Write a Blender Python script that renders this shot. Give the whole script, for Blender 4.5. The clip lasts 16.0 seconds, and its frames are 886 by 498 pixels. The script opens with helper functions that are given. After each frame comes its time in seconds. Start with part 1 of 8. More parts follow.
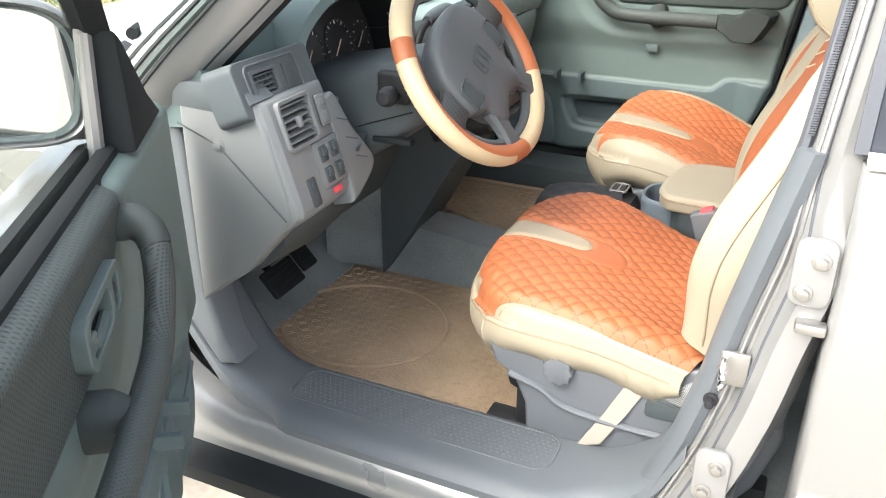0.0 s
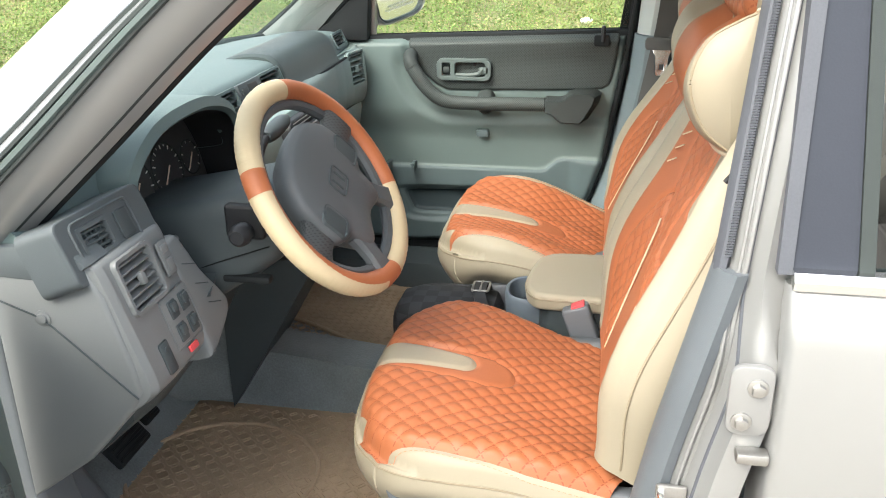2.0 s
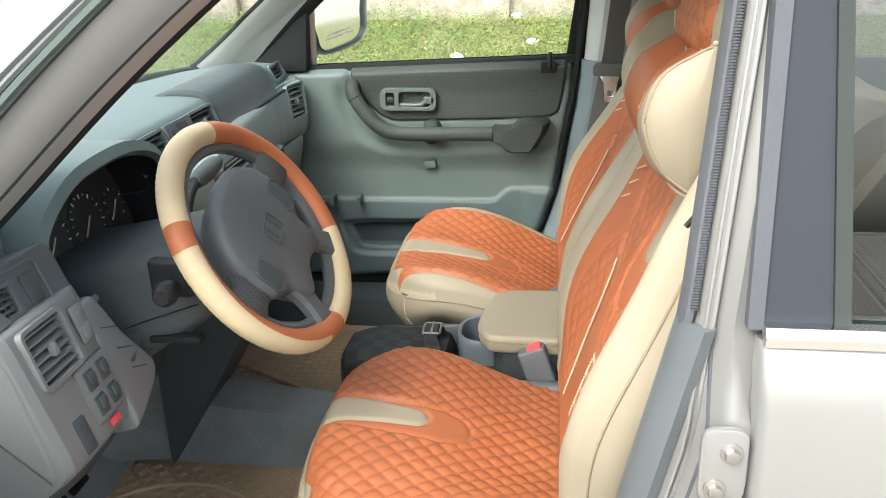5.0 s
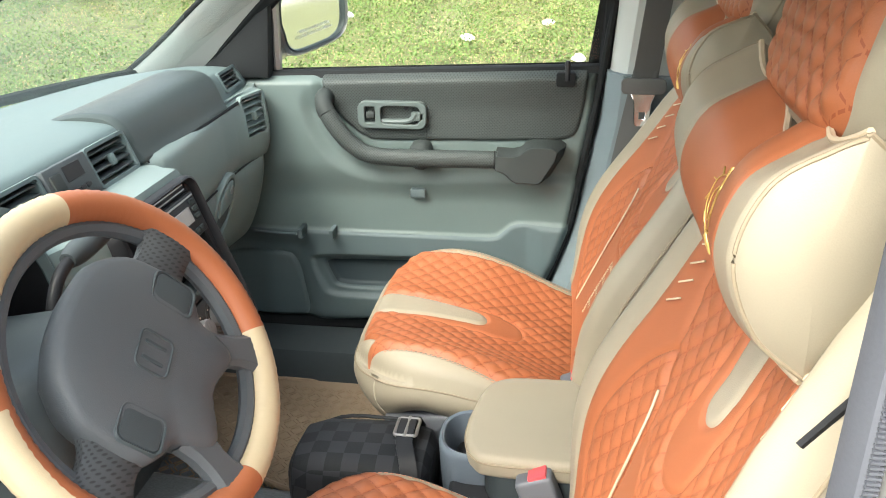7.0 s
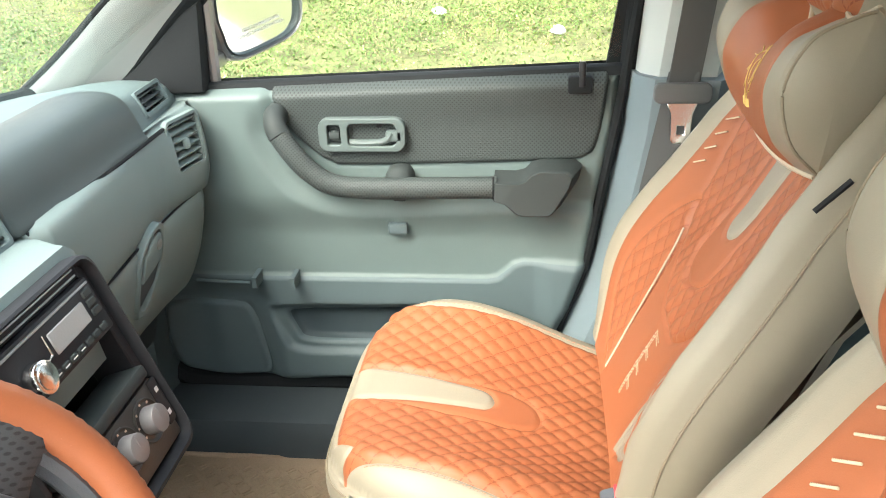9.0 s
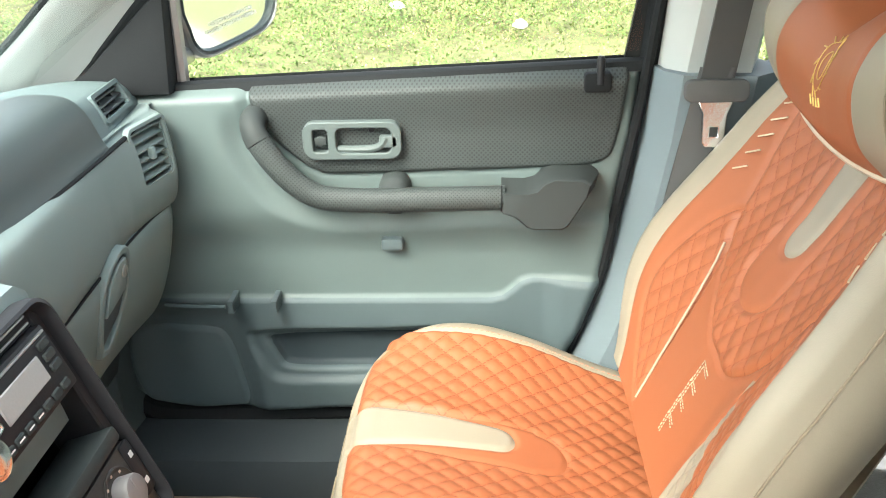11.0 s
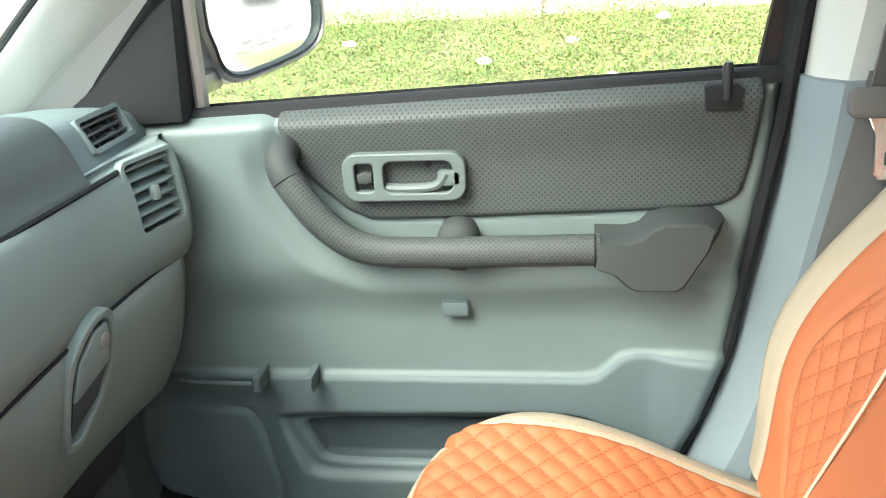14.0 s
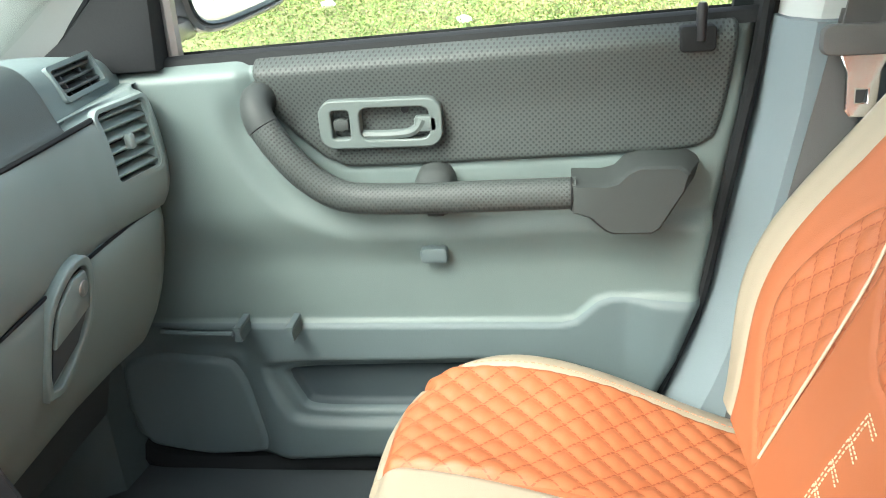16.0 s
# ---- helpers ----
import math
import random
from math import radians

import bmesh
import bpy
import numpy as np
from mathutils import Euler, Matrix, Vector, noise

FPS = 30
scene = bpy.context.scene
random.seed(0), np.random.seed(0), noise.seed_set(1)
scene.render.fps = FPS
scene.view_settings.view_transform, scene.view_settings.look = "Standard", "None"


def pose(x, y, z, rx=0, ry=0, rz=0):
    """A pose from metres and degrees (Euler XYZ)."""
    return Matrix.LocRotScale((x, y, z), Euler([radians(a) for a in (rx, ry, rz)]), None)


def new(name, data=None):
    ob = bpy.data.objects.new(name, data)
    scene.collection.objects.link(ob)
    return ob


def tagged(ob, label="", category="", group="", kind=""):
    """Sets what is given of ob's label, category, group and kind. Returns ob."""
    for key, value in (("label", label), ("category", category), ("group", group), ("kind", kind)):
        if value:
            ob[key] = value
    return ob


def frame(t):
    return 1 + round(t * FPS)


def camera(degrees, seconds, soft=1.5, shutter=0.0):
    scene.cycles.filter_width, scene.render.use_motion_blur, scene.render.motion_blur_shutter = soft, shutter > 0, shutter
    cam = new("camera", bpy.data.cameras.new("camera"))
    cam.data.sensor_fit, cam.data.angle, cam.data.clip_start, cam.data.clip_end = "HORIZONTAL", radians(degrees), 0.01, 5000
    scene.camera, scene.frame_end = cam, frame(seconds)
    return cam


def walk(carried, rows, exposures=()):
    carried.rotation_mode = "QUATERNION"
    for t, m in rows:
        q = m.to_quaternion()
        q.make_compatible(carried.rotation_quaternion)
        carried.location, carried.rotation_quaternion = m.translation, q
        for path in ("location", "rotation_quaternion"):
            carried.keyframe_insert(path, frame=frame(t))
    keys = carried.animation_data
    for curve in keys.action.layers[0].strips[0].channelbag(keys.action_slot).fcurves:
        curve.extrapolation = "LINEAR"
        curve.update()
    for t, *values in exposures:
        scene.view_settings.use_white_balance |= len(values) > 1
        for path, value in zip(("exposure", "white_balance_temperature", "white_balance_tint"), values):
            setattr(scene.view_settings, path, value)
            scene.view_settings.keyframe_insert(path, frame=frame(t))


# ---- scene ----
cam = camera(54.8, 16.0, soft=1.0)
METRES, EYE, TILT, LEAN, TURN = 1.72, 1.41, -26.3, 0.0, 25.0
ROWS = [
    (0.0, 0.0, 0.0, 0.0, -0.0, 0.0, -0.0),
    (0.5, 0.0321, 0.0175, 0.0186, 0.12, 2.63, -0.65),
    (1.0, 0.0181, 0.0479, 0.0425, -0.32, 3.21, 0.84),
    (1.5, -0.0258, 0.075, 0.0594, -6.2, 2.7, 5.97),
    (2.0, -0.05, 0.0796, 0.0697, -12.62, 3.31, 7.0),
    (2.5, -0.0527, 0.078, 0.0732, -14.76, 4.16, 7.22),
    (3.0, -0.0517, 0.0829, 0.0749, -15.74, 3.97, 7.49),
    (5.5, -0.0067, 0.1592, 0.1142, -15.5, 4.34, 9.1),
    (6.0, 0.0423, 0.2254, 0.1511, -14.86, 4.74, 7.96),
    (6.5, 0.0583, 0.2675, 0.1698, -14.28, 3.96, 8.04),
    (7.0, 0.0739, 0.327, 0.1995, -14.87, 2.56, 7.83),
    (7.5, 0.0786, 0.3913, 0.2268, -15.24, 1.47, 8.25),
    (8.0, 0.0873, 0.4336, 0.2443, -16.08, 1.04, 8.75),
    (8.5, 0.1039, 0.4759, 0.2628, -17.02, 0.11, 9.89),
    (9.0, 0.1279, 0.5228, 0.2883, -16.42, 0.29, 10.1),
    (11.5, 0.1189, 0.6432, 0.3084, -20.06, -0.69, 11.37),
    (12.0, 0.1336, 0.6821, 0.2915, -18.15, 0.42, 12.63),
    (12.5, 0.1513, 0.7174, 0.2878, -18.76, 1.32, 12.74),
    (13.0, 0.1689, 0.7484, 0.2955, -18.38, 2.38, 12.14),
    (13.5, 0.1772, 0.7672, 0.3083, -17.01, 3.48, 11.12),
    (14.0, 0.18, 0.7684, 0.3148, -13.51, 4.72, 10.6),
    (14.5, 0.1816, 0.7703, 0.3142, -13.42, 3.83, 11.08),
    (15.0, 0.1799, 0.7711, 0.3116, -13.65, 3.38, 11.19),
    (15.5, 0.18, 0.7713, 0.3053, -13.85, 2.67, 11.19),
    (16.0, 0.181, 0.766, 0.3022, -14.56, 2.06, 11.48),
]
walk(cam, [(t, pose(0, -1.72, EYE, TILT, LEAN, TURN) @ pose(METRES * x, METRES * y, METRES * z, 90 + pitch, roll, yaw)) for t, x, y, z, yaw, pitch, roll in ROWS],
     exposures=[(0.0, 2.75, 6500, 8), (1.5, 2.45, 6500, 7), (3.2, 2.25, 6500, 6), (5.5, 2.2, 6500, 6), (7.0, 2.55, 6500, 6), (9.0, 2.95, 6500, 6), (11.5, 3.0, 6450, 5), (12.5, 3.0, 6450, 5), (16.0, 3.0, 6350, 4)])

# ---- world and sun ----
SUN_DIR = Vector((0.34, 0.55, -0.72)).normalized()      # the way the light travels
world = bpy.data.worlds.new("sky")
world.use_nodes = True
scene.world = world
wn = world.node_tree
sky = wn.nodes.new("ShaderNodeTexSky")
sky.sky_type = "NISHITA"
sky.sun_disc = False
sky.sun_elevation = math.asin(-SUN_DIR.z)
sky.sun_rotation = math.atan2(-SUN_DIR.x, -SUN_DIR.y)
sky.air_density, sky.dust_density, sky.ozone_density = 1.0, 5.0, 0.6
haze = wn.nodes.new("ShaderNodeHueSaturation")
haze.inputs["Saturation"].default_value = 0.5
wn.links.new(sky.outputs["Color"], haze.inputs["Color"])
wn.links.new(haze.outputs["Color"], wn.nodes["Background"].inputs["Color"])
wn.nodes["Background"].inputs["Strength"].default_value = 0.15
sun = new("sun", bpy.data.lights.new("sun", "SUN"))
sun.data.energy, sun.data.angle, sun.data.color = 0.20, radians(9), (1.0, 0.95, 0.86)
sun.matrix_world = Matrix.Translation((-3, -3, 6)) @ SUN_DIR.to_track_quat("-Z", "Y").to_matrix().to_4x4()


# ---- materials ----
def material(name, color, rough=0.5, metal=0.0, grain=400.0, bump=0.15, blotch=0.12, coat=0.0, spec=0.5, dots=0.0, dot_deep=0.6, sheen=0.0):
    """A surface with colour variation at two scales and a fine relief; dots: pitch in metres of a dimpled texture, its
    pits shaded in the colour.
    """
    m = bpy.data.materials.new(name)
    m.use_nodes = True
    nt = m.node_tree
    n, link = nt.nodes, nt.links.new
    b = n["Principled BSDF"]
    b.inputs["Metallic"].default_value = metal
    b.inputs["Specular IOR Level"].default_value = spec
    b.inputs["Coat Weight"].default_value = coat
    b.inputs["Coat Roughness"].default_value = 0.08
    b.inputs["Sheen Weight"].default_value = sheen
    co = n.new("ShaderNodeTexCoord")
    big = n.new("ShaderNodeTexNoise")
    big.inputs["Scale"].default_value = 7.0
    big.inputs["Detail"].default_value = 5.0
    fine = n.new("ShaderNodeTexNoise")
    fine.inputs["Scale"].default_value = grain
    fine.inputs["Detail"].default_value = 3.0
    for t in (big, fine):
        link(co.outputs["Object"], t.inputs["Vector"])
    mix = n.new("ShaderNodeMath")
    mix.operation = "ADD"
    link(big.outputs["Fac"], mix.inputs[0])
    sc = n.new("ShaderNodeMath")
    sc.operation = "MULTIPLY"
    sc.inputs[1].default_value = 0.5
    link(fine.outputs["Fac"], sc.inputs[0])
    link(sc.outputs[0], mix.inputs[1])
    ramp = n.new("ShaderNodeValToRGB")
    e = ramp.color_ramp.elements
    e[0].position, e[1].position = 0.45, 1.05
    e[0].color = (*[c * (1 - blotch) for c in color], 1)
    e[1].color = (*[min(1, c * (1 + blotch)) for c in color], 1)
    link(mix.outputs[0], ramp.inputs["Fac"])
    link(ramp.outputs["Color"], b.inputs["Base Color"])
    rr = n.new("ShaderNodeMapRange")
    rr.inputs["To Min"].default_value, rr.inputs["To Max"].default_value = max(0.02, rough - 0.08), min(1, rough + 0.08)
    link(big.outputs["Fac"], rr.inputs["Value"])
    link(rr.outputs["Result"], b.inputs["Roughness"])
    bp = n.new("ShaderNodeBump")
    bp.inputs["Strength"].default_value, bp.inputs["Distance"].default_value = bump, 0.001
    link(fine.outputs["Fac"], bp.inputs["Height"])
    last = bp
    if dots:
        vo = n.new("ShaderNodeTexVoronoi")
        vo.inputs["Scale"].default_value = 1 / dots
        vo.inputs["Randomness"].default_value = 0.0
        uvn, turn = n.new("ShaderNodeUVMap"), n.new("ShaderNodeMapping")
        turn.inputs["Rotation"].default_value = (0, 0, radians(45))
        link(uvn.outputs["UV"], turn.inputs["Vector"])
        link(turn.outputs["Vector"], vo.inputs["Vector"])
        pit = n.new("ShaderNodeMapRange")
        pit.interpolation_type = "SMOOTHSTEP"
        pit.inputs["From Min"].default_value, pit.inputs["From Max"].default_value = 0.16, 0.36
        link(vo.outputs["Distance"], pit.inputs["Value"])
        # dimples darkened inwards: the shade in each pit is put into the colour
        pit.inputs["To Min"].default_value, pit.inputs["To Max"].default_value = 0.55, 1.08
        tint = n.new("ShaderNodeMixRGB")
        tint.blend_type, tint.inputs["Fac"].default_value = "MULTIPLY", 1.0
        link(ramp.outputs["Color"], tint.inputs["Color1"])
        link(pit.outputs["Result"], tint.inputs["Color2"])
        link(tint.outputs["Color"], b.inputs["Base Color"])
        vo.voronoi_dimensions = "2D"
        b2 = n.new("ShaderNodeBump")
        b2.inputs["Strength"].default_value, b2.inputs["Distance"].default_value = dot_deep, 0.0008
        link(pit.outputs["Result"], b2.inputs["Height"])
        link(bp.outputs["Normal"], b2.inputs["Normal"])
        last = b2
    link(last.outputs["Normal"], b.inputs["Normal"])
    return m


def quilted(name, color, thread):
    """Leather stitched in diamonds: dark thread in the grooves, on UVs in metres."""
    m = material(name, color, rough=0.5, grain=900, bump=0.12, blotch=0.10, spec=0.35)
    nt = m.node_tree
    n, link = nt.nodes, nt.links.new
    uvn, sep = n.new("ShaderNodeUVMap"), n.new("ShaderNodeSeparateXYZ")
    link(uvn.outputs["UV"], sep.inputs[0])

    def op(kind, a, b2=None):
        q = n.new("ShaderNodeMath")
        q.operation = kind
        for i, v in enumerate((a, b2)):
            if v is None:
                continue
            if isinstance(v, (int, float)):
                q.inputs[i].default_value = v
            else:
                link(v, q.inputs[i])
        return q.outputs[0]

    a, c = op("DIVIDE", sep.outputs[0], QX), op("DIVIDE", sep.outputs[1], QY)
    lines = []
    for s in ("ADD", "SUBTRACT"):
        f = op("ABSOLUTE", op("SUBTRACT", op("FRACT", op(s, a, c)), 0.5))
        along = op("FRACT", op("MULTIPLY", sep.outputs[1], 230.0))
        lines.append(op("MULTIPLY", op("GREATER_THAN", f, 0.463), op("GREATER_THAN", along, 0.3)))
    mask = op("MULTIPLY", op("MAXIMUM", lines[0], lines[1]), 0.85)
    mix = n.new("ShaderNodeMixRGB")
    mix.inputs["Color2"].default_value = (*thread, 1)
    link(mask, mix.inputs["Fac"])
    b = n["Principled BSDF"]
    link(b.inputs["Base Color"].links[0].from_socket, mix.inputs["Color1"])
    link(mix.outputs["Color"], b.inputs["Base Color"])
    return m


QX, QY = 0.035, 0.030                                   # the diamonds' half pitch along and across the seat
M_TRIM = material("grey_door_plastic", (0.098, 0.131, 0.125), 0.45, grain=900, bump=0.25, blotch=0.05, spec=0.3)
# low trim darker than M_TRIM: shade low in the door is toned in
M_TRIM_LOW = material("shaded_blue_grey_plastic", (0.076, 0.104, 0.108), 0.5, grain=900, bump=0.25, blotch=0.06, spec=0.3)
# pocket floor darker than its panel: the recess's shade is in this colour
M_POCKET = material("shaded_pocket_plastic", (0.040, 0.056, 0.062), 0.55, grain=900, bump=0.2, blotch=0.06, spec=0.2)
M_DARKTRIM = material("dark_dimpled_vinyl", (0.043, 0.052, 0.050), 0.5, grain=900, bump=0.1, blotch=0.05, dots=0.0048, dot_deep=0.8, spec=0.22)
M_GRIP = material("dark_grip_plastic", (0.036, 0.043, 0.042), 0.6, grain=900, bump=0.2, blotch=0.06, spec=0.15)
M_BEZEL = material("handle_grey_plastic", (0.080, 0.102, 0.098), 0.4, blotch=0.04, spec=0.25)
M_DASHTOP = material("dark_dash_vinyl", (0.105, 0.142, 0.142), 0.5, grain=800, bump=0.35, blotch=0.08, spec=0.12)
M_ENDCAP = material("dark_end_plastic", (0.070, 0.082, 0.088), 0.5, grain=900, bump=0.25, blotch=0.06, spec=0.25)
M_FASCIA = material("grey_fascia_plastic", (0.135, 0.145, 0.147), 0.5, grain=900, bump=0.25, blotch=0.05)
M_FASCIA_R = material("green_grey_fascia_plastic", (0.175, 0.225, 0.218), 0.45, grain=900, bump=0.25, blotch=0.05, spec=0.2)
M_VENT = material("dark_slat_plastic", (0.060, 0.072, 0.074), 0.45, blotch=0.06, spec=0.3)
M_BLACK = material("black_plastic", (0.018, 0.019, 0.021), 0.45, blotch=0.1, spec=0.2)
M_RUBBER = material("black_rubber", (0.013, 0.015, 0.016), 0.7, blotch=0.15, spec=0.12)
M_COLUMN = material("column_plastic", (0.050, 0.061, 0.065), 0.5, grain=900, bump=0.25, blotch=0.08, spec=0.22)
M_HUB = material("wheel_hub_vinyl", (0.078, 0.086, 0.092), 0.5, grain=800, bump=0.3, blotch=0.08, spec=0.28)
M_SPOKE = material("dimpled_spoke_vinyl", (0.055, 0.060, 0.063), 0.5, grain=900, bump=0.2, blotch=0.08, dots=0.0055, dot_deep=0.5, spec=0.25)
M_SILVER = material("silver_car_paint", (0.225, 0.227, 0.224), 0.30, metal=0.35, grain=2500, bump=0.02, blotch=0.03, coat=0.6)
M_CREAM = material("cream_leather", (0.262, 0.230, 0.170), 0.5, grain=900, bump=0.15, blotch=0.05, spec=0.35)
M_CREAM_WHEEL = material("cream_wheel_leather", (0.42, 0.345, 0.22), 0.45, grain=900, bump=0.2, blotch=0.05, spec=0.4)
M_ORANGE = material("orange_leather", (0.30, 0.098, 0.040), 0.5, grain=900, bump=0.15, blotch=0.06, spec=0.35)
M_QUILT = quilted("orange_quilted_leather", (0.30, 0.098, 0.040), (0.20, 0.045, 0.015))
M_STITCH = material("orange_thread", (0.42, 0.16, 0.08), 0.6, blotch=0.05)
M_PIPING = material("cream_piping", (0.45, 0.37, 0.26), 0.5, blotch=0.05)
M_SEAM = material("seam_thread", (0.22, 0.18, 0.12), 0.7, blotch=0.1)
M_GOLD = material("gold_thread", (0.55, 0.38, 0.12), 0.35, metal=0.6, blotch=0.2)
M_THREAD = material("pale_thread", (0.52, 0.44, 0.30), 0.6, blotch=0.05)
M_MAT = material("brown_rubber_mat", (0.35, 0.257, 0.173), 0.55, grain=300, bump=0.3, blotch=0.2, spec=0.2)
M_CARPET = material("grey_carpet", (0.15, 0.168, 0.17), 0.95, grain=260, bump=1.0, blotch=0.35, sheen=0.3)
M_SILL = material("sill_plastic", (0.090, 0.102, 0.112), 0.5, grain=900, bump=0.25, blotch=0.08)
M_SEATBASE = material("seat_base_plastic", (0.095, 0.104, 0.116), 0.5, grain=900, bump=0.2, blotch=0.08)
M_METAL = material("worn_steel", (0.34, 0.335, 0.32), 0.4, metal=0.9, blotch=0.1)
M_CHROME = material("chrome", (0.75, 0.75, 0.74), 0.12, metal=1.0, blotch=0.02)
M_BELT = material("seat_belt_webbing", (0.085, 0.088, 0.086), 0.8, grain=1200, bump=0.5, blotch=0.06)
M_BELT_PALE = material("pale_belt_webbing", (0.30, 0.27, 0.23), 0.8, grain=1200, bump=0.5, blotch=0.06)
M_RED = material("red_button", (0.55, 0.06, 0.07), 0.4, blotch=0.05)
M_BAG = material("dark_checked_canvas", (0.011, 0.012, 0.014), 0.6, blotch=0.3, spec=0.25)
_n = M_BAG.node_tree
_ck, _co, _mx = _n.nodes.new("ShaderNodeTexChecker"), _n.nodes.new("ShaderNodeTexCoord"), _n.nodes.new("ShaderNodeMixRGB")
_ck.inputs["Scale"].default_value = 38.0
_n.links.new(_co.outputs["Object"], _ck.inputs["Vector"])
_mx.inputs["Color2"].default_value = (0.024, 0.026, 0.030, 1)
_n.links.new(_ck.outputs["Fac"], _mx.inputs["Fac"])
_b = _n.nodes["Principled BSDF"]
_n.links.new(_b.inputs["Base Color"].links[0].from_socket, _mx.inputs["Color1"])
_n.links.new(_mx.outputs["Color"], _b.inputs["Base Color"])
M_BAG_GREY = material("grey_checked_canvas", (0.050, 0.052, 0.056), 0.55, blotch=0.2)
M_CUP = material("blue_grey_cup_plastic", (0.115, 0.140, 0.165), 0.4, blotch=0.05, spec=0.3)
M_PILLAR = material("pillar_trim", (0.40, 0.43, 0.41), 0.55, grain=900, bump=0.2, blotch=0.04)
M_FABRIC = material("grey_herringbone_cloth", (0.11, 0.115, 0.12), 0.9, grain=260, bump=0.9, blotch=0.6)
M_SCREEN = material("grey_display", (0.32, 0.33, 0.32), 0.25, blotch=0.05)
M_WHITE = material("white_marking", (0.70, 0.70, 0.68), 0.5, blotch=0.05)
# black dial greyed: haze and reflection of the missing lens are in the colour
M_DIAL = material("hazed_dial_face", (0.050, 0.052, 0.054), 0.4, blotch=0.1, spec=0.15)
# headliner out of view, kept this pale to bounce light into the cabin
M_HEAD = material("bounce_headliner_cloth", (0.72, 0.72, 0.69), 0.95, grain=500, bump=0.5, blotch=0.05)
M_DIRT = material("packed_earth", (0.30, 0.275, 0.24), 0.95, grain=40, bump=0.8, blotch=0.3)
M_WALL = material("weathered_wall_plaster", (0.36, 0.32, 0.27), 0.9, grain=30, bump=0.8, blotch=0.45)
M_TRIM_BLUE = material("pale_blue_grey_plastic", (0.15, 0.19, 0.205), 0.55, grain=900, bump=0.2, blotch=0.05, spec=0.4)
M_BLUEBLACK = material("dark_blue_grey_vinyl", (0.032, 0.036, 0.046), 0.45, blotch=0.05, spec=0.15)
M_SEALGREY = material("grey_seal_rubber", (0.075, 0.080, 0.092), 0.55, blotch=0.1, spec=0.2)
M_PAD = material("airbag_vinyl", (0.048, 0.062, 0.062), 0.42, grain=800, bump=0.35, blotch=0.08, spec=0.15)
M_NEEDLE = material("pale_needle", (0.62, 0.50, 0.40), 0.5, blotch=0.02)
M_KNOB = material("grey_knob_plastic", (0.17, 0.165, 0.165), 0.45, blotch=0.06)
M_HEATER = material("brown_grey_plastic", (0.036, 0.033, 0.029), 0.45, blotch=0.05)
M_BLUETINT = material("window_seal", (0.020, 0.022, 0.024), 0.5, blotch=0.1)


def glass(name, tint, rough=0.0, body=0.035, rise=4.0):
    m = bpy.data.materials.new(name)
    m.use_nodes = True
    nt = m.node_tree
    b = nt.nodes["Principled BSDF"]
    tr, gl, mx, fr, pw, ad = (nt.nodes.new("ShaderNode" + k) for k in ("BsdfTransparent", "BsdfGlossy", "MixShader", "LayerWeight", "Math", "Math"))
    tr.inputs["Color"].default_value = (*tint, 1)
    gl.inputs["Roughness"].default_value = rough
    fr.inputs["Blend"].default_value = 0.5
    pw.operation, ad.operation = "POWER", "MULTIPLY_ADD"
    pw.inputs[1].default_value, ad.inputs[1].default_value, ad.inputs[2].default_value = rise, 0.7, body
    nt.links.new(fr.outputs["Facing"], pw.inputs[0])
    nt.links.new(pw.outputs[0], ad.inputs[0])
    nt.links.new(ad.outputs[0], mx.inputs[0])
    nt.links.new(tr.outputs[0], mx.inputs[1])
    nt.links.new(gl.outputs[0], mx.inputs[2])
    nt.links.new(mx.outputs[0], nt.nodes["Material Output"].inputs["Surface"])
    nt.nodes.remove(b)
    return m


# the seat cloth's herringbone weave
_n = M_FABRIC.node_tree
_wv, _tc, _mp, _mm = _n.nodes.new("ShaderNodeTexWave"), _n.nodes.new("ShaderNodeTexCoord"), _n.nodes.new("ShaderNodeMath"), _n.nodes.new("ShaderNodeMixRGB")
_sp, _cb = _n.nodes.new("ShaderNodeSeparateXYZ"), _n.nodes.new("ShaderNodeCombineXYZ")
_n.links.new(_tc.outputs["Object"], _sp.inputs[0])
_mp.operation, _mp.inputs[1].default_value = "PINGPONG", 0.010
_n.links.new(_sp.outputs[0], _mp.inputs[0])
_ad = _n.nodes.new("ShaderNodeMath")
_n.links.new(_mp.outputs[0], _ad.inputs[0])
_n.links.new(_sp.outputs[2], _ad.inputs[1])
_n.links.new(_ad.outputs[0], _cb.inputs[0])
_n.links.new(_cb.outputs[0], _wv.inputs["Vector"])
_wv.inputs["Scale"].default_value = 75.0
_mm.inputs["Color2"].default_value = (0.26, 0.27, 0.27, 1)
_n.links.new(_wv.outputs["Fac"], _mm.inputs["Fac"])
_b = _n.nodes["Principled BSDF"]
_n.links.new(_b.inputs["Base Color"].links[0].from_socket, _mm.inputs["Color1"])
_n.links.new(_mm.outputs["Color"], _b.inputs["Base Color"])
M_GLASS = glass("clear_window_glass", (0.92, 0.95, 0.93))
M_TINTED = glass("dark_tinted_glass", (0.52, 0.55, 0.55), body=0.09, rise=2.6)
M_MIRROR = material("mirror_silver", (0.85, 0.87, 0.88), 0.02, metal=1.0, blotch=0.0, bump=0.0)


# ---- mesh helpers ----
def empty(name, at=(0, 0, 0)):
    ob = new(name)
    ob.empty_display_size = 0.1
    ob.location = at
    return ob


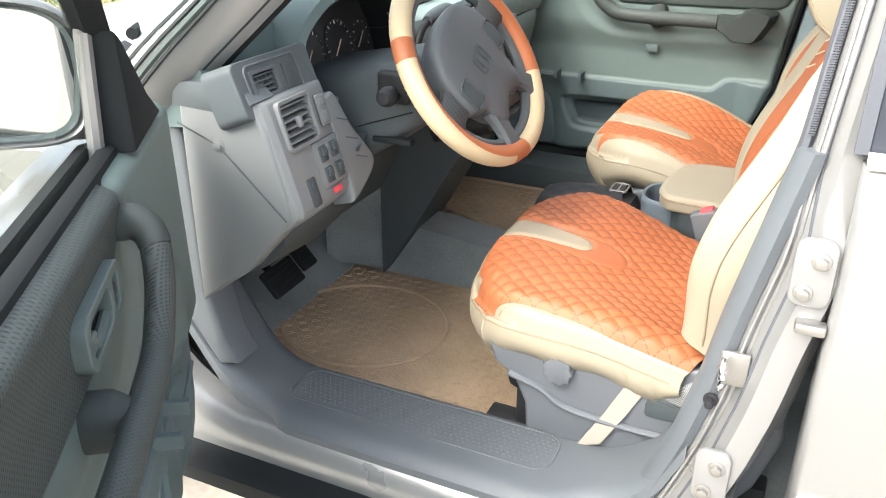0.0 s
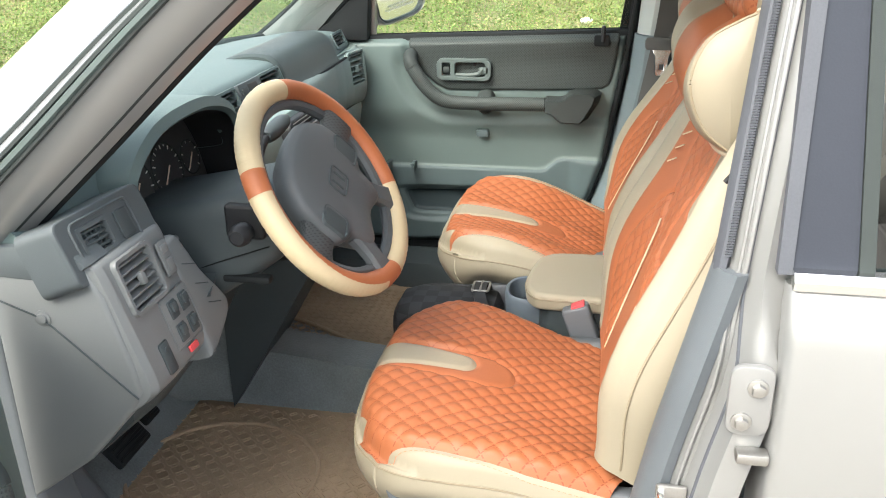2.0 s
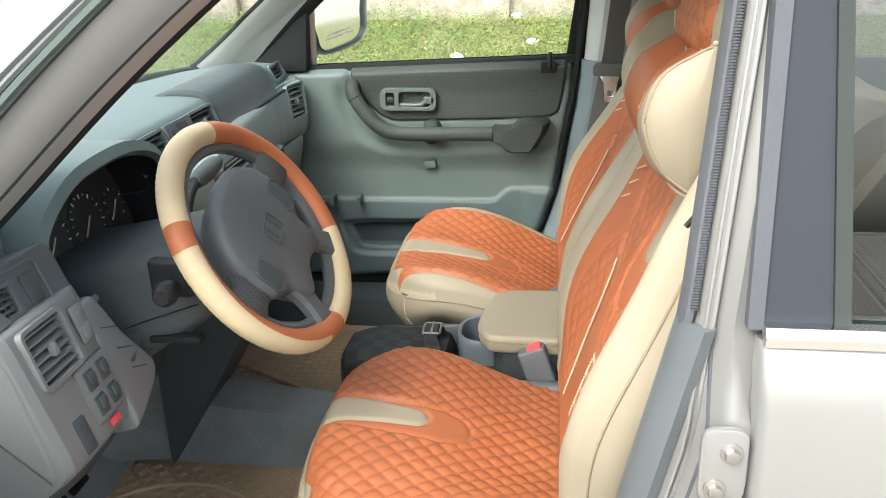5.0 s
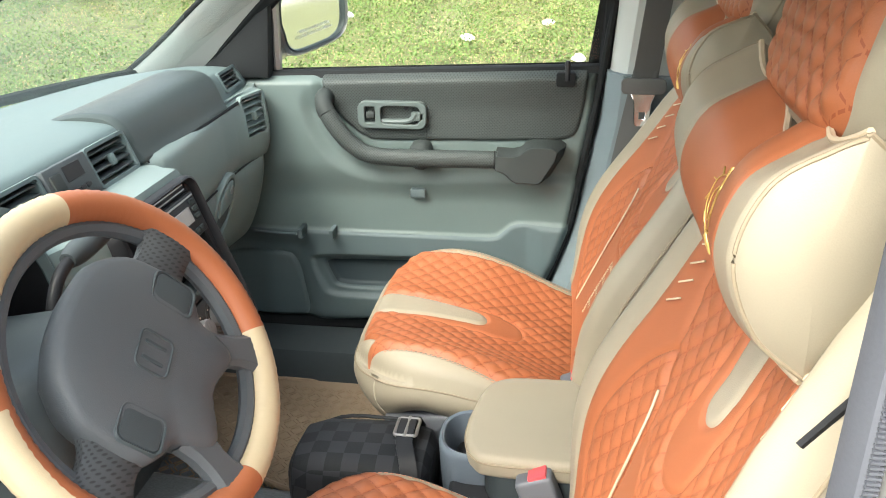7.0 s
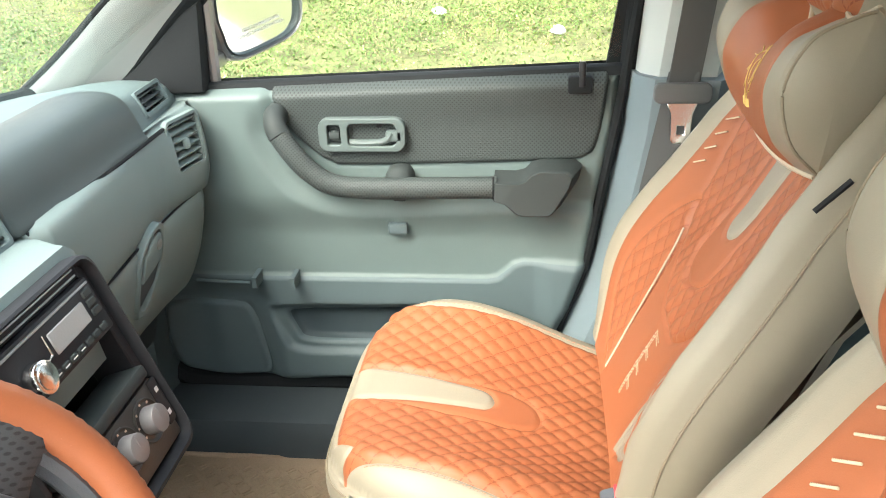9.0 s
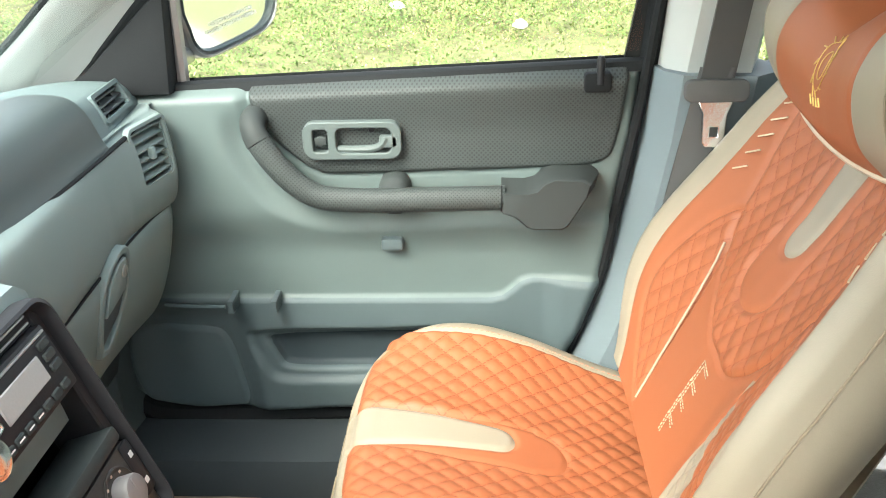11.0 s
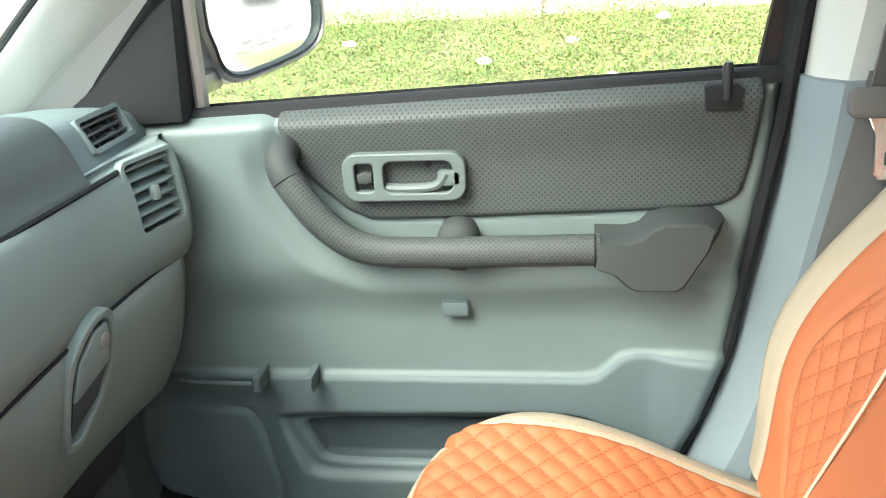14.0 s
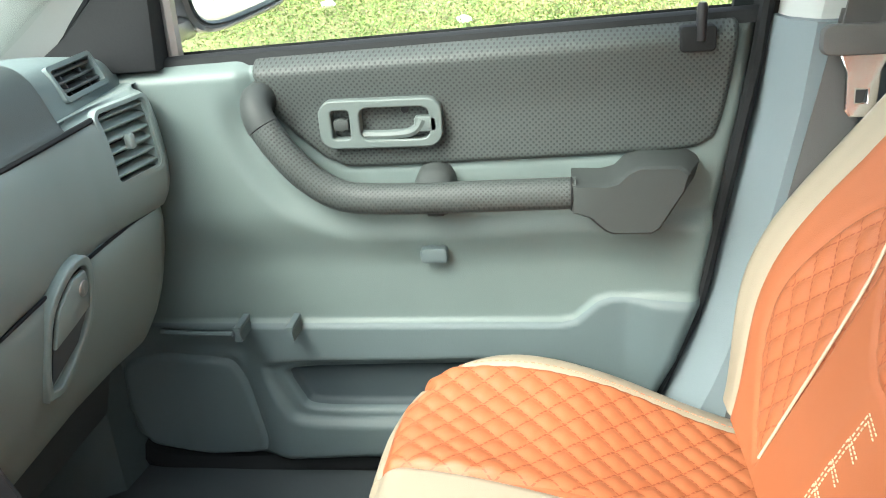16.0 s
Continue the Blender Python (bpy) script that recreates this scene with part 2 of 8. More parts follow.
def mesh_of(name, verts, faces, mat, uvs=None, smooth=True):
    me = bpy.data.meshes.new(name)
    me.from_pydata([tuple(v) for v in verts], [], faces)
    me.materials.append(mat)
    if smooth:
        me.polygons.foreach_set("use_smooth", [True] * len(me.polygons))
    if uvs is not None:
        lay = me.uv_layers.new(name="UVMap")
        idx = np.empty(len(me.loops), dtype=np.int32)
        me.loops.foreach_get("vertex_index", idx)
        lay.data.foreach_set("uv", np.asarray(uvs, dtype=np.float32)[idx].ravel())
    me.update()
    return me


def under(name, me, parent, label=""):
    ob = new(name, me)
    if parent is not None:
        ob.parent = parent
        ob.matrix_parent_inverse = Matrix.Translation(parent.location).inverted() if parent.type == "EMPTY" and parent.parent is None else Matrix.Identity(4)
    if label:
        ob["label"] = label
    return ob


def part(name, bm, mat, parent, label="", smooth=True):
    """Links a bmesh as one mesh object under a thing or a part."""
    me = bpy.data.meshes.new(name)
    bm.to_mesh(me)
    bm.free()
    me.materials.append(mat)
    if smooth:
        me.polygons.foreach_set("use_smooth", [True] * len(me.polygons))
        me.set_sharp_from_angle(angle=radians(40))
    return under(name, me, parent, label)


def box(x0, x1, y0, y1, z0, z1, bevel=0.004, segs=2, m=None):
    bm = bmesh.new()
    bmesh.ops.create_cube(bm, size=1.0)
    for v in bm.verts:
        v.co = Vector(((x0 + x1) / 2 + v.co.x * (x1 - x0), (y0 + y1) / 2 + v.co.y * (y1 - y0), (z0 + z1) / 2 + v.co.z * (z1 - z0)))
    if bevel:
        bmesh.ops.bevel(bm, geom=bm.edges[:], offset=bevel, segments=segs, affect="EDGES", profile=0.5)
    if m is not None:
        bm.transform(m)
    return bm


def prism(outline, y0, y1, bevel=0.004, segs=2, axes="xzy", m=None):
    """An outline of 2D points pushed from y0 to y1; axes: which world axes the two outline numbers and the depth are."""
    bm = bmesh.new()

    def place(p, d):
        c = {axes[0]: p[0], axes[1]: p[1], axes[2]: d}
        return Vector((c["x"], c["y"], c["z"]))

    lo = [bm.verts.new(place(p, y0)) for p in outline]
    hi = [bm.verts.new(place(p, y1)) for p in outline]
    k = len(outline)
    bm.faces.new(lo)
    bm.faces.new(hi[::-1])
    for i in range(k):
        bm.faces.new((lo[(i + 1) % k], lo[i], hi[i], hi[(i + 1) % k]))
    bmesh.ops.recalc_face_normals(bm, faces=bm.faces[:])
    if bevel:
        rim = [e for e in bm.edges if any(len(f.verts) == k for f in e.link_faces)] if k != 4 else bm.edges[:]
        bmesh.ops.bevel(bm, geom=rim, offset=bevel, segments=segs, affect="EDGES", profile=0.5)
    if m is not None:
        bm.transform(m)
    return bm


def rounded(x0, x1, z0, z1, r, n=5):
    """The outline of a rectangle with round corners."""
    out = []
    for cx, cz, a in ((x1 - r, z1 - r, 0), (x0 + r, z1 - r, 90), (x0 + r, z0 + r, 180), (x1 - r, z0 + r, 270)):
        for i in range(n + 1):
            w = radians(a + 90 * i / n)
            out.append((cx + r * math.cos(w), cz + r * math.sin(w)))
    return out


def spline(pts, n):
    """Catmull-Rom through points of any dimension, n samples."""
    p = np.array(pts, dtype=float)
    p = np.vstack([2 * p[0] - p[1], p, 2 * p[-1] - p[-2]])
    out = []
    for t in np.linspace(0, len(pts) - 1 - 1e-9, n):
        i = int(t)
        f = t - i
        a, b, c, d = p[i:i + 4]
        out.append(0.5 * (2 * b + (c - a) * f + (2 * a - 5 * b + 4 * c - d) * f * f + (3 * b - a - 3 * c + d) * f ** 3))
    return np.array(out)


def sweep(path, radii, segs=12, up=(0, 0, 1), flat=1.0, cap=True):
    """A round or flattened bar along a path; radii: one number or one for each path point; flat: thickness across 'up' relative to radius."""
    path = [Vector(p) for p in path]
    rr = radii if hasattr(radii, "__len__") else [radii] * len(path)
    bm = bmesh.new()
    rings = []
    for i, p in enumerate(path):
        d = (path[min(i + 1, len(path) - 1)] - path[max(i - 1, 0)]).normalized()
        s = d.cross(Vector(up))
        s = s.normalized() if s.length > 1e-6 else Vector((1, 0, 0))
        u = s.cross(d).normalized()
        rings.append([bm.verts.new(p + rr[i] * (math.cos(a) * s * flat + math.sin(a) * u)) for a in (2 * math.pi * j / segs for j in range(segs))])
    for a, b in zip(rings, rings[1:]):
        for j in range(segs):
            bm.faces.new((a[j], a[(j + 1) % segs], b[(j + 1) % segs], b[j]))
    if cap:
        bm.faces.new(rings[0][::-1])
        bm.faces.new(rings[-1])
    bmesh.ops.recalc_face_normals(bm, faces=bm.faces[:])
    return bm


def loft(sections, closed=True, caps=True):
    """Skin over sections with equal numbers of points."""
    bm = bmesh.new()
    rows = [[bm.verts.new(Vector([float(c) for c in p])) for p in s] for s in sections]
    k = len(sections[0])
    for a, b in zip(rows, rows[1:]):
        for j in range(k if closed else k - 1):
            bm.faces.new((a[j], a[(j + 1) % k], b[(j + 1) % k], b[j]))
    if caps and closed:
        bm.faces.new(rows[0][::-1])
        bm.faces.new(rows[-1])
    bmesh.ops.recalc_face_normals(bm, faces=bm.faces[:])
    return bm


def disc(center, axis, r, depth, segs=24, bevel=0.002):
    """A short cylinder whose back lies at center and whose face looks along axis."""
    bm = bmesh.new()
    bmesh.ops.create_cone(bm, cap_ends=True, segments=segs, radius1=r, radius2=r, depth=depth)
    if bevel:
        bmesh.ops.bevel(bm, geom=[e for e in bm.edges if any(len(f.verts) == segs for f in e.link_faces)], offset=bevel, segments=2, affect="EDGES", profile=0.5)
    a = Vector(axis).normalized()
    bm.transform(Matrix.Translation(Vector(center) + a * depth / 2) @ a.to_track_quat("Z", "Y").to_matrix().to_4x4())
    return bm


def merge(*bms):
    out = bmesh.new()
    for b in bms:
        me = bpy.data.meshes.new("tmp")
        b.to_mesh(me)
        b.free()
        out.from_mesh(me)
        bpy.data.meshes.remove(me)
    return out


def sd_poly(u, v, poly):
    """Signed distance from points to a closed outline, less than 0 inside."""
    p = np.array(poly, dtype=float)
    q = np.roll(p, -1, axis=0)
    d = np.full(u.shape, 1e9)
    inside = np.zeros(u.shape, dtype=bool)
    for (ax, ay), (bx, by) in zip(p, q):
        ex, ey = bx - ax, by - ay
        t = np.clip(((u - ax) * ex + (v - ay) * ey) / (ex * ex + ey * ey + 1e-12), 0, 1)
        d = np.minimum(d, np.hypot(u - ax - t * ex, v - ay - t * ey))
        if ay != by:
            cross = ((ay > v) != (by > v)) & (u < ex * (v - ay) / ey + ax)
            inside ^= cross
    return np.where(inside, -d, d)


def step(d, w):
    """0 where d < -w, 1 where d > w, smooth between."""
    t = np.clip((d + w) / (2 * w), 0, 1)
    return t * t * (3 - 2 * t)


def skin(name, sections, holes, mat, parent, label="", nu=80, nv=80, flip=False, caps=True):
    """A closed skin over sections with clean openings; holes: (frame, width, height, corner)."""
    S = np.array([[tuple(p) for p in r] for r in sections], dtype=float)
    S = np.concatenate([S, S[:, :1]], axis=1)
    na, nb = S.shape[:2]
    # walk the loop at even lengths
    seg = np.linalg.norm(np.diff(S[na // 2], axis=0), axis=1)
    cum = np.r_[0, np.cumsum(seg)] / seg.sum()

    def place(u, v):
        a = np.clip(u, 0, 1) * (na - 1)
        b = np.interp(np.clip(v, 0, 1), cum, np.arange(nb))
        i, j = np.minimum(a.astype(int), na - 2), np.minimum(b.astype(int), nb - 2)
        f, g = (a - i)[:, None], (b - j)[:, None]
        return (1 - f) * ((1 - g) * S[i, j] + g * S[i, j + 1]) + f * ((1 - g) * S[i + 1, j] + g * S[i + 1, j + 1])

    def sd(u, v):
        w = place(u, v)
        d = np.full(len(w), 1.0)
        for m, wd, ht, rc in holes:
            inv = np.array(m.inverted())
            q = w @ inv[:3, :3].T + inv[:3, 3]
            dx, dy = np.abs(q[:, 0]) - wd / 2 + rc, np.abs(q[:, 1]) - ht / 2 + rc
            e = np.hypot(np.maximum(dx, 0), np.maximum(dy, 0)) + np.minimum(np.maximum(dx, dy), 0) - rc
            d = np.minimum(d, np.where(np.abs(q[:, 2]) < 0.045, e, 1.0))
        return d

    reg = ([("opening", sd, None, "")] if holes else []) + [(name, None, mat, label)]
    got = cut_surface(np.linspace(0, 1, nu), np.linspace(0, 1, nv), place, reg, parent, flip)
    if caps:
        for end in (0, -1):
            bm = bmesh.new()
            bm.faces.new([bm.verts.new(p) for p in S[end][:-1]])
            part(name + "_end", bm, mat, got[name], smooth=False)
    return got[name]


def cut_surface(u, v, place, regions, parent, flip=False, uv_scale=1.0):
    """A grid over u and v, laid by place(u, v) and cut cleanly along the borders of its regions.
    regions: (name, signed distance, material, label); a region with no material is left out; the last takes the rest."""
    nu, nv = len(u), len(v)
    uu, vv = np.meshgrid(u, v, indexing="ij")
    pu, pv = list(uu.ravel()), list(vv.ravel())
    polys = [(i * nv + j, (i + 1) * nv + j, (i + 1) * nv + j + 1, i * nv + j + 1) for i in range(nu - 1) for j in range(nv - 1)]
    made = []
    for name, sd, mat, label in regions:
        if sd is None:
            mine, rest = polys, []
        else:
            val = list(sd(np.array(pu), np.array(pv)))
            mine, rest, cache = [], [], {}
            for f in polys:
                neg = [val[i] < 0 for i in f]
                if all(neg):
                    mine.append(f)
                elif not any(neg):
                    rest.append(f)
                else:
                    a, b = [], []
                    for k, i in enumerate(f):
                        j = f[(k + 1) % len(f)]
                        (a if neg[k] else b).append(i)
                        if neg[k] != (val[j] < 0):
                            key = (min(i, j), max(i, j))
                            if key not in cache:
                                t = val[key[0]] / (val[key[0]] - val[key[1]])
                                pu.append(pu[key[0]] + t * (pu[key[1]] - pu[key[0]]))
                                pv.append(pv[key[0]] + t * (pv[key[1]] - pv[key[0]]))
                                val.append(0.0)
                                cache[key] = len(pu) - 1
                            a.append(cache[key])
                            b.append(cache[key])
                    if len(a) > 2:
                        mine.append(tuple(a))
                    if len(b) > 2:
                        rest.append(tuple(b))
        made.append((name, mine, mat, label))
        polys = rest
    au, av = np.array(pu), np.array(pv)
    xyz = place(au, av)
    out = {}
    for name, faces, mat, label in made:
        if mat is None or not faces:
            continue
        used = sorted({i for f in faces for i in f})
        back = {i: k for k, i in enumerate(used)}
        fs = [tuple(back[i] for i in (f[::-1] if flip else f)) for f in faces]
        out[name if name not in out else name + "_b"] = under(name, mesh_of(name, xyz[used], fs, mat, np.c_[au[used], av[used]] * uv_scale), parent, label)
    return out


# ---- front doors ----
def belt(x):
    return 1.113 + 0.037 * (x + 0.784)


DOOR_OUT = [(-0.965, 1.106), (-0.784, 1.113), (-0.098, 1.138), (-0.102, 1.04), (-0.126, 0.90), (-0.140, 0.805), (-0.170, 0.708), (-0.195, 0.650),
            (-0.235, 0.572), (-0.30, 0.543), (-0.60, 0.536), (-0.75, 0.526), (-0.87, 0.520), (-0.93, 0.545), (-0.965, 0.590), (-0.985, 0.70)]
INSERT = [tuple(p) for p in spline([(-0.671, 1.125), (-0.671, 1.095), (-0.657, 1.051), (-0.607, 1.000), (-0.581, 0.985), (-0.548, 0.979), (-0.336, 0.983), (-0.189, 0.988),
                                    (-0.152, 0.996), (-0.137, 1.015), (-0.126, 1.075), (-0.120, 1.150)], 60)] + [(-0.4, 1.155)]
SPEAKER = [tuple(p) for p in spline([(-0.937, 0.675), (-0.918, 0.699), (-0.797, 0.701), (-0.764, 0.680), (-0.748, 0.610), (-0.742, 0.560), (-0.765, 0.540), (-0.879, 0.537), (-0.922, 0.560), (-0.940, 0.622)], 50)]
POCKET = [tuple(p) for p in spline([(-0.690, 0.672), (-0.676, 0.688), (-0.52, 0.694), (-0.35, 0.694), (-0.335, 0.66), (-0.35, 0.628), (-0.52, 0.626), (-0.655, 0.627), (-0.678, 0.645)], 50)]
POCKET_RIM = [tuple(p) for p in spline([(-0.722, 0.672), (-0.705, 0.700), (-0.52, 0.706), (-0.32, 0.706), (-0.30, 0.66), (-0.32, 0.612), (-0.52, 0.608), (-0.672, 0.608), (-0.705, 0.635)], 50)]
# the line of the ridge that runs down from the grip's upper end and back under the arm rest
RIDGE = spline([(-0.708, 1.120), (-0.712, 1.060), (-0.699, 1.002), (-0.668, 0.951), (-0.627, 0.917), (-0.569, 0.897), (-0.462, 0.895), (-0.31, 0.903), (-0.16, 0.905)], 40)
RIDGE_IN = [tuple(p) for p in RIDGE] + [(-0.05, 0.905), (-0.05, 1.25), (-0.708, 1.25)]
LEDGE = [(-1.1, 0.763), (-0.318, 0.764), (-0.300, 0.768), (-0.286, 0.780), (-0.272, 0.793), (-0.255, 0.799), (-0.05, 0.803), (-0.05, 0.3), (-1.1, 0.3)]


def door_depth(x, z, outline):
    """How far the door's inner face stands from the middle of the car."""
    y = 0.662 + 0.0 * x
    ridge = sd_poly(x, z, RIDGE_IN)
    y = y - 0.014 * (1 - (1 - step(ridge, 0.016)) * (1 - (1 - step(1.062 - z, 0.035)) * step(-0.680 - x, 0.015)))                                   # the bolster below and before the arm rest's hollow
    y = y + 0.020 * step(0.885 - z, 0.045) * step(x + 0.90, 0.05) * step(-0.20 - x, 0.06)   # hollow under the bolster
    ledge = sd_poly(x, z, LEDGE)
    y = y - 0.012 * step(-ledge, 0.005) * step(x + 0.86, 0.04) * (0.35 + 0.65 * step(-0.24 - x, 0.06)) + 0.0 * x
    y = y - 0.010 * step(-ledge, 0.012) * step(x + 0.22, 0.02)
    ins = sd_poly(x, z, INSERT)
    y = y - 0.006 * step(-ins, 0.003) + 0.004 * np.exp(-(ins / 0.003) ** 2)
    y = y - 0.010 * step(0.05 - (belt(x) - z), 0.04) * step(-ins, 0.004)  # padded upper roll
    rim = sd_poly(x, z, POCKET_RIM)
    y = y + 0.012 * step(-rim, 0.007)
    pok = sd_poly(x, z, POCKET)
    y = y + 0.020 * step(-pok, 0.005)
    sp = sd_poly(x, z, SPEAKER)
    y = y + 0.022 * step(-0.73 - x, 0.03) * step(0.74 - z, 0.03)
    y = y - 0.006 * step(-sp, 0.004) + 0.005 * np.exp(-(sp / 0.0035) ** 2)
    edge = -sd_poly(x, z, outline)
    y = y + 0.030 * (1 - np.clip(edge / 0.022, 0, 1)) ** 2
    return y


def build_door(s, label):
    """A front door standing shut; s: 1 for the passenger's side, -1 for the driver's."""
    d = empty("front_door", (-0.95, 0.70 * s, 0.5))
    tagged(d, label, "car door", "front doors of the car")
    flip = s > 0

    def place(x, z):
        return np.c_[x, s * door_depth(x, z, edge), z]

    edge = DOOR_OUT if s > 0 else [(x - 0.07 * min(1, max(0, (-0.80 - x) / 0.12)), z) for x, z in DOOR_OUT]
    u, v = np.linspace(-1.06, -0.09, 244), np.linspace(0.50, 1.142, 162)
    cut_surface(u, v, place, [
        ("outside", lambda x, z: -sd_poly(x, z, edge), None, ""),
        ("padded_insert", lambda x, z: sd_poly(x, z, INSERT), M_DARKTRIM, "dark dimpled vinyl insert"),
        ("speaker_cover", lambda x, z: sd_poly(x, z, SPEAKER), M_TRIM_LOW, "blue-grey speaker cover darkened for shade"),
        ("pocket", lambda x, z: sd_poly(x, z, POCKET), M_POCKET, "recessed pocket with shade in its colour"),
        ("lower_panel", lambda x, z: sd_poly(x, z, LEDGE), M_TRIM_LOW, "blue-grey lower panel darkened for shade"),
        ("upper_panel", None, M_TRIM, "grey plastic upper panel")], d, flip)

    def Y(a, b):
        return (a, b) if s > 0 else (-b, -a)

    # inner handle: bezel with two openings, lever and lock switch
    bez = rounded(-0.593, -0.451, 1.010, 1.064, 0.016)
    bz = part("handle_bezel", ring_plate(bez, [rounded(-0.582, -0.556, 1.018, 1.056, 0.006), rounded(-0.548, -0.462, 1.016, 1.058, 0.012)], *Y(0.640, 0.664)), M_BEZEL, d, "grey plastic handle bezel")
    part("back_plate", prism(rounded(-0.588, -0.456, 1.013, 1.061, 0.012), *Y(0.6575, 0.664), bevel=0), M_COLUMN, bz)
    lev = spline([(-0.545, 0.650 * s, 1.0225), (-0.52, 0.648 * s, 1.022), (-0.49, 0.645 * s, 1.0245), (-0.478, 0.644 * s, 1.031), (-0.472, 0.644 * s, 1.041)], 14)
    part("lever", merge(sweep(lev, 0.0058, 8), prism(rounded(-0.482, -0.455, 1.026, 1.044, 0.004), *Y(0.640, 0.652), bevel=0.002)), M_BEZEL, bz, "grey handle lever")
    part("lock_switch", merge(box(-0.578, -0.560, *Y(0.642, 0.66), 1.030, 1.042, 0.002), disc((-0.569, 0.655 * s, 1.036), (0, -s, 0), 0.008, 0.012)), M_GRIP, bz)
    part("screw", disc((-0.494, 0.657 * s, 1.050), (0, -s, 0), 0.005, 0.003, 12, 0.001), M_BLACK, bz)

    # arm rest grip
    grip = spline([(-0.664, 0.656, 1.070), (-0.664, 0.632, 1.068), (-0.656, 0.616, 1.050), (-0.631, 0.611, 1.012), (-0.603, 0.611, 0.981), (-0.566, 0.611, 0.960), (-0.50, 0.611, 0.955), (-0.40, 0.611, 0.956), (-0.298, 0.612, 0.957)], 60)
    grip[:, 1] *= s
    rad = [0.0205 - 0.0020 * min(1, i / 22) for i in range(60)]
    seam = 16
    g = part("arm_rest", with_uv(sweep(grip[seam:], rad[seam:], 16, flat=0.9), 0.0, s), M_DARKTRIM_OBJ, d, "dark dimpled arm rest grip")
    part("grip_end", sweep(grip[:seam + 1], [r + 0.0008 for r in rad[:seam + 1]], 16, flat=0.9), M_GRIP, g, "smooth dark grip end")
    back = [(-0.303, 0.970), (-0.268, 0.969), (-0.253, 0.973), (-0.241, 0.985), (-0.228, 0.991), (-0.172, 0.990), (-0.160, 0.982), (-0.165, 0.962), (-0.192, 0.916), (-0.200, 0.911), (-0.258, 0.911), (-0.267, 0.915), (-0.285, 0.932), (-0.303, 0.938)]
    fore = [(x - (0.014 if x > -0.21 else 0.0), z) for x, z in back]
    mid = (-0.235, 0.957)
    part("arm_rest_end", loft([[(mid[0] + (x - mid[0]) * k, s * y, mid[1] + (z - mid[1]) * k) for x, z in line] for line, y, k in ((back, 0.668, 1.0), (back, 0.640, 1.0), (fore, 0.603, 1.0), (fore, 0.597, 0.985), (fore, 0.594, 0.93))]), M_GRIP, g, "smooth dark arm rest bracket")
    part("end_seam", sweep([(-0.3035, s * (0.612 - 0.017 * math.cos(w)), 0.957 + 0.0195 * math.sin(w)) for w in np.linspace(-1.4, 1.4, 15)], 0.0012, 6, up=(1, 0, 0)), M_RUBBER, g)
    part("middle_bracket", loft([[(-0.463 + 0.0245 * k * math.cos(w), s * y, 0.953 + r * math.copysign(abs(math.sin(w)) ** 0.7, math.sin(w))) for w in (2 * math.pi * j / 20 for j in range(20))] for y, r, k in ((0.668, 0.031, 1.0), (0.636, 0.031, 1.0), (0.630, 0.028, 0.94), (0.615, 0.016, 0.8))]), M_GRIP, g)
    part("bracket_slot", box(-0.473, -0.453, *Y(0.629, 0.634), 0.9250, 0.9310, 0.001), M_BLACK, g)
    part("screw_hole", disc((-0.204, 0.624 * s, 0.940), (0.75, -0.65 * s, -0.2), 0.008, 0.006, 14, 0.001), M_BLACK, g)

    # small cover, pegs of the shelf, lock knob
    part("cover_cap", prism(rounded(-0.490, -0.456, 0.8535, 0.8735, 0.005), *Y(0.650, 0.672), bevel=0.003), M_TRIM_LOW, d, "small grey cover cap")
    for px in (-0.734, -0.664):
        part("shelf_peg", loft([[(px + hx * w, s * (0.622 + 0.040 * dy), z) for hx, dy in ((-1, 0), (1, 0), (1, 1), (-1, 1))] for z, w in ((0.758, 0.0050), (0.770, 0.0030), (0.776, 0.0050), (0.7785, 0.0040))]), M_TRIM_LOW, d)
    part("shelf_lip", sweep([(-0.845, 0.634 * s, 0.7665), (-0.80, 0.632 * s, 0.7650), (-0.745, 0.632 * s, 0.7640)], 0.0035, 8), M_TRIM_LOW, d)
    part("knob_plate", prism(rounded(-0.186, -0.148, 1.103, 1.131, 0.005), *Y(0.6425, 0.660), bevel=0.002), M_RUBBER, d)
    part("lock_knob", sweep([(-0.164, 0.645 * s, 1.115), (-0.164, 0.645 * s, 1.150), (-0.164, 0.645 * s, 1.155)], [0.0055, 0.006, 0.004], 12, up=(1, 0, 0)), M_BLACK, d, "black lock knob")

    # shell, sill of the window, frame and pane
    shell = [(-0.985, 1.09), (-0.784, 1.100), (-0.085, 1.125), (-0.090, 1.04), (-0.114, 0.90), (-0.130, 0.805), (-0.160, 0.70), (-0.22, 0.56), (-0.30, 0.515), (-0.60, 0.505), (-0.87, 0.490), (-0.96, 0.53), (-1.0, 0.60), (-1.0, 0.75)]
    part("outer_shell", prism(shell, *Y(0.704, 0.775), bevel=0.008, segs=3), M_SILVER, d, "silver painted door shell")
    wb = loft([[(x, s * (0.684 + dy), belt(x) + dz) for dy, dz in ((-0.018, -0.010), (-0.014, 0.003), (-0.008, 0.006), (0.004, 0.005), (0.006, -0.012))] for x in np.linspace(-0.80, -0.088, 12)])
    part("window_seal", wb, M_RUBBER, d, "black rubber window seal")
    part("outer_seal", loft([[(x, s * (0.712 + dy), belt(x) + dz) for dy, dz in ((-0.012, -0.02), (-0.010, 0.006), (0.006, 0.002), (0.012, -0.02))] for x in np.linspace(-0.80, -0.088, 12)]), M_RUBBER, d)
    sail = [(-0.965, 1.104), (-0.784, 1.108), (-0.772, 1.255), (-0.800, 1.238), (-0.895, 1.150)]
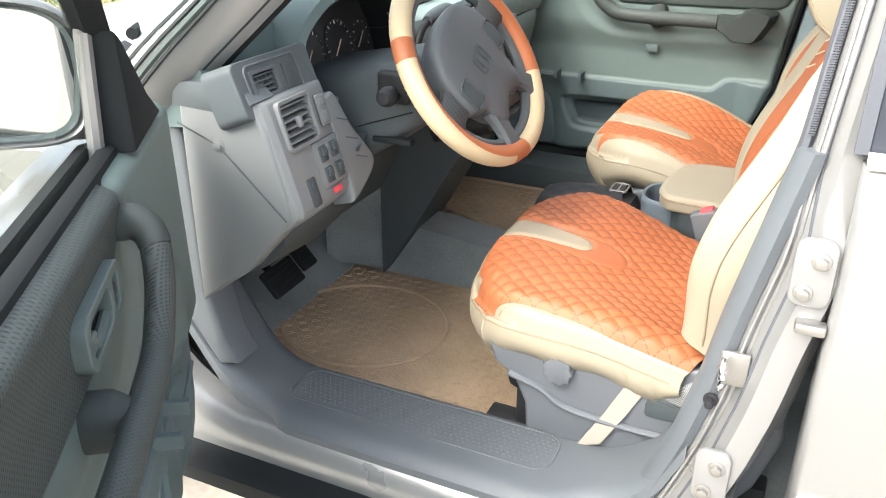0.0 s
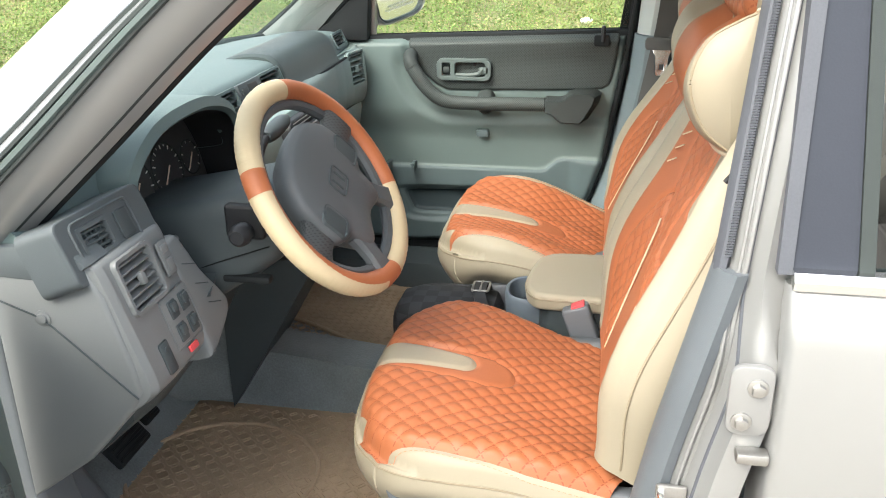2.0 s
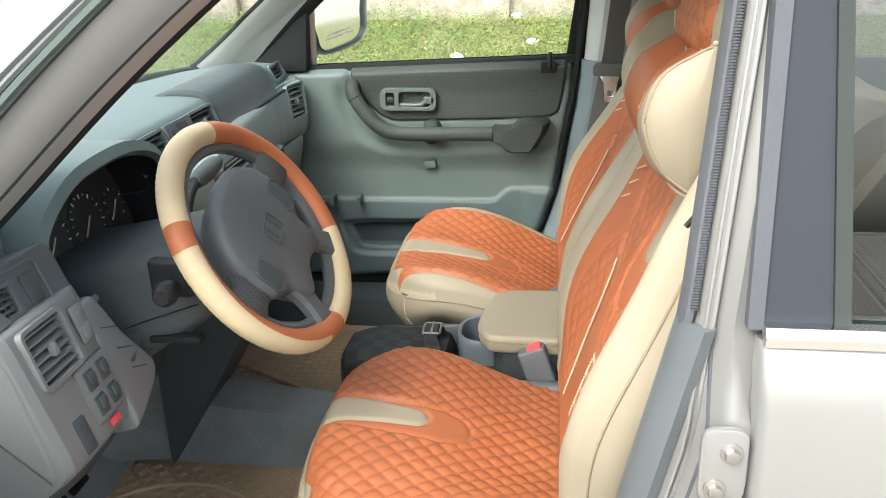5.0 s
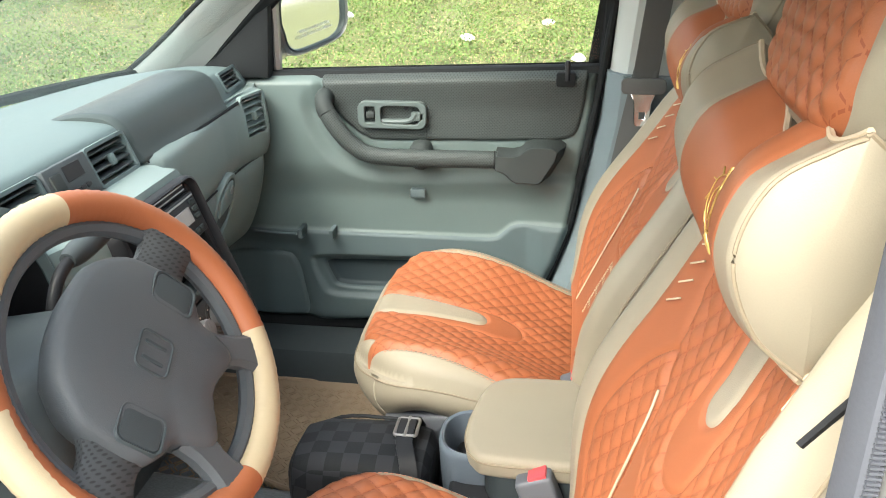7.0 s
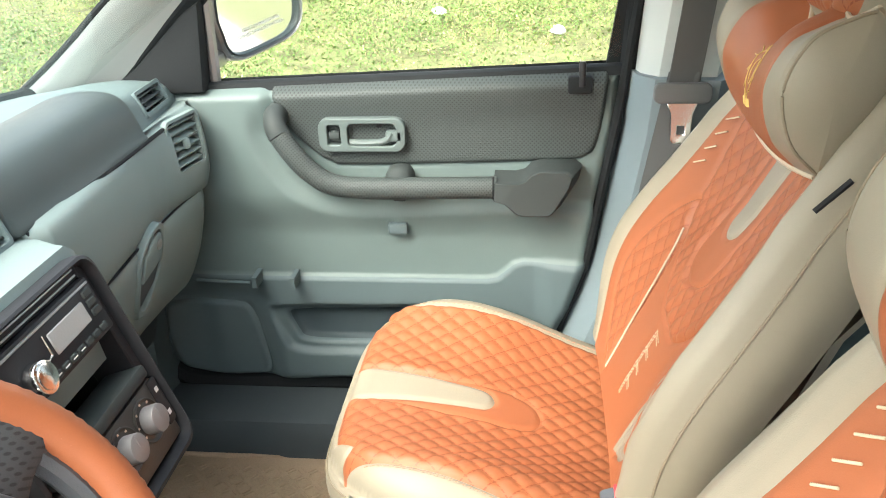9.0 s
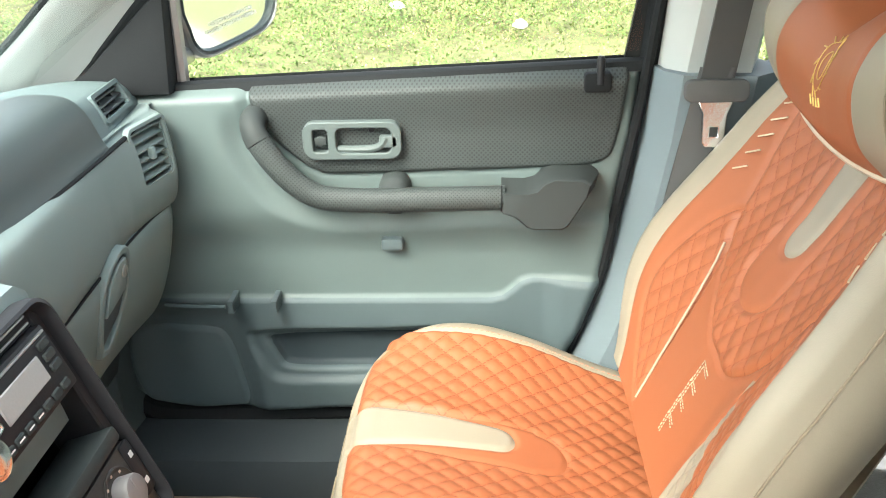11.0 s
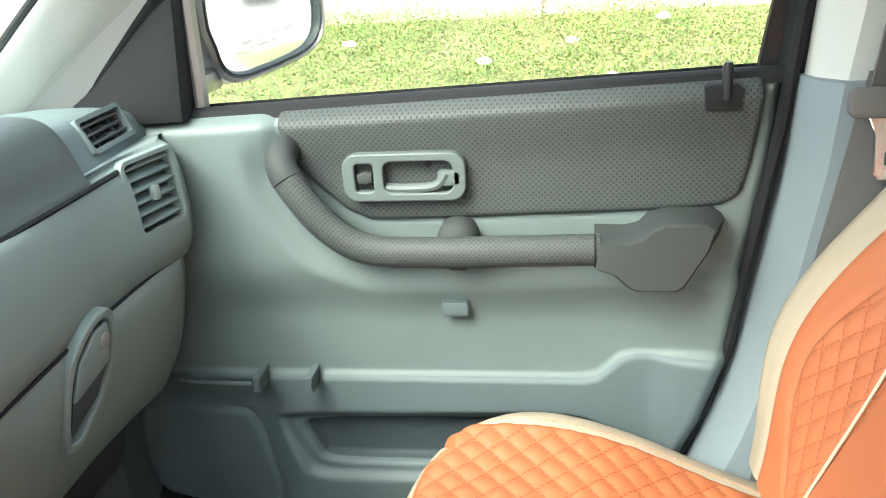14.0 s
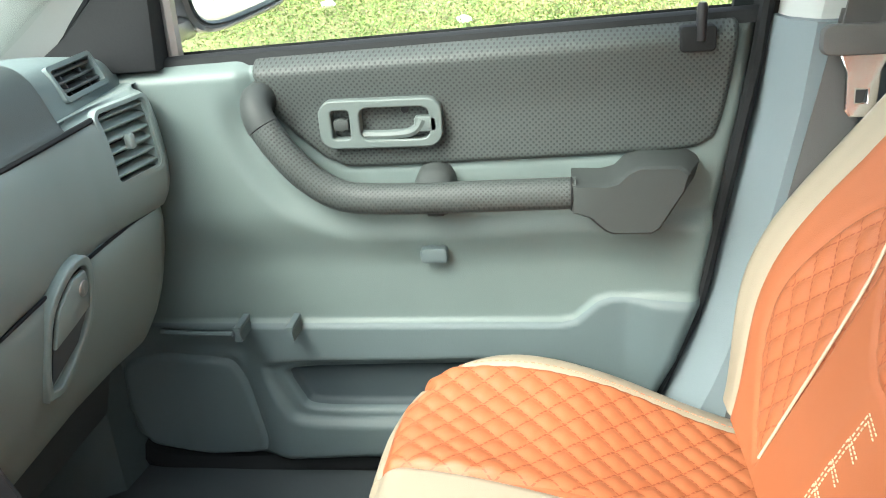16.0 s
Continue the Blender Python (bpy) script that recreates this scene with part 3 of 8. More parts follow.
    sl = part("mirror_sail", prism(sail, *Y(0.646, 0.694), bevel=0.005), M_RUBBER, d, "dark triangular mirror mount cover")
    top = [(-0.94, 1.115), (-0.80, 1.248), (-0.66, 1.365), (-0.50, 1.470), (-0.40, 1.512), (-0.20, 1.530), (-0.075, 1.528)]
    part("window_frame", sweep([(x, 0.695 * s - s * 0.16 * max(0, z - 1.15), z) for x, z in spline(top, 24)], 0.022, 8, up=(0, 1, 0), flat=0.9), M_RUBBER, d, "black window frame")
    part("rear_frame", sweep([(-0.086, 0.694 * s, 1.11), (-0.082, 0.680 * s, 1.25), (-0.078, 0.655 * s, 1.40), (-0.075, 0.634 * s, 1.528)], 0.020, 8, up=(0, 1, 0), flat=0.9), M_RUBBER, d)
    part("front_frame", sweep([(-0.778, 0.692 * s, 1.10), (-0.770, 0.680 * s, 1.27)], 0.010, 8, up=(0, 1, 0)), M_SILVER, d, "pale window channel")
    pane = [(x, z) for x, z in top[1:]] + [(-0.085, 1.11), (-0.775, 1.10)]
    me_v = [(x, s * (0.695 - 0.16 * max(0, z - 1.15)), z) for x, z in pane]
    w = under("pane", mesh_of("pane", me_v, [tuple(range(len(me_v)))], M_GLASS, smooth=False), d, "clear window pane")
    w.visible_shadow = False

    # outside mirror, turned towards the driver
    mo = 0.862 if s > 0 else 0.785
    turn = Matrix.Translation((-0.744, mo * s, 0)) @ Matrix.Rotation(radians(-31 * s), 4, "Z") @ Matrix.Translation((0.744, -mo * s, 0))
    out = [(0.105 * math.copysign(abs(math.cos(a)) ** 0.5, math.cos(a)) * (1.0 if math.sin(a) > 0 else 0.93), 0.078 * math.copysign(abs(math.sin(a)) ** 0.55, math.sin(a))) for a in (2 * math.pi * k / 36 for k in range(36))]

    def ring(x, k):
        return [turn @ Vector((-0.744 + x - 0.04 * q * k, s * (mo + p * k), 1.218 + q * k + 0.16 * p * k)) for p, q in out]

    mh = part("mirror_housing", loft([ring(x, k) for x, k in ((-0.006, 0.93), (0.004, 0.965), (0.012, 1.02), (0.008, 1.07), (-0.012, 1.10), (-0.045, 1.08), (-0.085, 0.92), (-0.11, 0.70), (-0.125, 0.35))]), M_SILVER, d, "silver outside mirror housing")
    part("mirror_rim", loft([ring(x, k) for x, k in ((0.004, 0.975), (0.010, 0.955), (0.006, 0.925), (-0.006, 0.915))], caps=False), M_BEZEL, mh)
    part("mirror_glass", mirror_plate([tuple(v) for v in ring(0.0, 0.915)]), M_MIRROR, mh, "mirror glass")
    part("mirror_arm", prism([(-0.84, 1.122), (-0.79, 1.122), (-0.785, 1.150), (-0.83, 1.158)], *Y(0.69, 0.80), bevel=0.008), M_SILVER, mh)
    if s > 0:
        base = turn @ Vector((-0.744 + 0.0016, 0.862, 1.218))
        wm = Matrix.Translation(base) @ turn.to_3x3().to_4x4() @ Matrix.Rotation(math.atan(-0.09), 4, "Y") @ Matrix(((0, 0, 1, 0), (1, 0, 0, 0), (0, 1, 0, 0), (0, 0, 0, 1)))
        for line, dy in (("OBJECTS IN MIRROR ARE", -0.038), ("CLOSER THAN THEY APPEAR", -0.048)):
            part("warning_text", lettering(line, 0.0085, wm @ Matrix.Translation((0.0, dy, 0)) @ Matrix.Rotation(radians(9), 4, "Z")), M_WHITE, mh)
    return d


def lettering(text, size, m):
    """Flat letters in the built-in font."""
    cu = bpy.data.curves.new("tmp", "FONT")
    cu.body, cu.size, cu.align_x, cu.extrude, cu.resolution_u = text, size, "CENTER", 0.0002, 2
    ob = bpy.data.objects.new("tmp", cu)
    got = bpy.data.meshes.new_from_object(ob)
    bm = bmesh.new()
    bm.from_mesh(got)
    bpy.data.objects.remove(ob)
    bpy.data.curves.remove(cu)
    bpy.data.meshes.remove(got)
    bm.transform(m)
    return bm


def mirror_plate(pts):
    bm = bmesh.new()
    bm.faces.new([bm.verts.new(p) for p in pts])
    ex = bmesh.ops.extrude_face_region(bm, geom=bm.faces[:])
    for v in [g for g in ex["geom"] if isinstance(g, bmesh.types.BMVert)]:
        v.co.x -= 0.004
    bmesh.ops.recalc_face_normals(bm, faces=bm.faces[:])
    return bm


def ring_plate(outer, holes, y0, y1):
    """A plate in the xz plane with openings through it."""
    me = bpy.data.curves.new("tmp", "CURVE")
    me.dimensions, me.fill_mode = "2D", "BOTH"
    me.extrude = abs(y1 - y0) / 2 - 0.002
    me.bevel_depth, me.bevel_resolution = 0.002, 2
    for line in (outer, *holes):
        sp = me.splines.new("POLY")
        sp.points.add(len(line) - 1)
        for p, (x, z) in zip(sp.points, line):
            p.co = (x, z, 0, 1)
        sp.use_cyclic_u = True
    ob = bpy.data.objects.new("tmp", me)
    got = bpy.data.meshes.new_from_object(ob)
    bm = bmesh.new()
    bm.from_mesh(got)
    bpy.data.objects.remove(ob)
    bpy.data.curves.remove(me)
    bpy.data.meshes.remove(got)
    bm.transform(Matrix(((1, 0, 0, 0), (0, 0, 1, (y0 + y1) / 2), (0, 1, 0, 0), (0, 0, 0, 1))))
    bmesh.ops.recalc_face_normals(bm, faces=bm.faces[:])
    return bm


def ring_plate_local(outer, holes, z0, z1, m):
    """The same in a frame of its own: outline in x and y, thickness along z."""
    bm = ring_plate(outer, holes, z0, z1)
    bm.transform(m @ Matrix(((1, 0, 0, 0), (0, 0, 1, 0), (0, 1, 0, 0), (0, 0, 0, 1))))
    bmesh.ops.recalc_face_normals(bm, faces=bm.faces[:])
    return bm


def with_uv(bm, kind, s):
    """UVs in metres: x and the way round, for a textured bar."""
    lay = bm.loops.layers.uv.new("UVMap")
    for f in bm.faces:
        for l in f.loops:
            c = l.vert.co
            l[lay].uv = (c.x * 1.2, c.z + s * c.y * 0.7)
    return bm


M_DARKTRIM_OBJ = M_DARKTRIM
passenger_door = build_door(1, "closed grey passenger door with dark dimpled insert and arm rest")
driver_door = build_door(-1, "open grey driver door with dark dimpled insert and arm rest")
HINGE, OPENED = Vector((-0.784, -0.648, 0)), Vector((-0.744, -0.996, 0))
driver_door.matrix_basis = Matrix.Translation(OPENED) @ Matrix.Rotation(radians(-57.0), 4, "Z") @ Matrix.Translation(-HINGE + Vector((0, 0, -0.048))) @ driver_door.matrix_basis


# ---- seats: the passenger's is built, the driver's is its copy ----
SY = 0.335                                               # the passenger seat's middle
def back_axes(lean):
    """The ways up a backrest and out of its face, for a lean in degrees."""
    a = radians(lean)
    return Vector((math.sin(a), 0, math.cos(a))), Vector((-math.cos(a), 0, math.sin(a)))


UPV, NRM = back_axes(28.2)
BACK0 = Vector((-0.135, SY - 0.018, 0.735))


def puff(x, y):
    a, b = x / QX + y / QY, x / QX - y / QY
    return (np.abs(np.sin(np.pi * a)) * np.abs(np.sin(np.pi * b))) ** 0.45


XF, HALF = -0.512, 0.246                                 # front edge and half width of the cushion


# how the two cushions differ: heights along the middle and along both edges, the orange field's half widths, its front edge, and how far the cover is pulled forward
PASSENGER = dict(mid=([0, 0.10, 0.22, 0.285, 0.36, 0.44], [0.762, 0.758, 0.735, 0.708, 0.685, 0.670]),
                 plus=([0, 0.06, 0.15, 0.234, 0.29, 0.367, 0.44], [0.766, 0.782, 0.788, 0.766, 0.740, 0.704, 0.68]),
                 minus=([0, 0.06, 0.15, 0.234, 0.29, 0.367, 0.44], [0.764, 0.776, 0.780, 0.764, 0.745, 0.72, 0.70]),
                 side=(0.190, 0.186), front=[0.012, 0.016, 0.020, 0.050, 0.036, 0.042, 0.085], pull=0.0)
DRIVER = dict(mid=([0, 0.06, 0.179, 0.245, 0.32, 0.44], [0.750, 0.757, 0.741, 0.720, 0.695, 0.670]),
              plus=([0, 0.08, 0.15, 0.22, 0.31, 0.44], [0.735, 0.753, 0.753, 0.728, 0.690, 0.66]),
              minus=([0, 0.10, 0.25, 0.34, 0.44], [0.727, 0.738, 0.735, 0.716, 0.695]),
              side=(0.216, 0.214), front=[0.008, 0.010, 0.012, 0.030, 0.016, 0.020, 0.055], pull=0.047)


def eased(xf, line):
    """A height line with its corners rounded."""
    return sum(np.interp(xf + d, *line) for d in np.linspace(-0.04, 0.04, 9)) / 9


def cushion_side(xf, way):
    return way["side"][1] + 0.046 * np.clip((xf - 0.03) / 0.25, 0, 1) * (1 - way["pull"] / 0.047 * 0.5)


def cushion_orange(x, y, way):
    """The orange field on the cushion, notched at both front corners: less than 0 inside."""
    xf = x - XF
    side = np.where(y > 0, way["side"][0], cushion_side(xf, way))
    front = np.interp(np.abs(y), [0.0, 0.11, 0.134, 0.158, 0.176, 0.20, 0.24], way["front"])
    return np.maximum(np.abs(y) - side, front - xf)


def cushion_stripe(x, y):
    xf = x - XF
    w = 0.040 - 0.016 * np.clip((xf - 0.03) / 0.17, 0, 1)
    t = np.clip(xf - 0.198, 0, 1)
    return np.hypot(y, t) - np.where(xf > 0.198, 0.024, w)


def cushion_plain(x, y):
    xf = x - XF
    t = np.clip(xf - 0.25, 0, 1)
    w = 0.030 + 0.012 * np.clip((xf - 0.05) / 0.1, 0, 1)
    return np.maximum(np.hypot(y + 0.010, t) - np.where(xf > 0.25, 0.038, w), 0.045 - xf)


def cushion_pos(u, v, way):
    """u, v in -1.45..1 and -1.45..1.45; past 1 they run down the sides."""
    s, t = np.clip(u, -1, 1), np.clip(v, -1, 1)
    L2 = 0.222
    x = XF + L2 + L2 * s * (1 - 0.26 * np.abs(t) ** 5)
    y = HALF * t * (1 - 0.13 * np.where(s < 0, np.abs(s) ** 5, 0))
    pn = (np.where(s < 0, np.abs(s), 0) ** 5 + np.abs(t) ** 5) ** 0.2
    d = np.clip(1 - pn, 0, 1) * HALF
    k = np.clip(1 - d / 0.048, 0, 1)
    drop = 0.044 * (1 - np.sqrt(np.clip(1 - k * k, 0, 1)))
    xf = x - XF
    w = np.clip((np.abs(t) - 0.26) / 0.50, 0, 1) ** 1.5
    top = (1 - w) * eased(xf, way["mid"]) + w * np.where(t > 0, eased(xf, way["plus"]), eased(xf, way["minus"]))
    z = top - drop
    sx = x + way["pull"]
    sd_o, sd_s, sd_p = cushion_orange(x, y, way), cushion_stripe(sx, y), cushion_plain(sx, y)
    q = step(-sd_o - 0.004, 0.006) * step(np.minimum(sd_s, sd_p) - 0.004, 0.005)
    z = z + q * 0.0044 * puff(x, y) + 0.0022 * q * np.sin(x * 31 + 2.0 * np.sin(y * 17)) * np.sin(y * 23 + 1.3)
    for sd in (sd_o, sd_s):
        z = z - 0.004 * np.exp(-(sd / 0.004) ** 2)
    z = z - 0.0025 * np.exp(-(sd_p / 0.004) ** 2) * (sd_s > 0)
    # skirt, drawn up towards the rear
    over_u, over_v = np.clip(-u - 1, 0, 1) / 0.45, np.clip(np.abs(v) - 1, 0, 1) / 0.45
    over = np.maximum(over_u, over_v)
    bulge = 0.010 * np.sin(np.pi * np.clip(over, 0, 1)) - 0.024 * over ** 2
    x = x - bulge * (over_u > 0) * np.where(over_v > 0, 0.7, 1)
    y = y + np.sign(v) * bulge * (over_v > 0) * np.where(over_u > 0, 0.7, 1)
    fall = (0.066 + 0.016 * np.exp(-((x + 0.46) / 0.05) ** 2)) * (1 - 0.85 * np.clip((x + 0.16) / 0.07, 0, 1))
    z = z - fall * over + 0.004 * np.sin(y * 40) * over * (over_u > 0) + 0.0040 * np.sin(x * 48 + 1) * over * (over_v > 0)
    crease = np.exp(-((x + 0.175 + 0.35 * (z - 0.68)) / 0.006) ** 2) + 0.8 * np.exp(-((x + 0.215 + 0.25 * (z - 0.68)) / 0.005) ** 2)
    y = y - np.sign(v) * 0.0035 * crease * np.sin(np.pi * np.clip(over, 0, 1)) * (over_v > 0)
    return x, y, z


def build_cushion(seat, way):
    u = np.r_[np.linspace(-1.45, -1, 12)[:-1], np.linspace(-1, 1, 150)]
    v = np.r_[np.linspace(-1.45, -1, 12)[:-1], np.linspace(-1, 1, 156), np.linspace(1, 1.45, 12)[1:]]

    def place(a, b):
        x, y, z = cushion_pos(a, b, way)
        return np.c_[x, SY + y, z]

    def on_cushion(f):
        def g(a, b):
            x, y, z = cushion_pos(a, b, way)
            return np.where((np.abs(b) > 1) | (a < -1), 1.0, f(x, y))
        return g

    def on_stripe(f):
        def g(a, b):
            x, y, z = cushion_pos(a, b, way)
            return np.where((np.abs(b) > 1) | (a < -1), 1.0, f(x + way["pull"], y))
        return g

    got = cut_surface(u, v, place, [
        ("front_stripe", on_stripe(cushion_stripe), M_CREAM, "cream leather stripe"),
        ("plain_tongue", on_stripe(lambda x, y: np.maximum(cushion_plain(x, y), cushion_orange(x - way["pull"], y, way))), M_ORANGE, "plain orange tongue"),
        ("quilted_seat", on_cushion(lambda x, y: cushion_orange(x, y, way)), M_QUILT, "orange diamond-quilted seat face"),
        ("seat_border", None, M_CREAM, "cream leather border and skirt")], seat)
    # UVs of the quilted face in metres
    for ob in got.values():
        me = ob.data
        co = np.empty(len(me.vertices) * 3, dtype=np.float32)
        me.vertices.foreach_get("co", co)
        co = co.reshape(-1, 3)
        idx = np.empty(len(me.loops), dtype=np.int32)
        me.loops.foreach_get("vertex_index", idx)
        me.uv_layers[0].data.foreach_set("uv", (co[:, :2] - (0, SY))[idx].astype(np.float32).ravel())


BH = 0.232                                               # half width of the backrest


def back_half(q):
    return BH + 0.012 * np.exp(-((q - 0.16) / 0.10) ** 2) - 0.042 * np.clip((q - 0.24) / 0.32, 0, 1) ** 1.4 - 0.01 * np.clip((0.12 - q) / 0.12, 0, 1)


def back_field(p, q):
    return np.abs(p) - (back_half(q) - 0.040 + 0.010 * np.clip((q - 0.3) / 0.2, 0, 1) + np.where(p > 0, 0.036 * np.exp(-((q - 0.22) / 0.22) ** 2) - 0.014, 0))


def back_stripe(p, q):
    t = np.clip(0.325 - q, 0, 1)
    return np.hypot(p, t) - np.where(q < 0.325, 0.022, 0.022 + 0.05 * np.clip(q - 0.325, 0, 1))


def back_tongue(p, q):
    t = np.clip(0.27 - q, 0, 1)
    return np.hypot(p * 0.9, t) - 0.042


CHEST = [tuple(p) for p in spline([(-0.160, 0.64), (-0.163, 0.44), (-0.150, 0.31), (-0.122, 0.235), (-0.070, 0.172), (-0.020, 0.172), (0.018, 0.178), (0.066, 0.206), (0.115, 0.252), (0.138, 0.311), (0.152, 0.44), (0.150, 0.64)], 60)]
WING = [tuple(p) for p in spline([(0.091, 0.012), (0.140, 0.045), (0.184, 0.105), (0.196, 0.165), (0.172, 0.250), (0.135, 0.300), (0.122, 0.272)], 40)] + [(0.108, 0.225), (0.095, 0.146)]
WING_IN = [(-x - 0.020, z) for x, z in WING]
LEAF = [tuple(p) for p in spline([(-0.100, 0.012), (-0.150, 0.030), (-0.156, 0.075), (-0.138, 0.140), (-0.120, 0.205), (-0.114, 0.130), (-0.104, 0.060), (-0.100, 0.012)], 40)[:-1]]


def back_leaf(p, q):
    """A slim cream leaf low on the inboard side."""
    return sd_poly(p, q, LEAF)


def back_chest(p, q):
    return sd_poly(p, q, CHEST)


def back_wing(p, q):
    return np.where(p > 0, sd_poly(p, q, WING), sd_poly(p, q, WING_IN))


def back_pos(u, v, quilts=1.0):
    """u across (past 1: round the sides), v up the back (past 1: over the top)."""
    t = np.clip(u, -1, 1)
    q = np.clip(v, 0, 1) * 0.62
    p = t * back_half(q) + np.where(t > 0, 0.046 * t * t * np.exp(-((q - 0.22) / 0.22) ** 2), 0)
    a = np.abs(t)
    bol = (0.047 + 0.010 * np.exp(-((q - 0.17) / 0.12) ** 2)) * np.clip((a - 0.36) / 0.52, 0, 1) ** 1.5 * (1 - 0.45 * np.clip((q - 0.40) / 0.22, 0, 1)) * (1 - np.exp(-((q + 0.035) / 0.11) ** 2))
    k = np.clip((a - 0.88) / 0.12, 0, 1)
    n = bol - 0.034 * (1 - np.sqrt(np.clip(1 - k * k, 0, 1)))
    n = n + 0.012 * np.sin(np.pi * np.clip(q / 0.35, 0, 1)) * (1 - a)
    kt = np.clip((v - 0.90) / 0.10, 0, 1)
    n = n - 0.045 * (1 - np.sqrt(np.clip(1 - kt * kt, 0, 1)))
    f, s1, ch, tg, wi = back_field(p, q), back_stripe(p, q), back_chest(p, q), back_tongue(p, q), back_wing(p, q)
    quilt = step(-f - 0.004, 0.005) * step(np.minimum(s1, tg) - 0.004, 0.005) * np.maximum(step(-wi - 0.004, 0.005), step(-ch - 0.004, 0.005)) * step(0.47 - q, 0.03)
    n = n + quilts * quilt * 0.0036 * puff(q * 0.85, p * 1.15)
    for sd in (f, s1, tg, ch, wi):
        n = n - 0.0028 * np.exp(-(sd / 0.0035) ** 2)
    su = np.clip(np.abs(u) - 1, 0, 1) / 0.6
    sv = np.clip(v - 1, 0, 1) / 0.3
    n = n - 0.085 * np.maximum(su, sv)
    p = p + np.sign(u) * (0.012 * np.sin(np.pi * np.clip(su, 0, 1)) - 0.015 * su)
    q = q + 0.01 * np.sin(np.pi * np.clip(sv, 0, 1))
    return p, q, n


def on_back(f):
    def g(u, v):
        p, q, n = back_pos(u, v)
        return np.where((np.abs(u) > 1) | (v > 1), 1.0, f(p, q))
    return g


def back_point(p, q, n):
    return np.array(BACK0) + np.outer(np.atleast_1d(q), UPV) + np.outer(np.atleast_1d(n), NRM) + np.outer(np.atleast_1d(p), (0, 1, 0))


def back_at(p, q, lift=0.002, quilts=0.6):
    """A point on the backrest's face."""
    half = float(back_half(np.array([q]))[0])
    pp, qq, nn = back_pos(np.array([p / half]), np.array([q / 0.62]), quilts)
    return Vector(back_point(p, q, nn + lift)[0])


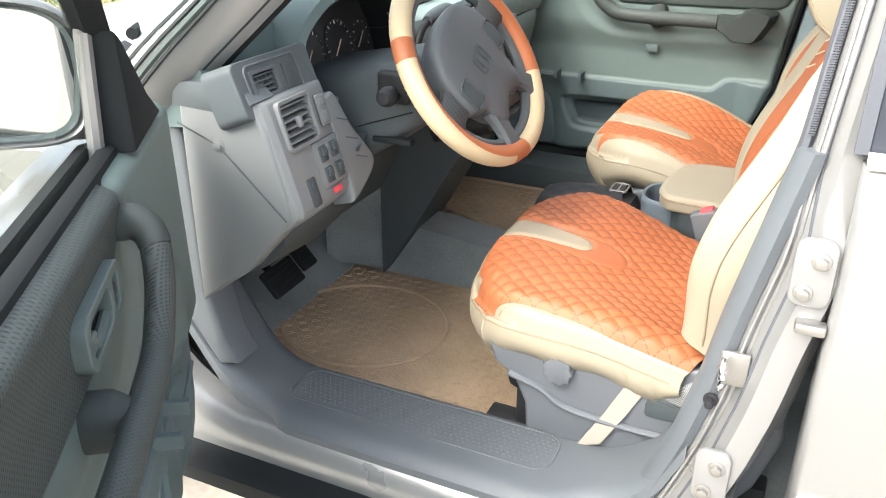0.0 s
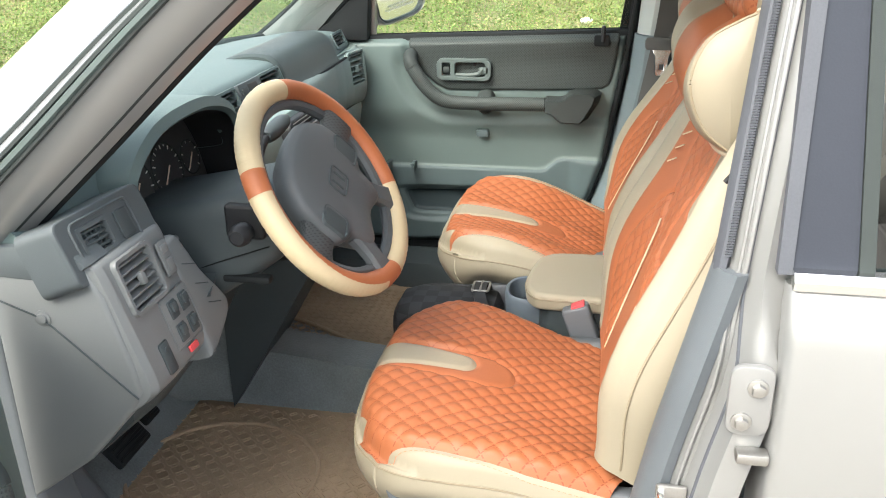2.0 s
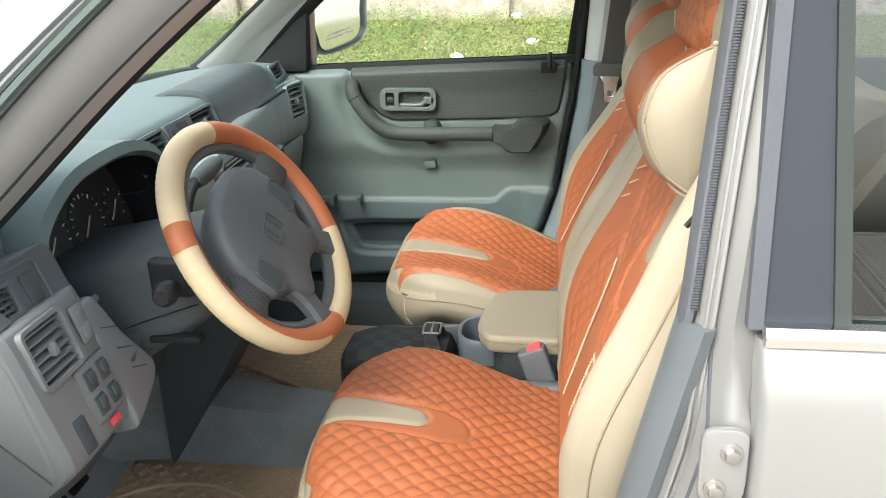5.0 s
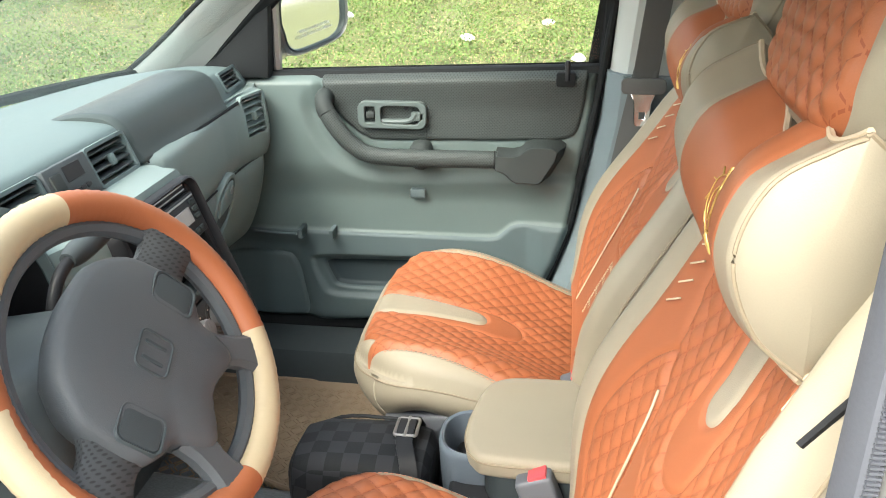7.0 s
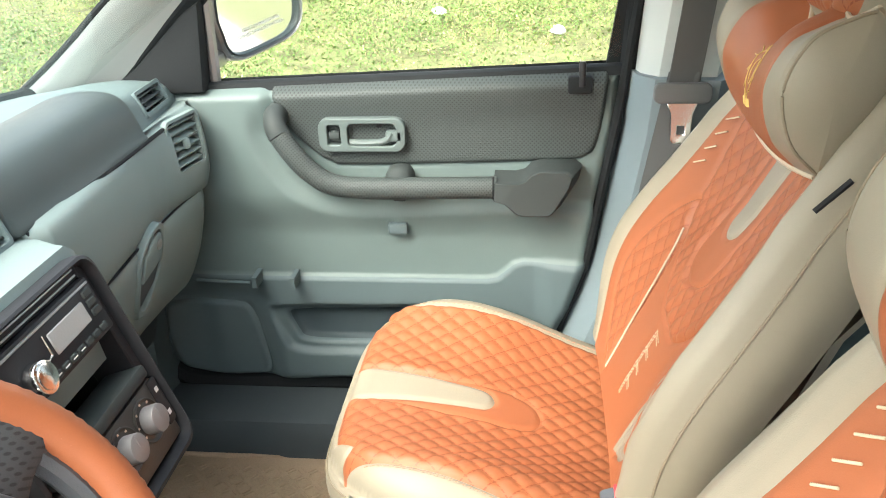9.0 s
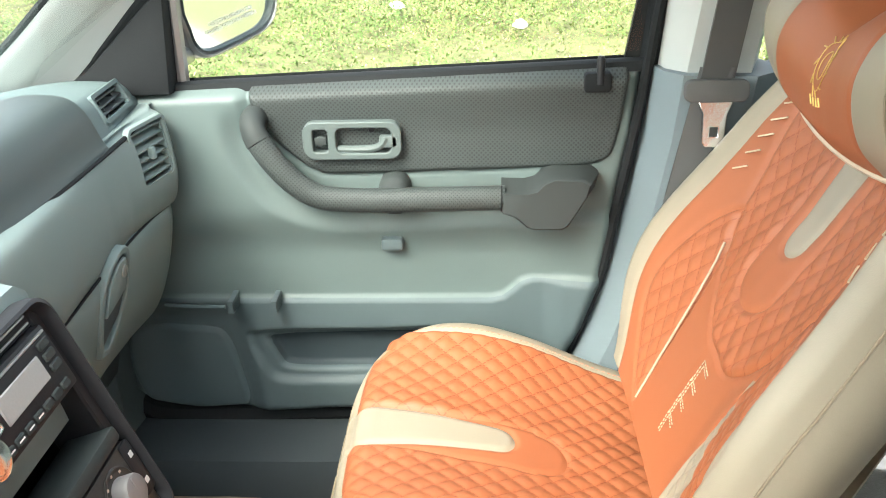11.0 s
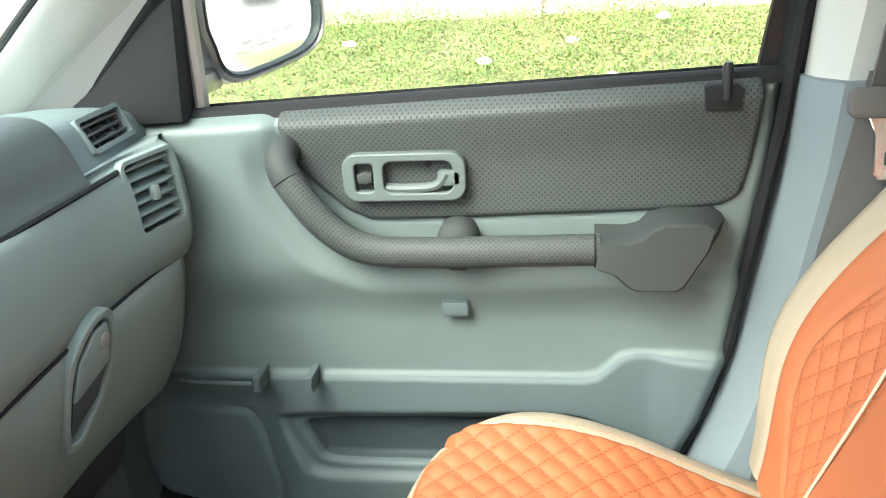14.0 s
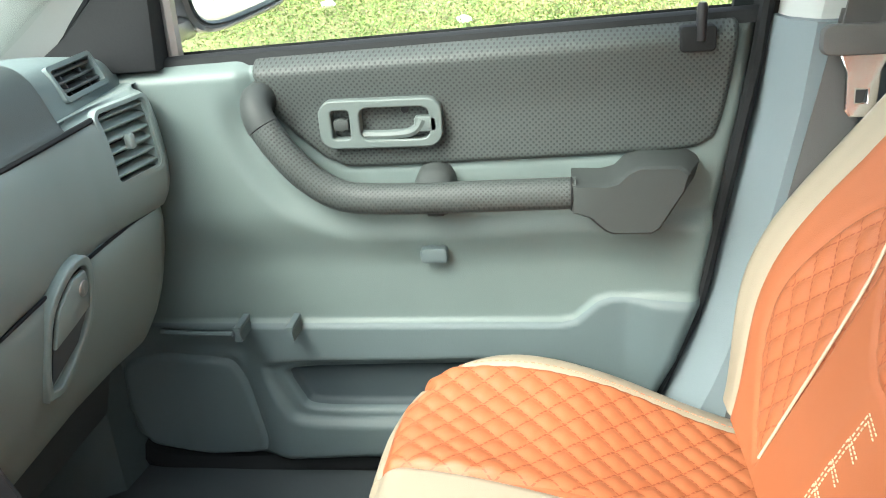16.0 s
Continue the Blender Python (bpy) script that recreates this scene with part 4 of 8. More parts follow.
def build_back(seat):
    u = np.r_[np.linspace(-1.6, -1, 14)[:-1], np.linspace(-1, 1, 150), np.linspace(1, 1.6, 14)[1:]]
    v = np.r_[np.linspace(-0.0, 1, 190), np.linspace(1, 1.3, 10)[1:]]

    def place(a, b):
        return back_point(*back_pos(a, b))

    got = cut_surface(u, v, place, [
        ("back_stripe", on_back(lambda p, q: np.maximum(back_stripe(p, q), back_field(p, q))), M_CREAM, "cream leather stripe"),
        ("plain_chest", on_back(lambda p, q: np.maximum(np.minimum(back_tongue(p, q), 0.47 - q), back_field(p, q))), M_ORANGE, "plain orange panel"),
        ("quilted_chest", on_back(lambda p, q: np.maximum(back_chest(p, q), back_field(p, q))), M_QUILT, "orange quilted panel"),
        ("cream_leaf", on_back(back_leaf), M_CREAM, "slim cream leaf"),
        ("quilted_wing", on_back(lambda p, q: np.maximum(np.maximum(back_wing(p, q), back_field(p, q)), -p)), M_QUILT, "orange quilted wing"),
        ("quilted_wing", on_back(lambda p, q: np.maximum(np.maximum(back_wing(p, q), back_field(p, q)), p)), M_QUILT, "orange quilted wing"),
        ("lumbar_panel", on_back(back_field), M_ORANGE, "plain orange lumbar panel and shoulders"),
        ("back_border", None, M_CREAM, "cream leather bolsters and sides")], seat, True)
    for ob in got.values():
        me = ob.data
        co = np.empty(len(me.vertices) * 3, dtype=np.float32)
        me.vertices.foreach_get("co", co)
        co = co.reshape(-1, 3) - np.array(BACK0)
        idx = np.empty(len(me.loops), dtype=np.int32)
        me.loops.foreach_get("vertex_index", idx)
        uv = np.c_[co @ np.array(UPV) * 0.85, co[:, 1] * 1.15]
        me.uv_layers[0].data.foreach_set("uv", uv[idx].astype(np.float32).ravel())
    # rear shell
    ring = [back_point(*back_pos(np.array([a]), np.array([b])))[0] for a, b in [(-1.6, 0.0), (-1.6, 0.5), (-1.6, 1.0), (-1.0, 1.3), (0, 1.3), (1.0, 1.3), (1.6, 1.0), (1.6, 0.5), (1.6, 0.0)]]
    bm = bmesh.new()
    f1 = [bm.verts.new(p) for p in ring]
    f2 = [bm.verts.new(Vector(p) - NRM * 0.03 - Vector((0, (p[1] - SY) * 0.15, 0))) for p in ring]
    for i in range(len(ring)):
        j = (i + 1) % len(ring)
        bm.faces.new((f1[i], f1[j], f2[j], f2[i]))
    bm.faces.new(f2)
    bmesh.ops.recalc_face_normals(bm, faces=bm.faces[:])
    part("back_shell", bm, M_CREAM, seat)
    # piping beside the lumbar panel, chevrons and hash marks
    line = [back_at(p, q, 0.0022, 0.0) for p, q in spline([(0.089, 0.018), (0.091, 0.080), (0.095, 0.146), (0.106, 0.215), (0.117, 0.255)], 50)]
    part("piping", sweep(line, 0.0016, 6, up=NRM), M_PIPING, seat)
    for k in range(5):
        for outer, inner, q0 in ((0.176, 0.160 - 0.003 * k, 0.330), (-0.180, -0.164 + 0.001 * k, 0.352)):
            a, b = back_at(outer - math.copysign(0.002 * k, outer), q0 + 0.025 * k, 0.0012), back_at(inner, q0 + 0.014 + 0.025 * k, 0.0012)
            part("hash_mark", sweep([a, b], 0.0012, 6, up=NRM), M_THREAD, seat)
    for k in range(4):
        vp, vq = -0.014 - 0.001 * k, 0.046 + 0.026 * k
        dashes = []
        for off in (0.0, 0.0048):
            for ends in (((vp - off, vq), (vp - off + 0.001, vq + 0.030 - off)), ((vp - off + 0.001, vq + 0.030 - off), (vp - 0.024, vq + 0.024 - off))):
                (p0, q0), (p1, q1) = ends
                for d in range(5):
                    dashes.append(sweep([back_at(p0 + (p1 - p0) * f, q0 + (q1 - q0) * f, 0.0008) for f in (d / 5, (d + 0.6) / 5)], 0.0007, 5, up=NRM))
        part("chevron", merge(*dashes), M_THREAD, seat, "stitched chevron")
    for side in (-1, 1):
        line = back_point(*back_pos(np.full(60, side * 1.02), np.linspace(0.02, 0.98, 60)))
        part("back_seam", sweep([Vector(p) + Vector((0, side * 0.0006, 0)) for p in line], 0.0017, 6), M_SEAM, seat, "dark seam down the bolster")
    tag = [back_at(-0.205, 0.425, 0.0), back_at(-0.203, 0.468, 0.0)]
    part("side_tag", sweep([t + Vector((0, -0.003, 0)) - NRM * 0.002 for t in tag], 0.0035, 4, up=NRM, flat=0.4), M_BLACK, seat, "small black sewn tag")


def build_headrest(seat):
    c = Vector(BACK0) + UPV * 0.702 + NRM * 0.042

    def local(u, v):
        t, w = np.clip(u, -1, 1), np.clip(v, -1, 1)
        p = 0.124 * t * np.sqrt(1 - 0.14 * w * w)
        q = 0.128 * w * np.sqrt(1 - 0.12 * t * t)
        e = (np.abs(t) ** 6 + np.abs(w) ** 6) ** (1 / 6)
        k = np.clip((e - 0.80) / 0.20, 0, 1)
        n = 0.052 - 0.026 * (1 - np.sqrt(np.clip(1 - k * k, 0, 1))) + 0.010 * (1 - t * t) * (1 - w * w)
        ou, ov = np.clip(np.abs(u) - 1, 0, 1) / 0.5, np.clip(np.abs(v) - 1, 0, 1) / 0.5
        over = np.maximum(ou, ov)
        n = n - 0.085 * over
        p = p + np.sign(u) * (ou > 0) * (0.010 * np.sin(np.pi * ou) - 0.018 * ou ** 2)
        q = q + np.sign(v) * (ov > 0) * (0.010 * np.sin(np.pi * ov) - 0.018 * ov ** 2)
        return p, q, n

    def face(u, v):
        p, q, n = local(u, v)
        d = np.maximum(np.abs(p) - 0.106, np.abs(q + 0.006) - 0.112)
        corner = np.hypot(np.maximum(np.abs(p) - 0.074, 0), np.maximum(np.abs(q + 0.006) - 0.080, 0)) - 0.032
        return np.where((np.abs(u) > 1) | (np.abs(v) > 1), 1.0, np.maximum(d, corner))

    def place(u, v):
        p, q, n = local(u, v)
        f = face(u, v)
        n = n + step(-f - 0.004, 0.005) * 0.0055 * puff(q, p) - 0.003 * np.exp(-(f / 0.0035) ** 2) + 0.10 * q
        return np.array(c) + np.outer(p, (0, 1, 0)) + np.outer(q, UPV) + np.outer(n, NRM)

    span = np.r_[np.linspace(-1.5, -1, 10)[:-1], np.linspace(-1, 1, 90), np.linspace(1, 1.5, 10)[1:]]
    got = cut_surface(span, span, place, [
        ("headrest_face", face, M_QUILT, "orange quilted headrest face"),
        ("headrest_cover", None, M_CREAM, "cream headrest cover")], seat, True)
    ring = place(np.array([-1.5, -1.5, 1.5, 1.5]), np.array([-1.5, 1.5, 1.5, -1.5]))
    bm = bmesh.new()
    bm.faces.new([bm.verts.new(p) for p in ring])
    part("headrest_back", bm, M_CREAM, seat)
    rim = place(np.r_[np.linspace(-1, 1, 20), np.full(20, 1.0), np.linspace(1, -1, 20), np.full(20, -1.0)] * 1.06, np.r_[np.full(20, -1.0), np.linspace(-1, 1, 20), np.full(20, 1.0), np.linspace(1, -1, 20)] * 1.06)
    part("headrest_welt", sweep([Vector(p) for p in rim] + [Vector(rim[0])], 0.0018, 6, cap=False), M_SEAM, seat)
    for ob in got.values():
        me = ob.data
        co = np.empty(len(me.vertices) * 3, dtype=np.float32)
        me.vertices.foreach_get("co", co)
        co = co.reshape(-1, 3) - np.array(BACK0)
        idx = np.empty(len(me.loops), dtype=np.int32)
        me.loops.foreach_get("vertex_index", idx)
        me.uv_layers[0].data.foreach_set("uv", np.c_[co @ np.array(UPV), co[:, 1]][idx].astype(np.float32).ravel())
    for sgn in (-1, 1):
        part("headrest_post", sweep([Vector(BACK0) + UPV * 0.58 - NRM * 0.03 + Vector((0, sgn * 0.05, 0)), c + Vector((0, sgn * 0.05, 0))], 0.006, 10), M_METAL, seat)


def cushion_seam(seat, way):
    """A welt round the cushion's upper edge and a row of stitches along the orange field."""
    a = np.r_[np.linspace(0.9, -1.03, 50), np.full(60, -1.03), np.linspace(-1.03, 0.9, 50)]
    b = np.r_[np.full(50, -1.03), np.linspace(-1.03, 1.03, 60), np.full(50, 1.03)]
    x, y, z = cushion_pos(a, b, way)
    mid = Vector((XF + 0.2, SY, 0.72))
    pts = [Vector((i, SY + j, k)) for i, j, k in zip(x, y, z)]
    part("welt", sweep([p + (p - mid) * 0.004 for p in pts], 0.0016, 6), M_SEAM, seat)
    stitches = []
    for side in (-1, 1):
        for k in range(44):
            xs = XF + 0.070 + 0.0082 * k
            e = way["side"][0] if side > 0 else float(cushion_side(xs - XF, way))
            row = []
            for xx in (xs, xs + 0.0048):
                yy = side * (e + 0.006)
                aa = np.array([(xx - XF - 0.222) / 0.222])
                bb = np.array([yy / HALF])
                for _ in range(6):
                    px, py, pz = cushion_pos(aa, bb, way)
                    aa, bb = aa + (xx - px) / 0.222, bb + (yy - py) / HALF
                row.append(Vector((px[0], SY + py[0], pz[0] + 0.0006)))
            stitches.append(sweep(row, 0.0007, 4))
    tagged(part("edge_stitching", merge(*stitches), M_STITCH, seat, "orange edge stitching"), kind="stuff")


def build_seat(way):
    seat = empty("bucket_seat", (-0.30, SY, 0.43))
    build_cushion(seat, way)
    cushion_seam(seat, way)
    build_back(seat)
    build_headrest(seat)
    # plastic base with its side cover
    side = [(-0.440, 0.655), (-0.428, 0.615), (-0.392, 0.590), (-0.372, 0.545), (-0.366, 0.452), (-0.352, 0.440), (-0.04, 0.440), (0.00, 0.50), (0.03, 0.60), (0.02, 0.68), (-0.10, 0.685), (-0.30, 0.68)]
    part("side_cover", prism(side, SY - 0.235, SY - 0.205, bevel=0.008, segs=3), M_SEATBASE, seat, "grey plastic seat side cover")
    part("side_cover", prism(side, SY + 0.205, SY + 0.235, bevel=0.008, segs=3), M_SEATBASE, seat, "grey plastic seat side cover")
    part("seat_pan", box(-0.42, 0.02, SY - 0.204, SY + 0.204, 0.54, 0.67, 0.02), M_RUBBER, seat)
    star = [((0.024 + 0.002 * math.cos(9 * a)) * math.cos(a) - 0.315, (0.024 + 0.002 * math.cos(9 * a)) * math.sin(a) + 0.632) for a in (2 * math.pi * k / 56 for k in range(56))]
    part("recline_knob", prism(star, SY - 0.250, SY - 0.234, bevel=0.003), M_SEATBASE, seat, "fluted seat height knob")
    part("cover_step", sweep(spline([(-0.400, SY - 0.2365, 0.600), (-0.345, SY - 0.2365, 0.585), (-0.30, SY - 0.2365, 0.560), (-0.20, SY - 0.2365, 0.552), (-0.10, SY - 0.2365, 0.556), (0.0, SY - 0.2365, 0.575)], 24), 0.006, 8), M_SEATBASE, seat, "moulded step of the side cover")
    part("cover_recess", prism(rounded(-0.175, -0.075, 0.585, 0.615, 0.008), SY - 0.2385, SY - 0.230, bevel=0.002), M_COLUMN, seat)
    part("back_cloth", box(-0.150, 0.0, SY - 0.228, SY + 0.228, 0.58, 0.652, 0.02, 3), M_FABRIC, seat, "grey herringbone seat cloth")
    if way is DRIVER:
        part("cloth_corner", prism([(-0.165, 0.625), (-0.06, 0.600), (0.02, 0.620), (0.035, 0.700), (-0.03, 0.712), (-0.09, 0.682)], SY - 0.243, SY - 0.200, bevel=0.012, segs=3), M_FABRIC, seat, "grey herringbone seat cloth")
    for y in (-0.18, 0.18):
        part("seat_rail", box(-0.455, 0.02, SY + y - 0.022, SY + y + 0.022, 0.440, 0.475, 0.006), M_BLACK, seat)
        part("rail_mount", box(-0.40, -0.08, SY + y - 0.018, SY + y + 0.018, 0.470, 0.55, 0.006), M_BLACK, seat)
    return seat


# ---- neck pillows ----
def build_pillow():
    """A bow-tie pillow: orange face, cream wings and end gussets, a notch above."""
    pl = empty("neck_pillow", tuple(Vector(BACK0) + UPV * 0.50 + NRM * 0.05))
    W = 0.166
    ts = np.linspace(0, 1, 61)

    def section(a):
        """Heights and depths of the section at a, round from the lower edge over the front and back."""
        g = min(abs(a), 1.0)
        qb, nb = 0.428 + 0.020 * g * g, 0.034
        qt, nt = 0.580 + 0.020 * math.exp(-((g - 0.38) / 0.17) ** 2) + 0.032 * g ** 3 - 0.016 * math.exp(-(g / 0.09) ** 2), 0.070 + 0.012 * g
        nf = 0.100 + 0.018 * g - 0.008 * math.exp(-(g / 0.25) ** 2)
        h = qt - qb
        front = spline([(qb, nb), (qb + 0.10 * h, nb + 0.55 * (nf - nb)), (qb + 0.36 * h, nf), (qb + 0.68 * h, nf + 0.004), (qb + 0.90 * h, nt + 0.45 * (nf - nt)), (qt, nt)], 44)
        back = spline([(qt, nt), (qb + 0.88 * h, 0.040), (qb + 0.5 * h, 0.014), (qb + 0.12 * h, 0.018), (qb, nb)], 18)
        return np.array([tuple(p) for p in front] + [tuple(p) for p in back[1:]])

    grid = np.linspace(-1, 1, 81)
    table = np.array([section(a) for a in grid])

    def shape(a, b):
        """a across in -1..1, past 1 over the end gussets; b round, 0 to 0.72 the front."""
        i = (np.clip(a, -1, 1) + 1) * 40
        i0 = np.minimum(i.astype(int), 79)
        f = (i - i0)[:, None]
        j = np.clip(b, 0, 1) * 60
        j0 = np.minimum(j.astype(int), 59)
        g = (j - j0)[:, None]
        qn = (1 - f) * ((1 - g) * table[i0, j0] + g * table[i0, j0 + 1]) + f * ((1 - g) * table[i0 + 1, j0] + g * table[i0 + 1, j0 + 1])
        k = np.clip((np.abs(a) - 1) / 0.25, 0, 1)
        mid = table[0].mean(axis=0)
        qn = qn + (mid - qn) * k[:, None]
        p = np.sign(a) * (W * np.minimum(np.abs(a), 1) ** 0.98 + 0.020 * (1 - (1 - k) ** 2.2))
        crease = 0.0022 * np.exp(-((np.abs(a) - 0.62 - 0.06 * np.cos(4.4 * b)) / 0.018) ** 2) + 0.003 * np.exp(-((np.abs(a) - 1.0) / 0.02) ** 2)
        return p, qn[:, 0], qn[:, 1] - np.where(b < 0.70, crease, 0)

    c = np.array(BACK0)

    def place(a, b):
        p, q, n = shape(a, b)
        return c + np.outer(p, (0, 1, 0)) + np.outer(q, UPV) + np.outer(n, NRM)

    u = np.r_[np.linspace(-1.25, -1, 12)[:-1], np.linspace(-1, 1, 121), np.linspace(1, 1.25, 12)[1:]]
    cut_surface(u, np.linspace(0, 1, 61), place, [
        ("pillow_face", lambda a, b: np.where(b < 0.716, np.abs(a) - 0.62 - 0.06 * np.cos(4.4 * b), 1.0), M_ORANGE, "plain orange pillow face"),
        ("pillow_wing", lambda a, b: np.abs(a) - 1.004, M_CREAM, "cream wing panel"),
        ("end_gusset", lambda a, b: 1.0 - a, M_CREAM, "cream leather end gusset"),
        ("end_gusset", None, M_CREAM, "cream leather end gusset")], pl)

    def on_face(a, b, lift=0.002):
        """b runs from -0.25 at the lower edge to 0.25 at the upper."""
        p, q, n = shape(np.array([a]), np.array([(b + 0.25) * 1.42]))
        return Vector((c + p[0] * np.array((0, 1, 0)) + q[0] * np.array(UPV) + (n[0] + lift) * np.array(NRM)))

    for sgn in (-1, 1):
        end = place(np.full(61, sgn * 1.005), np.linspace(0, 1, 61))
        part("gusset_seam", sweep([Vector(p) for p in end], 0.0019, 6, cap=False), M_SEAM, pl, "dark gusset seam")
    for b0 in (0.0, 0.716):
        edge = place(np.linspace(-0.98, 0.98, 60), np.full(60, b0))
        part("piping", sweep([Vector(p) + UPV * (0.001 if b0 else -0.001) for p in edge], 0.0028, 6), M_PIPING, pl, "cream piping")
    # the embroidered emblem becomes a plain wreath with two bars
    for r in (1.0, 0.55):
        ring = [on_face(-0.02 + 0.085 * r * math.sin(k * 2 * math.pi / 28), -0.010 + 0.060 * r * math.cos(k * 2 * math.pi / 28), 0.0004) for k in range(29)]
        part("emblem_ring", sweep(ring, 0.0006, 6, up=NRM, cap=False), M_GOLD, pl, "gold embroidered wreath")
    for k in range(12):
        w = k * 2 * math.pi / 12
        a, b = -0.02 + 0.085 * math.sin(w), -0.010 + 0.060 * math.cos(w)
        part("emblem_leaf", sweep([on_face(a, b, 0.0008), on_face(a + 0.034 * math.sin(w + 0.8), b + 0.024 * math.cos(w + 0.8), 0.0006)], 0.0008, 6, up=NRM), M_GOLD, pl)
    for k in range(4):
        part("emblem_bar", sweep([on_face(-0.10 + 0.045 * k, -0.105, 0.0006), on_face(-0.085 + 0.045 * k, -0.085, 0.0006)], 0.0012, 6, up=NRM), M_GOLD, pl)
    return pl


passenger_seat = tagged(build_seat(PASSENGER), "orange diamond-quilted passenger seat with cream leather borders", "car seat", "front seats")
pillow_a = tagged(build_pillow(), "orange and cream neck pillow with gold emblem on the seat", "pillow", "neck pillows")
UPV, NRM = back_axes(21.5)                               # the driver's backrest stands a little steeper
driver_seat = tagged(build_seat(DRIVER), "orange diamond-quilted driver seat with cream leather borders", "car seat", "front seats")
pillow_b = tagged(build_pillow(), "orange and cream neck pillow with gold emblem on the seat", "pillow", "neck pillows")
for ob in (driver_seat, pillow_b):
    ob.location += Vector((0.002, -0.707, 0.002))


# ---- steering wheel ----
def build_wheel():
    w = empty("steering_wheel", (-0.562, -0.397, 1.049))
    az, el = radians(-8.5), radians(32.4)
    nz = Vector((math.cos(az) * math.cos(el), math.sin(az) * math.cos(el), math.sin(el)))
    ux = nz.cross(Vector((0, 0, 1))).normalized() * -1    # to the driver's right
    uy = nz.cross(ux).normalized()
    if uy.z < 0:
        uy = -uy
    rot = Matrix((ux, uy, nz)).transposed()
    if rot.determinant() < 0:
        ux = -ux
        rot = Matrix((ux, uy, nz)).transposed()
    m = Matrix.Translation((-0.562, -0.397, 1.049)) @ rot.to_4x4()
    R, r = 0.1645, 0.0175
    right = 1.0 if ux.y > 0 else -1.0

    def place(a, b):
        """a: clockwise from the top in degrees; b: round the rim, 0 outside, 90 towards the driver."""
        t, f = np.radians(a), np.radians(b)
        rad = R + r * np.cos(f)
        loc = np.c_[right * rad * np.sin(t), rad * np.cos(t), r * 1.05 * np.sin(f)]
        loc = loc + 0.0006 * np.c_[right * np.sin(t), np.cos(t), 0 * t] * np.sin(a * 6)[:, None]
        return loc @ np.array(rot.transposed()) + np.array((-0.562, -0.397, 1.049))

    def orange(a, b):
        full = np.minimum(np.minimum(np.maximum(a - 109, 8 - a), np.maximum(a - 187, 172 - a)), np.maximum(a - 296, 284 - a))
        split = 62 + 40 * (a - 187) / 100
        low = np.maximum(np.maximum(a - 286, 185 - a), np.maximum(split - b, b - 275))
        return np.minimum(full, low)

    cut_surface(np.linspace(-60, 300, 241), np.linspace(-90, 270, 37), place, [
        ("orange_cover", orange, M_ORANGE, "orange leather rim cover"),
        ("cream_cover", None, M_CREAM_WHEEL, "cream leather rim cover")], w)

    def ring_at(a, rad, n):
        return m @ Vector((right * rad * math.sin(radians(a)), rad * math.cos(radians(a)), n))

    part("inner_rim", sweep([ring_at(a, 0.1440, -0.004) for a in range(0, 361, 6)], 0.0095, 8, up=nz, cap=False), M_HUB, w, "black inner rim")
    stitches = []
    for a in range(12, 106, 3):
        stitches.append(sweep([ring_at(a, 0.1545, 0.0135), ring_at(a + 1.6, 0.1545, 0.0138)], 0.0009, 4, up=nz))
    part("stitching", merge(*stitches), M_STITCH, w)
    # hub and spokes, turned a little to the left
    h_ = m @ Matrix.Rotation(radians(31 * right), 4, "Z")
    hub = [(-0.066, 0.082), (-0.030, 0.092), (0, 0.094), (0.030, 0.092), (0.066, 0.082), (0.095, 0.052), (0.104, 0.020), (0.106, -0.020), (0.092, -0.040), (0.072, -0.052), (0.066, -0.078), (0.050, -0.102),
           (0.0, -0.086), (-0.050, -0.102), (-0.066, -0.078), (-0.072, -0.052), (-0.092, -0.040), (-0.106, -0.020), (-0.104, 0.020), (-0.095, 0.052)]
    hub = [tuple(p) for p in spline(hub + hub[:1], 72)[:-1]]
    secs = [[h_ @ Vector((x * k, y * k, n)) for x, y in hub] for n, k in ((-0.050, 0.70), (-0.040, 0.82), (-0.022, 0.94), (-0.002, 1.0), (0.008, 0.99), (0.0135, 0.955), (0.0165, 0.90), (0.0185, 0.65), (0.0200, 0.35), (0.0205, 0.05))]
    h = part("hub", loft(secs), M_HUB, w, "dark grey airbag hub")
    emb = rounded(-0.021, 0.021, -0.020, 0.018, 0.007)
    part("emblem", merge(sweep([h_ @ Vector((x, y, 0.0208)) for x, y in emb + emb[:1]], 0.0014, 6, up=nz, cap=False),
                         box(-0.011, -0.007, -0.013, 0.012, 0.019, 0.0218, 0.0005, 1, h_), box(0.007, 0.011, -0.013, 0.012, 0.019, 0.0218, 0.0005, 1, h_)), M_COLUMN, h, "plain raised emblem")
    for sx in (-1, 1):
        pad = rounded(-0.020, 0.016, -0.026, 0.022, 0.009)
        part("horn_pad", loft([[h_ @ Vector((sx * (0.080 + x * k), y * k - 0.006, n)) for x, y in pad] for n, k in ((0.004, 1.16), (0.0172, 1.12), (0.0192, 1.06), (0.0188, 1.00), (0.0165, 0.96), (0.0185, 0.90), (0.0190, 0.70))]), M_COLUMN, h, "dark horn button")
        side = spline([(sx * 0.095, 0.004, -0.004), (sx * 0.125, 0.004, -0.001), (sx * 0.152, 0.006, 0.001)], 9)
        part("spoke", with_uv(loft([[h_ @ Vector((x, y + hw * c, n + 0.010 * e)) for c, e in ((-1, -0.6), (-1, 0.4), (-0.7, 1), (0.7, 1), (1, 0.4), (1, -0.6), (0, -1.2))] for (x, y, n), hw in zip(side, (0.036, 0.032, 0.029, 0.028, 0.028, 0.029, 0.031, 0.034, 0.038))]), 0.0, 1), M_SPOKE, w, "dark dimpled spoke")
